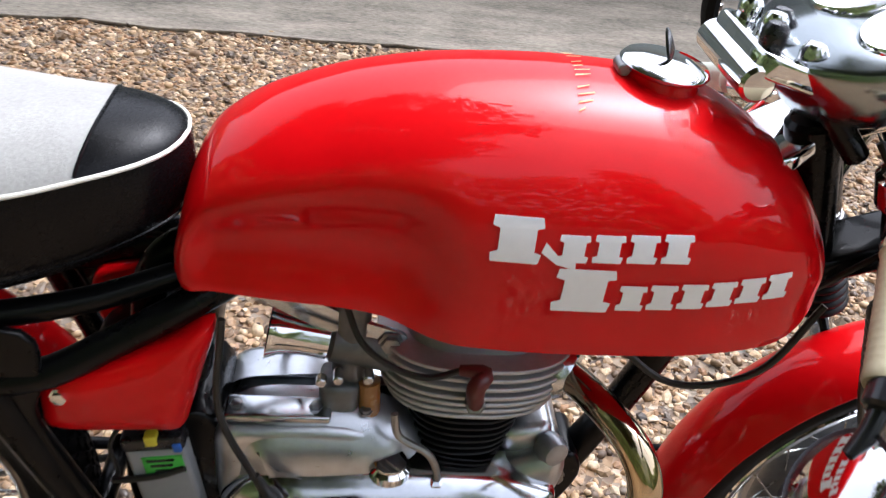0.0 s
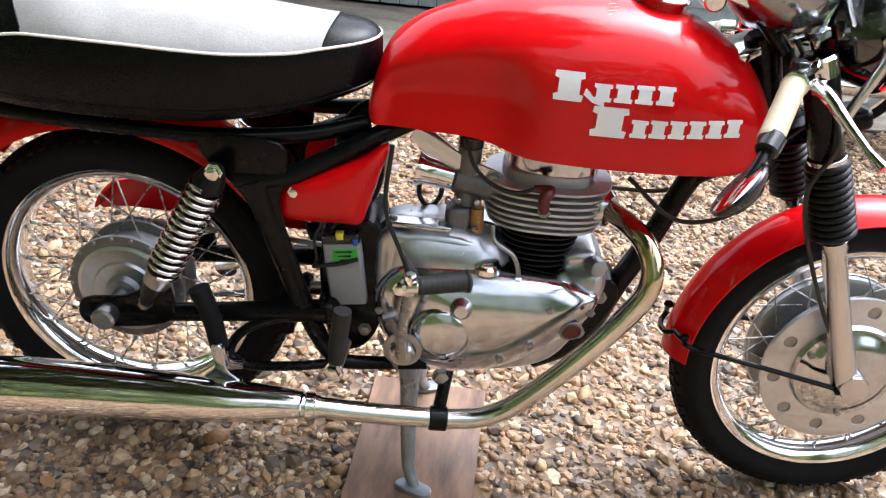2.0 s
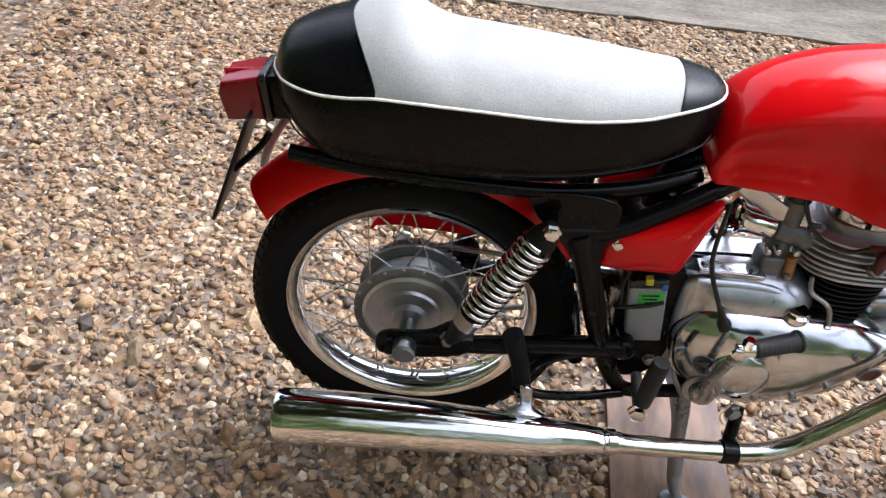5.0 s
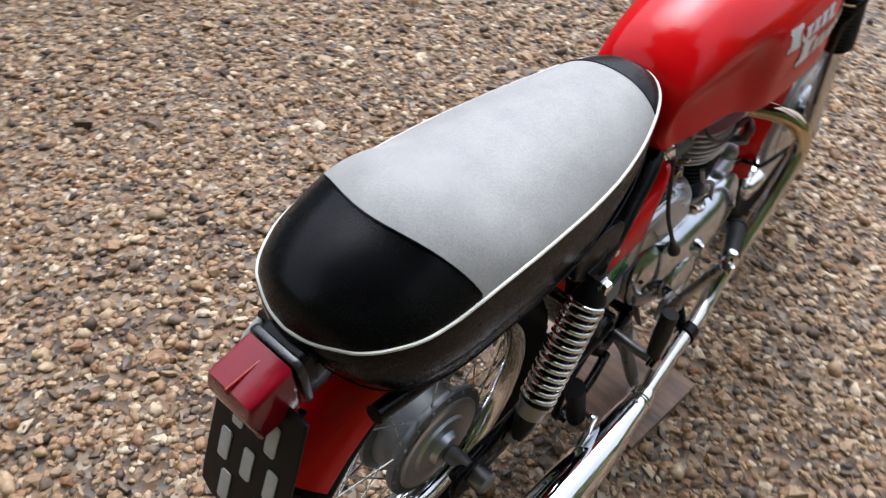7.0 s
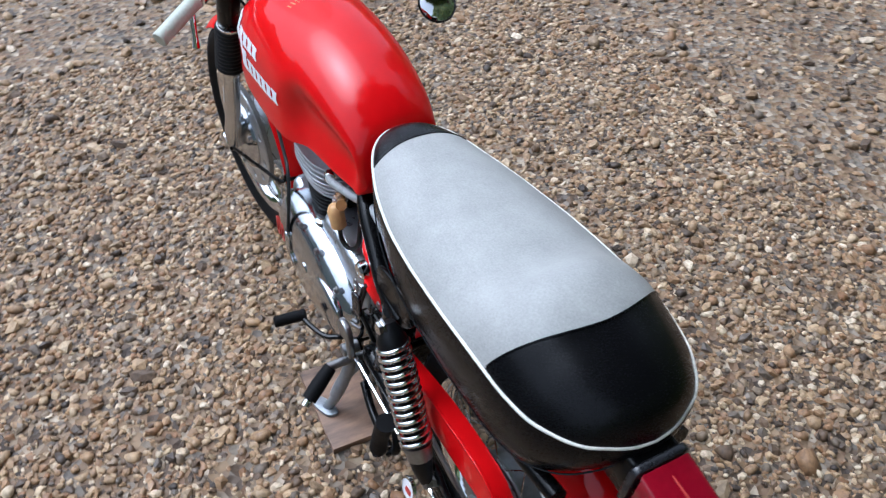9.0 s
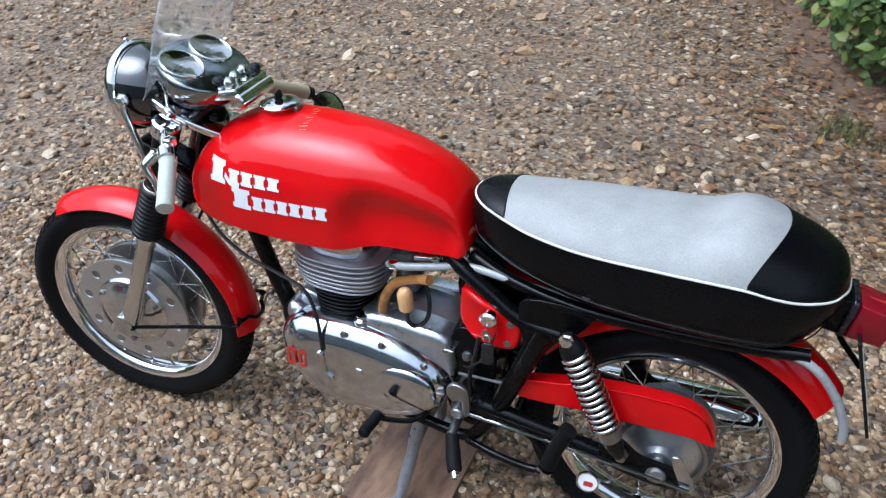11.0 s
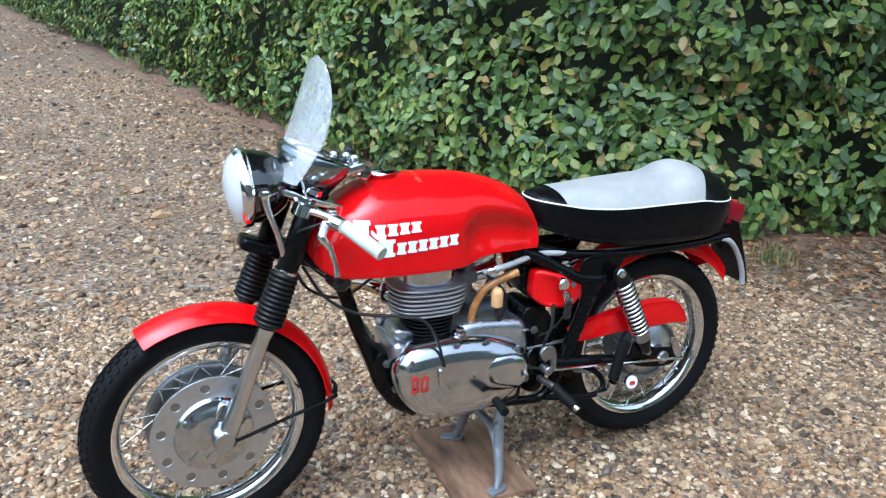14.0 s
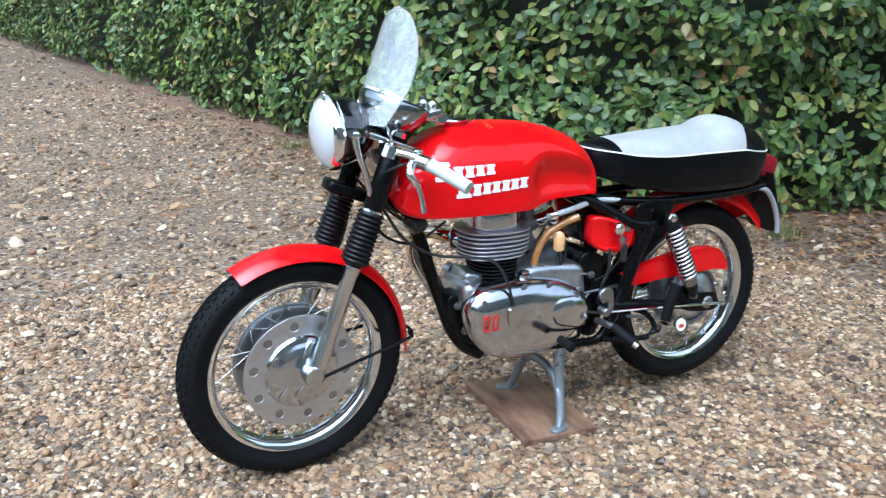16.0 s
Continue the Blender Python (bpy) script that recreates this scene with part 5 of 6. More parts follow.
# -- frame --
frame_ = bp("frame", merged(
    tube([(1.06, 0, 0.80), (1.02, 0, 0.735), (0.975, 0, 0.645), (0.935, 0, 0.53), (0.895, 0, 0.435), (0.862, 0, 0.350), (0.815, 0, 0.285), (0.76, 0, 0.245)], [0.026, 0.022, 0.0195, 0.0195, 0.021, 0.023, 0.024, 0.020], 16, 6),
    tube([(1.06, 0, 0.84), (0.95, 0, 0.80), (0.75, 0, 0.745), (0.55, 0, 0.735), (0.42, 0, 0.72), (0.38, 0, 0.62), (0.40, 0, 0.42), (0.43, 0, 0.30)], 0.019, 14, 6),
    *[tube([(0.52, s * 0.03, 0.735), (0.44, s * 0.070, 0.700), (0.37, s * 0.086, 0.662), (0.30, s * 0.10, 0.628), (0.22, s * 0.105, 0.618)], 0.0165, 14, 6) for s in (-1, 1)],
    *[tube([(0.25, s * 0.105, 0.620), (0.275, s * 0.104, 0.545), (0.318, s * 0.10, 0.42), (0.362, s * 0.10, 0.315), (0.40, s * 0.098, 0.268), (0.46, s * 0.09, 0.262), (0.56, s * 0.08, 0.268)], [0.022, 0.020, 0.019, 0.017, 0.014, 0.013, 0.013], 14, 6) for s in (-1, 1)],
    *[tube([(0.43, s * 0.04, 0.715), (0.33, s * 0.070, 0.695), (0.195, s * 0.098, 0.688), (0.05, s * 0.104, 0.689), (-0.12, s * 0.103, 0.695), (-0.205, s * 0.102, 0.704), (-0.222, s * 0.102, 0.706)], 0.0135, 12, 6) for s in (-1, 1)],
    *[plate(soft_outline([(0.165, 0.690), (0.295, 0.690), (0.303, 0.625), (0.294, 0.570), (0.335, 0.430), (0.300, 0.430), (0.255, 0.550), (0.215, 0.612), (0.180, 0.642)], 4), 0.010, at_y(s * 0.108), 0.003) for s in (-1, 1)],
    tube([(0.30, -0.09, 0.32), (0.30, 0.09, 0.32)], 0.014, 12)), BLACK, "black enamelled tubular frame")
bp("head_gusset", plate(soft_outline([(1.07, 0.74), (1.05, 0.85), (0.96, 0.79), (0.985, 0.70)]), 0.03, at_y(0), 0.006), BLACK, "", frame_)
bp("coil_horn", lathe([(0.030, 0), (0.036, 0.006), (0.036, 0.03), (0.022, 0.045), (0, 0.047)], along((0.985, 0.035, 0.700), (1.03, 0.04, 0.66)), 24), DIAL, "black horn under the tank", frame_)
bp("engine_plate", plate(soft_outline([(0.83, 0.42), (0.875, 0.46), (0.895, 0.42), (0.86, 0.34), (0.82, 0.30), (0.79, 0.30)], 4), 0.075, at_y(0), 0.006), BLACK, "", frame_)
bp("rear_plate", plate(soft_outline([(0.355, 0.40), (0.36, 0.50), (0.41, 0.54), (0.46, 0.52), (0.47, 0.36), (0.44, 0.28), (0.38, 0.275)], 4), 0.13, at_y(0), 0.006), BLACK, "", frame_)
for x, z in ((0.862, 0.425), (0.835, 0.345), (0.44, 0.32), (0.42, 0.47)):
    for s in (-1, 1):
        bp("frame_bolt", hexbolt((x, s * (0.038 if x > 0.6 else 0.065), z), (0, s, 0), 0.010, 0.012), STEEL, "", frame_)
swing = bp("swinging_arm", merged(*[tube([(0.375, s * 0.100, 0.374), (0.25, s * 0.104, 0.360), (0.10, s * 0.108, 0.342), (0.02, s * 0.108, 0.336), (-0.045, s * 0.108, 0.336)], [0.022, 0.019, 0.017, 0.019, 0.015], 14, 6) for s in (-1, 1)], rod((0.375, -0.115, 0.374), (0.375, 0.115, 0.374), 0.022, 18), *[plate(soft_outline([(0.10, 0.335), (0.10, 0.40), (0.065, 0.405), (0.02, 0.375), (-0.06, 0.36), (-0.06, 0.31), (0.02, 0.31)], 4), 0.010, at_y(s * 0.120), 0.003) for s in (-1, 1)]), BLACK, "black swinging arm")
for s in (-1, 1):
    bp("arm_bolt", hexbolt((0.060, s * 0.128, 0.376), (0, s, 0), 0.011, 0.022), STEEL, "", swing)

# -- rear shock absorbers --
for s in (-1, 1):
    a, b = Vector((0.198, s * 0.142, 0.645)), Vector((0.062, s * 0.142, 0.378))
    m, ln = along(a, b), (b - a).length
    shock = bp("shock_absorber", lathe([(0.012, -0.01), (0.020, 0.006), (0.026, 0.020), (0.026, 0.032), (0.017, 0.034), (0.017, ln * 0.60), (0.019, ln * 0.62), (0.019, ln * 0.72), (0.020, ln * 0.74), (0.020, ln * 0.88), (0.015, ln * 0.95), (0.010, ln)], m, 24), GAITER, "shock absorber with exposed chrome spring")
    pts = []
    for k in range(13 * 14 + 1):
        t = k / (13 * 14)
        ang = 2 * math.pi * 13 * t
        pts.append(m @ Vector((0.0265 * math.cos(ang), 0.0265 * math.sin(ang), 0.030 + (ln * 0.735 - 0.030) * t)))
    bp("spring", tube(pts, 0.0045, 8), CHROME, "bright coil spring", shock, angle=60)
    bp("top_bolt", hexbolt((0.199, s * 0.150, 0.648), (0, s, 0), 0.012, 0.014), CHROME, "", shock)
    bp("lower_cup", lathe([(0.027, ln * 0.735), (0.027, ln * 0.755), (0.024, ln * 0.76), (0.023, ln * 0.83), (0.019, ln * 0.84)], m, 24), STEEL, "", shock)

# -- footrests --
for s in (-1, 1):
    rest = bp("footrest", tube([(0.412, s * 0.110, 0.318), (0.410, s * 0.160, 0.316), (0.407, s * 0.195, 0.320)], 0.010, 12, 4) if s < 0 else tube([(0.415, 0.105, 0.335), (0.414, 0.150, 0.340), (0.412, 0.185, 0.342)], 0.010, 12, 4), STEEL, "hinged footrest with black rubber")
    if s < 0:
        bp("rest_rubber", tube([(0.409, -0.197, 0.338), (0.412, -0.197, 0.385), (0.418, -0.197, 0.442)], [0.014, 0.0165, 0.0155], 14, 4), PEDAL_RUBBER, "", rest)
        bp("rest_hinge", hexbolt((0.406, -0.200, 0.320), (-0.2, -1, 0), 0.014, 0.016), CHROME, "", rest)
    else:
        bp("rest_rubber", tube([(0.410, 0.180, 0.342), (0.394, 0.215, 0.322), (0.380, 0.242, 0.307)], [0.014, 0.0165, 0.0155], 14, 4), RUBBER, "", rest)
        bp("rest_tip", rod((0.380, 0.242, 0.307), (0.373, 0.255, 0.299), 0.010, 12), CHROME, "", rest)
    arm = bp("pillion_rest", tube([(0.225, s * 0.135, 0.262), (0.205, s * 0.165, 0.285), (0.200, s * 0.172, 0.315)], [0.010, 0.012, 0.014], 12, 4), ALLOY, "folded-up pillion footrest")
    bp("pillion_rubber", tube([(0.200, s * 0.172, 0.325), (0.188, s * 0.170, 0.380), (0.168, s * 0.168, 0.438)], [0.017, 0.0165, 0.0185], 14, 4), RUBBER, "", arm)
    bp("footrest_loop", tube([(0.395, s * 0.115, 0.272), (0.32, s * 0.130, 0.266), (0.235, s * 0.135, 0.262), (0.205, s * 0.132, 0.285), (0.225, s * 0.125, 0.325), (0.27, s * 0.118, 0.352), (0.33, s * 0.110, 0.368)], 0.009, 12, 6), BLACK, "", arm)

# -- battery, side panels --
bat_m = pose(0.402, -0.030, 0.442, 0, -8, 0)
battery = bp("battery", box(0.066, 0.110, 0.125, bat_m, 0.004), BATTERY, "grey battery with a green label")
bp("battery_label", box(0.044, 0.0016, 0.026, bat_m @ Matrix.Translation((0.006, -0.056, 0.040)), 0.0003), GREEN, "bright green label", battery)
for i in range(3):
    bp("label_line", box(0.030 - 0.006 * i, 0.0012, 0.0028, bat_m @ Matrix.Translation((0.004, -0.0572, 0.048 - 0.008 * i)), 0.0002), DIAL, "", battery)
bp("battery_lid", box(0.068, 0.112, 0.018, bat_m @ Matrix.Translation((0, 0, 0.071)), 0.003), DIAL, "", battery)
bp("battery_cap", box(0.014, 0.014, 0.014, bat_m @ Matrix.Translation((0.0, -0.051, 0.078)), 0.002), YELLOW, "", battery)
bp("terminal", box(0.010, 0.012, 0.012, bat_m @ Matrix.Translation((0.026, -0.053, 0.066)), 0.002), BLUE, "", battery)
bp("battery_strap", tube([(0.345, -0.086, 0.455), (0.370, -0.090, 0.462), (0.400, -0.090, 0.470), (0.425, -0.088, 0.480)], 0.004, 8, 5), CABLE, "", battery)
bp("battery_lead", tube([(0.362, -0.075, 0.54), (0.348, -0.085, 0.51), (0.352, -0.085, 0.47), (0.345, -0.08, 0.45)], 0.0028, 6, 6), CABLE, "", battery)


def side_cover(outline, y, bow):
    """A pressed panel, thin, bowed outwards at its middle."""
    bm = dome(outline, y, math.copysign(0.022, y), 8, 3.2)
    cx = sum(p[0] for p in outline) / len(outline)
    for v in bm.verts:
        v.co.y += bow * (v.co.x - cx)
    return bm


panel_r = bp("side_panel", side_cover(soft_outline([(0.292, 0.575), (0.298, 0.606), (0.318, 0.624), (0.36, 0.640), (0.42, 0.668), (0.466, 0.695), (0.452, 0.630), (0.440, 0.585), (0.428, 0.552), (0.40, 0.549), (0.303, 0.550)], 5), -0.090, 0.03), RED, "red pressed side panel")
bp("panel_screw", hexbolt((0.316, -0.104, 0.604), (0, -1, 0), 0.008, 0.008), CHROME, "", panel_r)
bp("panel_back", plate(soft_outline([(0.33, 0.60), (0.45, 0.66), (0.44, 0.57), (0.34, 0.56)]), 0.10, at_y(-0.01), 0.01), BLACK, "", panel_r)
tool_bm = plate(soft_outline([(0.440, 0.630), (0.436, 0.652), (0.415, 0.658), (0.37, 0.648), (0.325, 0.634), (0.303, 0.618), (0.298, 0.585), (0.308, 0.553), (0.335, 0.542), (0.395, 0.548), (0.425, 0.562), (0.440, 0.585)], 4), 0.040, at_y(0.084), 0.010, rounds=5)
for v in tool_bm.verts:
    v.co.y -= 0.55 * max(0.0, v.co.x - 0.39)
tool = bp("tool_box", tool_bm, RED, "red tool box cover with ignition switch", angle=60)
bp("ignition_switch", lathe([(0.018, 0), (0.018, 0.014), (0.014, 0.018), (0.006, 0.018), (0, 0.020)], along((0.365, 0.106, 0.622), (0.365, 0.2, 0.622)), 22), CHROME, "", tool)
bp("key", plate(soft_outline([(0.362, 0.605), (0.370, 0.605), (0.372, 0.590), (0.360, 0.580), (0.352, 0.590)]), 0.003, at_y(0.130), 0.0005), STEEL, "", tool)
bp("key_fob", plate(round_rect(0.026, 0.055, 0.008), 0.006, pose(0.357, 0.134, 0.550, 90, 0, 8), 0.002), DIAL, "black key fob hanging from the switch", tool)
bp("key_ring", tube([(0.362 + 0.007 * math.cos(k), 0.132, 0.585 + 0.010 * math.sin(k)) for k in [i * 0.63 for i in range(10)]], 0.0012, 6, closed=True), CHROME, "", tool)
for x, z in ((0.322, 0.612), (0.325, 0.562)):
    bp("box_rivet", hexbolt((x, 0.103, z), (0, 1, 0), 0.007, 0.004), STEEL, "", tool)

# -- chain, guard, brake rod, breather --
bp("chain_guard", merged(plate(soft_outline([(0.300, 0.428), (0.300, 0.468), (0.22, 0.488), (0.130, 0.506), (0.04, 0.514), (-0.045, 0.512), (-0.085, 0.490), (-0.108, 0.448), (-0.108, 0.430), (-0.06, 0.438), (0.02, 0.436), (0.15, 0.434)], 4), 0.004, at_y(0.098), 0.001), plate(soft_outline([(0.300, 0.464), (0.22, 0.486), (0.130, 0.505), (0.04, 0.513), (-0.045, 0.511), (-0.087, 0.488), (-0.110, 0.450), (-0.104, 0.446), (-0.083, 0.484), (-0.043, 0.507), (0.04, 0.509), (0.13, 0.501), (0.22, 0.482), (0.30, 0.460)], 2), 0.034, at_y(0.083), 0.001)), RED, "red chain guard")
chain_pts = [(-0.015 + 0.093 * math.cos(a), 0.062, 0.338 + 0.093 * math.sin(a)) for a in [radians(75 + 15 * k) for k in range(15)]]
chain_pts += [(0.40 + 0.035 * math.cos(a), 0.062, 0.380 + 0.035 * math.sin(a)) for a in [radians(-80 + 20 * k) for k in range(9)]]
bp("drive_chain", tube(chain_pts, 0.0055, 6, 3, True), STEEL, "oily drive chain")
bp("brake_rod", tube([(0.395, 0.132, 0.368), (0.12, 0.133, 0.347), (-0.085, 0.134, 0.328)], 0.0042, 8, 4), CHROME, "long chrome rear brake rod")
bp("brake_arm", plate(soft_outline([(-0.060, 0.395), (-0.045, 0.402), (-0.038, 0.39), (-0.070, 0.322), (-0.095, 0.318), (-0.092, 0.335)]), 0.008, at_y(0.124), 0.002), ALLOY, "alloy brake arm on the hub")
bp("brake_pedal", merged(plate(soft_outline([(0.395, 0.445), (0.425, 0.452), (0.440, 0.430), (0.425, 0.405), (0.405, 0.410), (0.400, 0.375), (0.388, 0.372), (0.386, 0.41)]), 0.014, at_y(0.140), 0.004), rod((0.412, 0.115, 0.375), (0.412, 0.152, 0.375), 0.014, 14)), STEEL, "grey brake pedal crank")
bp("breather_hose", tube([(0.600, 0.076, 0.672), (0.560, 0.090, 0.684), (0.500, 0.080, 0.692), (0.430, 0.066, 0.702), (0.360, 0.070, 0.700), (0.22, 0.080, 0.692), (0.05, 0.080, 0.690), (-0.08, 0.082, 0.692), (-0.17, 0.100, 0.700), (-0.230, 0.110, 0.690), (-0.280, 0.106, 0.636), (-0.312, 0.102, 0.572), (-0.320, 0.100, 0.535)], 0.0085, 12, 8), GREY_HOSE, "long grey breather hose below the seat")
bp("hose_clip", rod((0.572, 0.087, 0.680), (0.592, 0.080, 0.675), 0.0115, 14), CHROME, "chrome hose clip")
bp("wiring_loom", tube([(0.385, 0.10, 0.56), (0.392, 0.115, 0.50), (0.402, 0.10, 0.44), (0.40, 0.085, 0.38)], 0.005, 8, 6), CABLE, "black wiring loom")
bp("switch_wire", tube([(0.345, 0.125, 0.60), (0.362, 0.13, 0.54), (0.395, 0.118, 0.49), (0.42, 0.09, 0.46)], 0.0025, 6, 6), CABLE, "black wire")
bp("clutch_cable", tube([(0.516, -0.126, 0.492), (0.500, -0.124, 0.525), (0.470, -0.112, 0.60), (0.474, -0.09, 0.70)], 0.004, 8, 6), CABLE, "black cable with a rubber boot")
bp("cable_boot", lathe([(0.012, 0), (0.012, 0.012), (0.007, 0.022), (0.005, 0.045)], along((0.526, -0.128, 0.474), (0.504, -0.124, 0.518)), 12), CABLE, "")
bp("front_cable", tube([(1.09, 0.03, 0.73), (1.04, 0.055, 0.65), (0.96, 0.07, 0.60), (0.86, 0.09, 0.585), (0.79, 0.105, 0.570), (0.755, 0.120, 0.52), (0.735, 0.138, 0.44)], 0.0042, 8, 7), CABLE, "black control cable")
bp("right_cable", tube([(1.10, -0.05, 0.72), (1.05, -0.06, 0.63), (0.96, -0.05, 0.60), (0.87, -0.03, 0.66)], 0.0042, 8, 7), CABLE, "black control cable")
bp("speedo_cable", tube([(1.07, -0.06, 0.92), (1.15, -0.12, 0.80), (1.14, -0.10, 0.68), (1.22, -0.09, 0.50), (1.32, -0.085, 0.34)], 0.004, 8, 7), CABLE, "black speedometer cable")

# -- tail lamp and number plate --
tail_m = Matrix.Translation((-0.298, 0, 0.757)) @ Matrix.Rotation(radians(-8), 4, "Y")
tail = bp("tail_lamp", plate([(-0.046, -0.042), (-0.052, 0.006), (-0.044, 0.026), (0.018, 0.034), (0.018, -0.042)], 0.080, tail_m @ SIDE, 0.007), LAMP_RED, "red box tail lamp")
bp("lamp_seam", box(0.064, 0.0020, 0.072, tail_m @ Matrix.Translation((-0.0155, 0.0, -0.004)), 0.0005), BADGE_RED, "", tail)
bp("lamp_gasket", plate(round_rect(0.084, 0.088, 0.012), 0.012, tail_m @ Matrix.Translation((0.026, 0, -0.004)) @ Matrix.Rotation(radians(90), 4, "Y"), 0.003), DIAL, "black rubber gasket", tail)
bp("lamp_bracket", box(0.05, 0.075, 0.075, tail_m @ Matrix.Translation((0.052, 0, -0.005)), 0.006), BLACK, "", tail)
pl_m = along((-0.333, 0, 0.625), Vector((-0.333, 0, 0.625)) + Vector((-0.947, 0, 0.323)))
plate_ob = bp("number_plate", plate(soft_outline([(-0.058, 0.114), (0.058, 0.114), (0.073, 0.095), (0.076, -0.08), (0.066, -0.105), (0.04, -0.114), (-0.04, -0.114), (-0.066, -0.105), (-0.076, -0.08), (-0.073, 0.095)], 3), 0.006, pl_m, 0.002), PLATE, "black number plate with plain grey bars")
for row, y in enumerate((0.055, -0.012, -0.076)):
    for x in (-0.030, 0.030) if row != 1 else (-0.044, 0.0, 0.044):
        bp("plate_bar", plate(round_rect(0.019, 0.050, 0.005), 0.002, pl_m @ Matrix.Translation((x, y, 0.0042)), 0.0004), PLATE_MARK, "", plate_ob)
bp("plate_stay", tube([(-0.272, -0.03, 0.69), (-0.29, -0.03, 0.66), (-0.335, -0.03, 0.61)], 0.006, 8, 4), BLACK, "", plate_ob)
disc_m = along((0.115, 0.146, 0.288), (0.115, 0.2, 0.300))
holder = bp("disc_holder", lathe([(0.024, 0), (0.0255, 0.003), (0.024, 0.008), (0.021, 0.008), (0.021, 0.004), (0, 0.004)], disc_m, 32), CHROME, "round chrome disc holder beside the rear wheel")
bp("paper_disc", plate(circle2(0, 0, 0.0205, 28), 0.001, disc_m @ Matrix.Translation((0, 0, 0.0056)), 0.0002), DECAL, "white paper disc", holder)
bp("red_patch", plate(round_rect(0.020, 0.012, 0.004), 0.001, disc_m @ Matrix.Translation((0.002, -0.004, 0.0068)), 0.0002), BADGE_RED, "", holder)

# -- centre stand --
stand_ob = bp("centre_stand", merged(*[tube([(0.515, s * 0.075, 0.275), (0.528, s * 0.085, 0.22), (0.535, s * 0.105, 0.14), (0.545, s * 0.135, 0.06), (0.560, s * 0.152, 0.024)], [0.015, 0.015, 0.0145, 0.013, 0.010], 14, 6) for s in (-1, 1)], tube([(0.545, -0.133, 0.075), (0.540, -0.108, 0.128), (0.536, -0.06, 0.168), (0.535, 0, 0.178), (0.536, 0.06, 0.168), (0.540, 0.108, 0.128), (0.545, 0.133, 0.075)], 0.013, 12, 6), *[plate(soft_outline([(-0.03, -0.012), (0.03, -0.016), (0.034, 0.012), (-0.02, 0.014)]), 0.010, pose(0.556, s * 0.155, 0.0235, 0, 0, 20 * s), 0.002) for s in (-1, 1)]), STAND, "grey centre stand with splayed legs")
bp("stand_pivot", rod((0.515, -0.095, 0.275), (0.515, 0.095, 0.275), 0.013, 14), BLACK, "", stand_ob)
bp("stand_spring", tube([(0.47 + 0.0005 * k, -0.115 + 0.007 * math.cos(k * 1.1), 0.345 - 0.0009 * k + 0.007 * math.sin(k * 1.1)) for k in range(80)], 0.0018, 5), STEEL, "", stand_ob)


# ---- things on the gravel ----
board = finish("plywood_board", plate([(-0.125, -0.205), (0.122, -0.208), (0.128, 0.202), (-0.126, 0.205)], 0.018, Matrix.Identity(4), 0.0015), PLY)
board.matrix_world = pose(0.557, -0.025, 0.010, 0, 0, -2.5)
tagged(board, "stained plywood board under the centre stand", "board")
board2 = finish("timber_plank", plate([(-0.30, -0.09), (0.30, -0.09), (0.30, 0.09), (-0.30, 0.09)], 0.045, Matrix.Identity(4), 0.004), OLD_BOARD)
board2.matrix_world = pose(2.84, 1.62, 0.03, 0, 0, -12)
tagged(board2, "weathered timber plank lying on the gravel", "plank")

# a second motorcycle beside the apron, seen only in part behind the bars
other = new("parked_motorcycle")
other.location = (2.55, 2.35, 0)
tagged(other, "red and black motorcycle parked beside the concrete apron", "motorcycle")
for i, x in enumerate((-0.35, 0.95)):
    w = new("wheel")
    w.parent = other
    w.matrix_local = Matrix.Translation((x, 0, 0.31)) @ SIDE
    part("tyre", lathe([(0.255, -0.03), (0.28, -0.045), (0.305, -0.03), (0.312, 0), (0.305, 0.03), (0.28, 0.045), (0.255, 0.03)], Matrix.Identity(4), 48, True), RUBBER, w)
    part("rim", lathe([(0.245, -0.03), (0.256, -0.032), (0.256, 0.032), (0.245, 0.03)], Matrix.Identity(4), 48, True), CHROME, w)
    part("hub", lathe([(0.08, -0.04), (0.09, 0), (0.08, 0.04)], Matrix.Identity(4), 32), CAST, w)
    part("spokes", merged(*[rod((0.07 * math.cos(a), 0.07 * math.sin(a), 0), (0.248 * math.cos(a + 0.3), 0.248 * math.sin(a + 0.3), 0), 0.0018, 5) for a in [k * math.pi / 12 for k in range(24)]]), STEEL, w)
    part("mudguard", guard(Vector((x, 0, 0.31)), 0.342, 50 if i else 40, 185 if i else 160, 0.06, 0.03, 30), RED, other, "red mudguard")
part("frame", merged(tube([(0.72, 0, 0.8), (0.6, 0, 0.5), (0.5, 0, 0.28), (0.1, 0, 0.26), (-0.35, 0.09, 0.31)], 0.02, 10, 5), tube([(0.74, 0, 0.82), (0.3, 0, 0.74), (-0.1, 0, 0.68), (-0.5, 0, 0.70)], 0.02, 10, 5), tube([(0.95, -0.09, 0.31), (0.74, -0.09, 0.92)], 0.025, 12), tube([(0.95, 0.09, 0.31), (0.74, 0.09, 0.92)], 0.025, 12)), BLACK, other)
part("engine", plate(soft_outline([(0.1, 0.28), (0.08, 0.45), (0.25, 0.5), (0.28, 0.66), (0.46, 0.66), (0.5, 0.45), (0.48, 0.3)], 4), 0.22, at_y(0), 0.03), CAST, other)
part("exhaust", tube([(0.48, -0.1, 0.6), (0.58, -0.15, 0.5), (0.45, -0.17, 0.27), (0.1, -0.19, 0.25), (-0.5, -0.2, 0.26)], [0.02, 0.02, 0.02, 0.025, 0.042], 14, 6), CHROME, other)
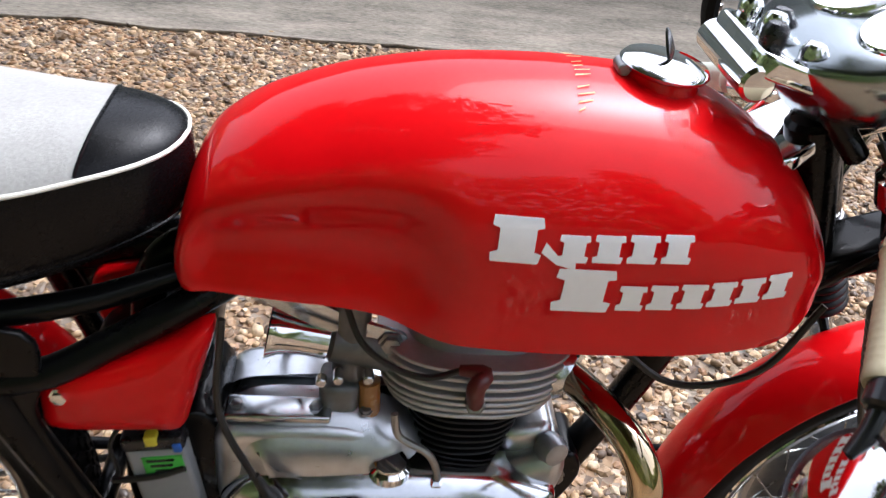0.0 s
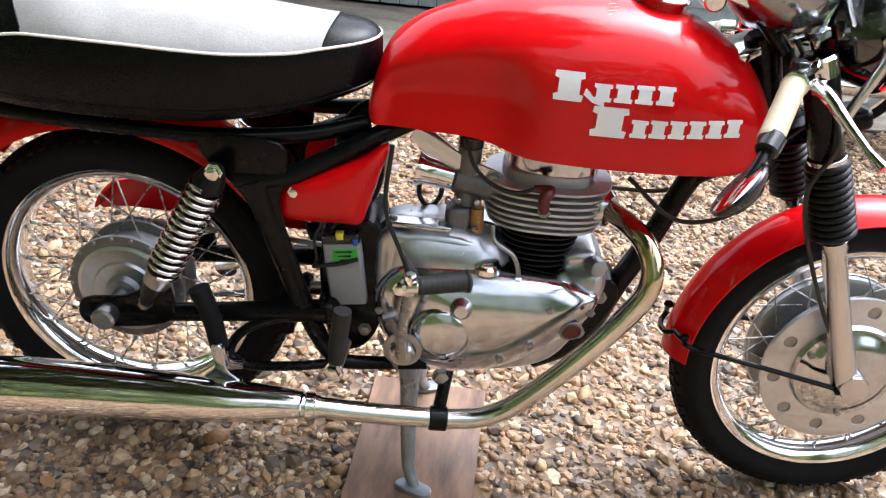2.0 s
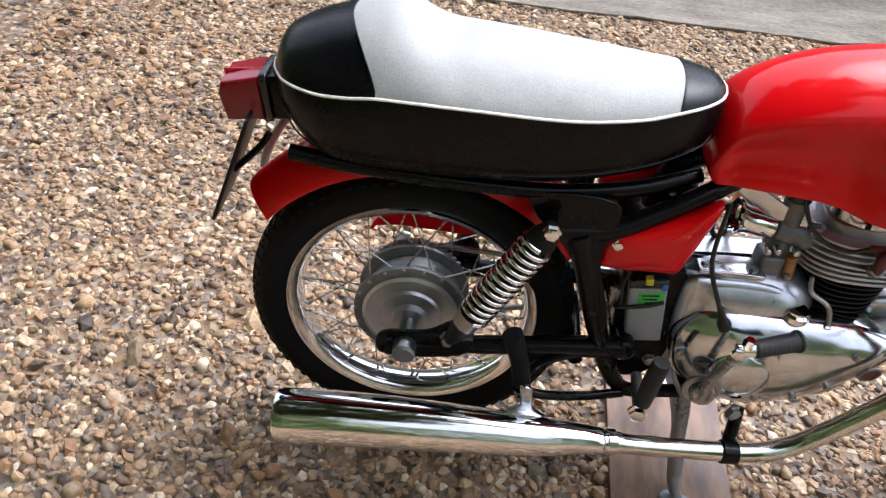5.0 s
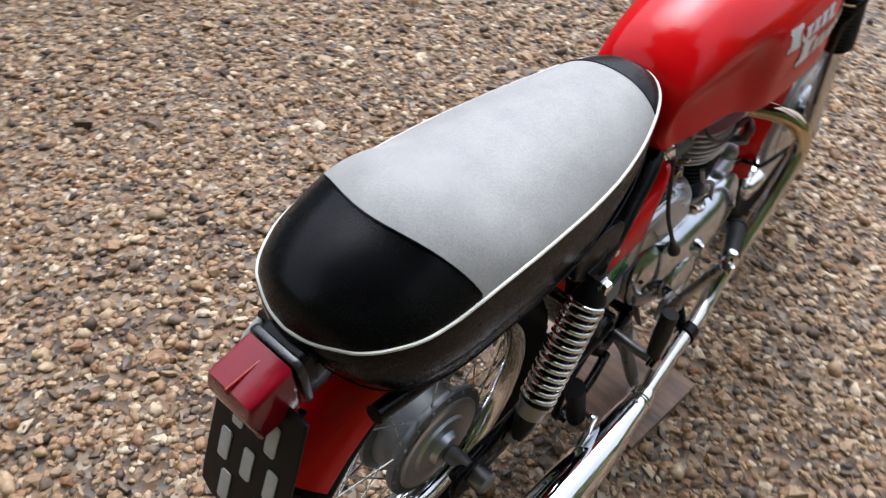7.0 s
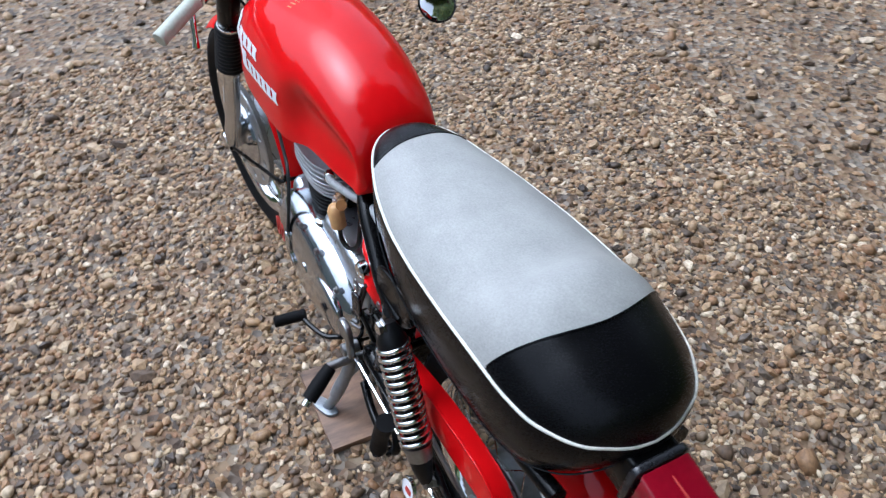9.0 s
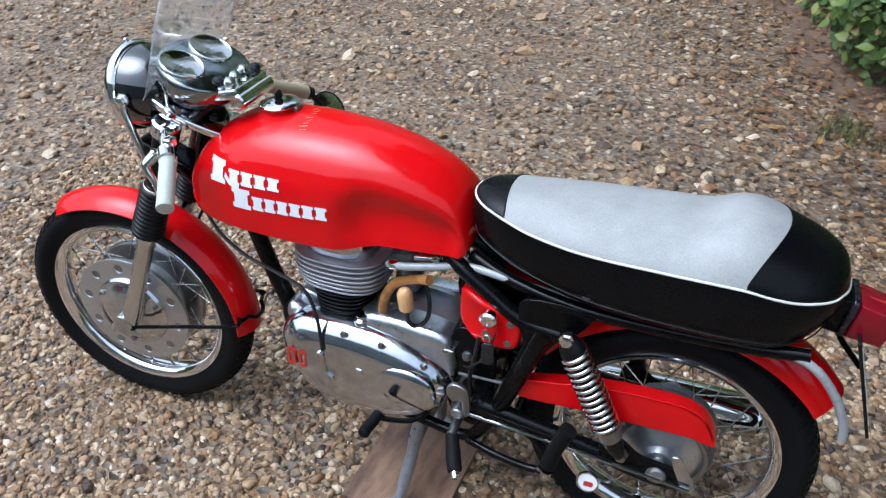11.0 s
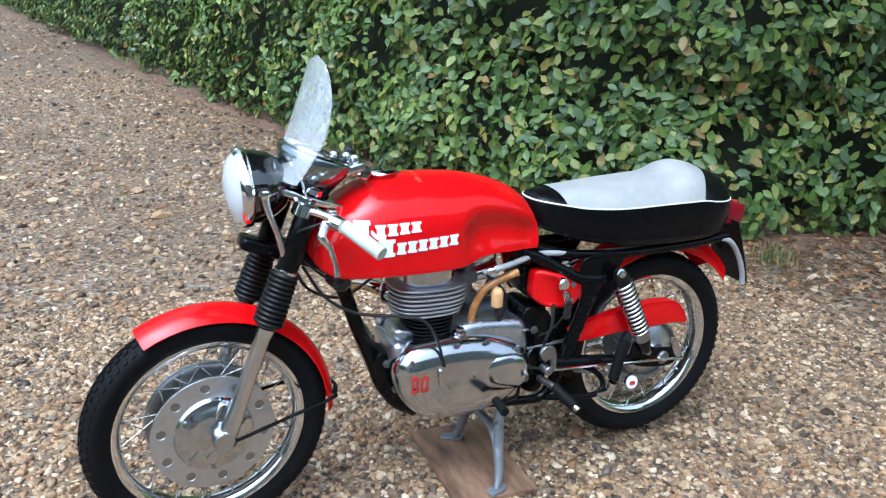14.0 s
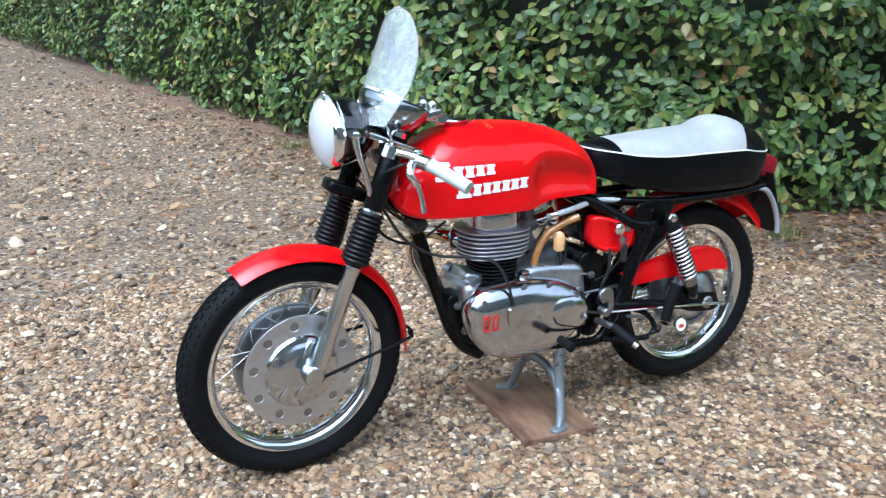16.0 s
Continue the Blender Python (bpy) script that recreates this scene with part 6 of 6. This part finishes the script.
part("fuel_tank", plate(soft_outline([(0.2, 0.72), (0.22, 0.85), (0.4, 0.92), (0.62, 0.9), (0.72, 0.8), (0.66, 0.72)], 5), 0.24, at_y(0), 0.07, rounds=6), RED, other, "", 70)
part("seat", plate(soft_outline([(-0.45, 0.70), (-0.45, 0.78), (-0.1, 0.80), (0.2, 0.80), (0.2, 0.71)], 4), 0.24, at_y(0), 0.03), VINYL, other)
part("handlebar", tube([(0.75, -0.3, 0.98), (0.78, -0.15, 0.95), (0.78, 0.15, 0.95), (0.75, 0.3, 0.98)], 0.012, 10, 5), CHROME, other)


# ---- shed with plank doors ----
SHED_Y = 3.80
shed = new("shed")
shed.location = (0, SHED_Y, 0)
tagged(shed, "blue-grey painted timber shed with plank double doors", "shed")


def shed_box(name, x0, x1, y0, y1, z0, z1, mat, parent, label=""):
    return part(name, box(x1 - x0, y1 - y0, z1 - z0, Matrix.Translation(((x0 + x1) / 2, (y0 + y1) / 2, (z0 + z1) / 2)), 0.003), mat, parent, label)


# near-black sheet close behind the front boards, painting their open joints as shade
shed_box("back_wall", -2.3, 4.6, 0.06, 0.12, 0.0, 2.15, GAP, shed)
shed_box("side_wall", -2.3, -2.24, 0.12, 2.6, 0.0, 2.15, SHED_PAINT, shed)
shed_box("side_wall", 4.54, 4.6, 0.12, 2.6, 0.0, 2.15, SHED_PAINT, shed)
roof = part("roof", plate([(-0.10, 2.19), (2.75, 2.62), (2.75, 2.68), (-0.10, 2.25)], 7.3, Matrix.Translation((1.15, 0, 0)) @ Matrix(((0, 0, 1, 0), (1, 0, 0, 0), (0, 1, 0, 0), (0, 0, 0, 1))), 0.004), GAP, shed, "dark felt roof")
shed_box("fascia", -2.35, 4.65, -0.12, -0.085, 2.05, 2.22, SHED_PAINT, roof)
for x0, x1 in ((-1.232, -1.175), (1.135, 1.205), (1.645, 1.700), (-2.3, -2.2), (2.95, 3.01), (4.5, 4.6)):
    shed_box("post", x0, x1, -0.022, 0.055, 0.03, 2.02, SHED_PAINT, shed, "painted upright post")
shed_box("head_rail", -2.3, 4.6, -0.018, 0.055, 1.96, 2.06, SHED_PAINT, shed)
plank_mesh = None
for d, (x0, n, sgn) in enumerate(((-1.170, 10, 1), (-0.020, 10, 1))):
    door = new("shed_door")
    door.parent = shed
    door.location = (x0, 0, 0)
    tagged(door, "ledged plank door")
    w = 1.140 / n
    for k in range(n):
        if plank_mesh is None:
            first = part("plank", box(w - 0.005, 0.020, 1.90, Matrix.Identity(4), 0.0025), SHED_PAINT, door)
            plank_mesh = first.data
            o = first
        else:
            o = new("plank", plank_mesh)
            o.parent = door
        o.location = (w * (k + 0.5), 0.010 + 0.003 * ((k * 7) % 3 - 1), 0.985)
    for z in (0.245, 1.05, 1.75):
        shed_box("ledge", 0.80 if (d and z < 0.5) else 0.05, 1.12, -0.022, -0.002, z, z + 0.055 if z < 0.5 else z + 0.09, SHED_PAINT, door)
    shed_box("hinge", 0.96, 1.12, -0.030, -0.020, 0.262, 0.286, STEEL, door, "grey strap hinge")
board_mesh = {}
for x0, x1 in ((-2.2, -1.232), (1.205, 1.645), (1.700, 2.95), (3.01, 4.5)):
    for k in range(14):
        key = round(x1 - x0, 3)
        if key not in board_mesh:
            o = part("weatherboard", plate([(-0.012, -0.075), (0.010, -0.075), (0.014, -0.070), (0.006, 0.070), (-0.012, 0.075)], key - 0.004, Matrix(((0, 0, 1, 0), (-1, 0, 0, 0), (0, 1, 0, 0), (0, 0, 0, 1))), 0.001), SHED_PAINT, shed)
            board_mesh[key] = o.data
        else:
            o = new("weatherboard", board_mesh[key])
            o.parent = shed
        o.location = ((x0 + x1) / 2, 0.030, 0.115 + 0.140 * k)

# ---- ground ----
gm = bmesh.new()
for x, y in ((-400, -400), (400, -400), (400, 400), (-400, 400)):
    gm.verts.new((x, y, 0))
gm.faces.new(gm.verts)
tagged(finish("ground", gm, BED), "gravel drive", "ground", kind="structure")


def sheet(name, edge, z, mat, label, category, cell=0.06):
    """A thin low sheet of ground with an uneven rim."""
    bm = plate(edge, 0.012, Matrix.Translation((0, 0, z)), 0.003)
    return tagged(finish(name, bm, mat), label, category, kind="structure")


rnd = random.Random(4)
apron_edge = [(-1.45 + 0.1 * k, 2.36 + 0.05 * noise.noise(Vector((k * 0.35, 0, 0))) + 0.02 * noise.noise(Vector((k * 1.7, 3, 0)))) for k in range(90)]
sheet("concrete_apron", apron_edge + [(7.5, SHED_Y + 0.1), (-1.45, SHED_Y + 0.1)], 0.010, CONCRETE, "worn concrete apron before the shed", "pavement")
turf = [(-6.0, 2.15), (-3.2, 2.3), (-2.6, 2.45), (-2.0, 2.62), (-1.7, 2.9), (-1.5, 3.3), (-1.47, 3.7), (-2.3, 3.9), (-2.4, 9.0), (-12.0, 9.0), (-12.0, 2.2)]
sheet("grass_verge", soft_outline(turf, 6), 0.004, TURF, "rough grass with fallen leaves beside the shed", "grass")

HEDGE = [(-9.0, -1.0), (-6.0, -1.12), (-4.0, -1.22), (-3.0, -1.32), (-2.3, -1.48), (-1.75, -1.68), (-1.40, -2.0), (-1.12, -2.38), (-0.78, -3.02), (-0.52, -3.6), (-0.33, -4.6), (-0.15, -5.9), (0.15, -7.6), (0.75, -11.5), (1.7, -18.0), (2.8, -26.0)]
hedge_line = curve_through([(x, y, 0) for x, y in HEDGE], 12)


def hedge_frames():
    out, s = [], 0.0
    for i, p in enumerate(hedge_line):
        a, b = hedge_line[max(0, i - 1)], hedge_line[min(len(hedge_line) - 1, i + 1)]
        t = (b - a).normalized()
        if i:
            s += (p - hedge_line[i - 1]).length
        out.append((s, p, Vector((-t.y, t.x, 0))))
    return out


HF = hedge_frames()
soil = [(p.x + n.x * (0.16 + 0.22 * noise.noise(p * 1.6)), p.y + n.y * (0.16 + 0.22 * noise.noise(p * 1.6))) for s, p, n in HF] + [(p.x - n.x * 1.2, p.y - n.y * 1.2) for s, p, n in HF[::-6]]
sheet("hedge_bed", soil, 0.001, SOIL, "bare brown soil along the foot of the hedge", "soil")


# ---- pebbles: a loose layer of flint gravel ----
def pebbles(name, count, area, keep, size, seed, label):
    rg = np.random.default_rng(seed)
    g = (1 + 5 ** 0.5) / 2
    base = np.array([(-1, g, 0), (1, g, 0), (-1, -g, 0), (1, -g, 0), (0, -1, g), (0, 1, g), (0, -1, -g), (0, 1, -g), (g, 0, -1), (g, 0, 1), (-g, 0, -1), (-g, 0, 1)]) / math.sqrt(1 + g * g)
    tris = np.array([(0, 11, 5), (0, 5, 1), (0, 1, 7), (0, 7, 10), (0, 10, 11), (1, 5, 9), (5, 11, 4), (11, 10, 2), (10, 7, 6), (7, 1, 8), (3, 9, 4), (3, 4, 2), (3, 2, 6), (3, 6, 8), (3, 8, 9), (4, 9, 5), (2, 4, 11), (6, 2, 10), (8, 6, 7), (9, 8, 1)])
    x = rg.uniform(area[0], area[1], count)
    y = rg.uniform(area[2], area[3], count)
    ok = keep(x, y)
    x, y = x[ok], y[ok]
    n = len(x)
    r = size * np.exp(rg.normal(0, 0.34, n))
    sc = np.stack([r * rg.uniform(0.9, 1.5, n), r * rg.uniform(0.7, 1.1, n), r * rg.uniform(0.45, 0.8, n)], 1)
    v = base[None] * (1 + rg.uniform(-0.34, 0.30, (n, 12, 1))) * sc[:, None]
    a, b = rg.uniform(0, 2 * np.pi, n), rg.normal(0, 0.35, n)
    ca, sa, cb, sb = np.cos(a)[:, None], np.sin(a)[:, None], np.cos(b)[:, None], np.sin(b)[:, None]
    vx, vy, vz = v[..., 0], v[..., 1], v[..., 2]
    vx, vz = vx * cb + vz * sb, -vx * sb + vz * cb
    vx, vy = vx * ca - vy * sa, vx * sa + vy * ca
    zc = sc[:, 2] * rg.uniform(0.1, 0.75, n) - 0.002
    co = np.stack([vx + x[:, None], vy + y[:, None], vz + zc[:, None]], 2).reshape(-1, 3)
    f = (tris[None] + 12 * np.arange(n)[:, None, None]).reshape(-1, 3)
    me = bpy.data.meshes.new(name)
    me.vertices.add(len(co))
    me.vertices.foreach_set("co", co.astype(np.float32).ravel())
    me.loops.add(f.size)
    me.loops.foreach_set("vertex_index", f.astype(np.int32).ravel())
    me.polygons.add(len(f))
    me.polygons.foreach_set("loop_start", np.arange(0, f.size, 3, dtype=np.int32))
    me.update(calc_edges=True)
    rolled = np.repeat(rg.uniform(0, 1, n) < 0.35, 20)
    me.attributes.new("sharp_face", "BOOLEAN", "FACE").data.foreach_set("value", ~rolled)
    me.materials.append(GRAVEL)
    return tagged(new(name, me), label, "gravel", kind="stuff")


hx = np.array([p.x for s, p, n in HF][::-1])
hy = np.array([p.y for s, p, n in HF][::-1])


def clear_ground(x, y):
    """Away from the board, the apron, the verge and the hedge's foot."""
    brd = (np.abs(x - 0.557) < 0.128) & (np.abs(y + 0.025) < 0.208)
    side = x - np.interp(y, hy, hx)
    thin = np.clip((side + 0.10) / 0.45, 0.0, 1.0)
    speck = np.random.default_rng(8).uniform(0, 1, len(x))
    verge = (y > 2.2 + 0.1 * np.sin(x * 9)) & (x < -1.4)
    return ~brd & (y < 2.40 + 0.04 * np.sin(x * 7) + 0.03 * np.sin(x * 23)) & (speck < thin ** 1.3) & ~(verge & (speck > 0.25))


NEAR = (-1.6, 2.5, -1.7, 2.45)
pebbles("gravel_pebbles", 90000, NEAR, clear_ground, 0.0081, 1, "loose tan and grey flint gravel")
pebbles("gravel_pebbles", 5000, (-3.0, 6.0, -22.0, -10.0), clear_ground, 0.022, 3, "loose tan flint gravel at the far end of the drive")
pebbles("gravel_pebbles", 46000, (-5.0, 6.0, -10.0, 2.45), lambda x, y: clear_ground(x, y) & ~((x > NEAR[0]) & (x < NEAR[1]) & (y > NEAR[2])), 0.0135, 2, "loose tan and grey flint gravel farther along the drive")


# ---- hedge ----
# solid dark sheet behind the leaves, painted as the hedge's shaded inside
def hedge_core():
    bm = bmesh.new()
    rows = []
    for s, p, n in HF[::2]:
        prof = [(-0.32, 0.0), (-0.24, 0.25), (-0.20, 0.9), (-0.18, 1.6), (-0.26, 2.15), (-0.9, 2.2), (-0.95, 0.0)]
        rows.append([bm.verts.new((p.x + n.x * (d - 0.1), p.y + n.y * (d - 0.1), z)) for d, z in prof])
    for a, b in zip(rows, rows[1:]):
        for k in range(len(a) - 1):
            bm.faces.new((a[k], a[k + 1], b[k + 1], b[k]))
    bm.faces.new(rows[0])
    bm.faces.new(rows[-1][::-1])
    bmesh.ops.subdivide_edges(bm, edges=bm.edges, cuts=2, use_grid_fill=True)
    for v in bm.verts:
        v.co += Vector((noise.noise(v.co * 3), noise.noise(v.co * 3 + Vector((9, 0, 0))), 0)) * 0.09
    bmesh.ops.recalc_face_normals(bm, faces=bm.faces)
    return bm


hedge = new("hedge")
hedge.location = (0, 0, 0)
tagged(hedge, "tall clipped green hornbeam hedge along the drive", "hedge", kind="stuff")
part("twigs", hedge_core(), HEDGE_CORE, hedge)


def leaves(name, items, mat, parent=None):
    """Folded pointed leaves: items of place, outward way, size and turn."""
    shape = [(0, 0, 0), (0.30, 0.26, 0.05), (0.62, 0.24, 0.05), (1.0, 0, -0.06), (0.62, -0.24, 0.05), (0.30, -0.26, 0.05), (0.45, 0, 0)]
    faces = [(0, 1, 6), (1, 2, 6), (2, 3, 6), (3, 4, 6), (4, 5, 6), (5, 0, 6)]
    co, fs = [], []
    for i, (p, d, size, spin) in enumerate(items):
        m = d.to_track_quat("Z", "Y").to_matrix() @ Matrix.Rotation(spin, 3, "Z")
        co += [(p + m @ (Vector(v) * size))[:] for v in shape]
        fs += [(a + 7 * i, b + 7 * i, c + 7 * i) for a, b, c in faces]
    me = bpy.data.meshes.new(name)
    me.from_pydata(co, [], fs)
    me.materials.append(mat)
    me.shade_smooth()
    ob = new(name, me)
    if parent is not None:
        ob.parent = parent
    return ob


def hedge_items(seed):
    rg = random.Random(seed)
    out = []
    for (s0, p0, n0), (s1, p1, n1) in zip(HF, HF[1:]):
        far = -p0.y if p0.y < -2 else (1.0 + max(0, -p0.x - 2.5) * 1.2)
        dens = 1150 if far < 4.5 else (800 if far < 9 else 340)
        size = 0.078 if far < 4.5 else (0.084 if far < 9 else 0.10)
        top = 2.35
        for _ in range(int((s1 - s0) * top * dens * (0.55 if p0.x < -3.5 else 1))):
            f, z = rg.random(), 0.03 + (top - 0.03) * rg.random()
            p, n = p0.lerp(p1, f), n0.lerp(n1, f)
            lump = 0.26 * noise.noise(Vector((p.x * 1.7, p.y * 1.7, z * 1.9))) + 0.09 * noise.noise(Vector((p.x * 5, p.y * 5, z * 5)))
            if noise.noise(Vector((p.x * 4 + 7, p.y * 4, z * 4.5))) < -0.24 and rg.random() < 0.8:
                continue
            if z < 0.28 and rg.random() < 0.45 - z * 1.3:
                continue
            depth = -abs(rg.gauss(0, 0.07)) + lump + 0.02
            base = -0.10 * max(0, 1 - z / 0.35)
            q = Vector((p.x, p.y, 0)) + n * (depth + base)
            q.z = z
            d = (n + Vector((rg.gauss(0, 0.45), rg.gauss(0, 0.45), 0.42 + rg.gauss(0, 0.4)))).normalized()
            out.append((q, d, size * rg.uniform(0.65, 1.35), rg.uniform(-math.pi, math.pi)))
    return out


leaves("foliage", hedge_items(5), LEAF, hedge)
rg = random.Random(9)
litter = []
for _ in range(2600):
    s, p, n = HF[rg.randrange(12 * 3, 12 * 13)]
    d = rg.random() ** 1.5 * 0.9
    litter.append((Vector((p.x + n.x * d + rg.gauss(0, 0.1), p.y + n.y * d + rg.gauss(0, 0.1), 0.014 + 0.01 * rg.random())), Vector((rg.gauss(0, 0.3), rg.gauss(0, 0.3), 1)).normalized(), rg.uniform(0.03, 0.055), rg.uniform(0, 6.28)))
for _ in range(620):
    litter.append((Vector((rg.uniform(-3.6, -0.9), rg.uniform(1.0, 3.2), 0.018)), Vector((rg.gauss(0, 0.3), rg.gauss(0, 0.3), 1)).normalized(), rg.uniform(0.03, 0.06), rg.uniform(0, 6.28)))
litter.append((Vector((-0.10, -0.25, 0.02)), Vector((0.1, 0, 1)).normalized(), 0.045, 1.0))
tagged(leaves("leaf_litter", litter, LITTER), "fallen brown leaves on soil and gravel", "leaves", kind="stuff")


def blades(name, places, seed, label):
    rg2 = random.Random(seed)
    co, fs = [], []
    for x, y, h in places:
        a, lean = rg2.uniform(0, 6.28), rg2.uniform(0.1, 0.6) * h
        w = 0.0022 + 0.0012 * rg2.random()
        dx, dy = math.cos(a), math.sin(a)
        k = len(co)
        co += [(x - dy * w, y + dx * w, 0), (x + dy * w, y - dx * w, 0), (x + dx * lean * 0.4 - dy * w * 0.8, y + dy * lean * 0.4 + dx * w * 0.8, h * 0.6), (x + dx * lean * 0.4 + dy * w * 0.8, y + dy * lean * 0.4 - dx * w * 0.8, h * 0.6), (x + dx * lean, y + dy * lean, h)]
        fs += [(k, k + 1, k + 3, k + 2), (k + 2, k + 3, k + 4)]
    me = bpy.data.meshes.new(name)
    me.from_pydata(co, [], fs)
    me.materials.append(GRASS)
    return tagged(new(name, me), label, "grass", kind="stuff")


places = []
while len(places) < 9000:
    x, y = rg.uniform(-5, -1.45), rg.uniform(2.3, 5.5)
    if y > 2.25 + max(0, (x + 2.6) * 0.75) and noise.noise(Vector((x * 2, y * 2, 0))) > -0.25:
        places.append((x, y, rg.uniform(0.02, 0.055)))
for cx, cy in ((-0.12, -4.75), (-0.95, -2.05), (-0.55, -2.6), (-1.9, -1.2)):
    places += [(cx + rg.gauss(0, 0.07), cy + rg.gauss(0, 0.07), rg.uniform(0.03, 0.10)) for _ in range(140)]
blades("grass_blades", places, 3, "short rough grass and a few weeds")

# ---- distance: a belt of trees that closes the place ----
belt_items = []
rg = random.Random(21)
for k in range(30000):
    a = rg.uniform(-math.pi, math.pi)
    along_drive = abs(a + 1.40) < 0.30
    r = (29 if along_drive else 13) + 2 * noise.noise(Vector((math.cos(a) * 4, math.sin(a) * 4, 0))) + rg.gauss(0, 0.5)
    low = smoothstep(-1.1, -0.9, a) * (1 - smoothstep(2.75, 3.0, a))
    h = (22 if along_drive else 14.0 - 11.5 * low) + 5.0 * (1 - 0.7 * low) * noise.noise(Vector((math.cos(a) * 6, math.sin(a) * 6, 5)))
    z = rg.uniform(0.0, max(1.5, h))
    belt_items.append((Vector((0.5 + r * math.cos(a), r * math.sin(a), z)), Vector((-math.cos(a) + rg.gauss(0, 0.4), -math.sin(a) + rg.gauss(0, 0.4), 0.5)).normalized(), rg.uniform(0.6, 1.5), rg.uniform(0, 6.28)))
tagged(leaves("tree_belt", belt_items, LEAF), "distant belt of trees round the garden", "trees", kind="stuff")


# ---- a tall tree behind the hedge ----
tree = new("tree")
tree.location = (-3.2, -4.4, 0)
tagged(tree, "tall leafy broad tree standing behind the hedge", "tree")
limbs = [tube([(0, 0, 0), (0.05, 0.05, 2.0), (0.2, 0.2, 4.0), (0.5, 0.6, 6.0)], [0.24, 0.20, 0.16, 0.09], 12, 5)]
for k in range(7):
    a = 2 * math.pi * k / 7
    limbs.append(tube([(0.15, 0.15, 3.2 + 0.3 * k), (1.2 * math.cos(a) + 0.6, 1.1 * math.sin(a) + 1.0, 4.6 + 0.3 * k), (2.9 * math.cos(a) + 0.8, 3.4 * math.sin(a) + 2.8, 6.0 + 0.35 * k)], [0.10, 0.06, 0.02], 8, 4))
part("trunk", merged(*limbs), TWIG, tree)
rg = random.Random(31)
crown = []
for k in range(340):
    d = Vector((rg.gauss(0, 1), rg.gauss(0, 1), rg.gauss(0, 0.8))).normalized() * rg.uniform(0.5, 1.0)
    c = Vector((0.8 + 3.7 * d.x, 3.0 + 4.4 * d.y, 6.7 + 1.9 * d.z))
    for _ in range(85):
        q = Vector((rg.gauss(0, 0.30), rg.gauss(0, 0.30), rg.gauss(0, 0.24)))
        crown.append((c + q, (q + Vector((rg.gauss(0, 0.2), rg.gauss(0, 0.2), 0.25))).normalized(), rg.uniform(0.16, 0.28), rg.uniform(0, 6.28)))
leaves("crown", crown, LEAF, tree)
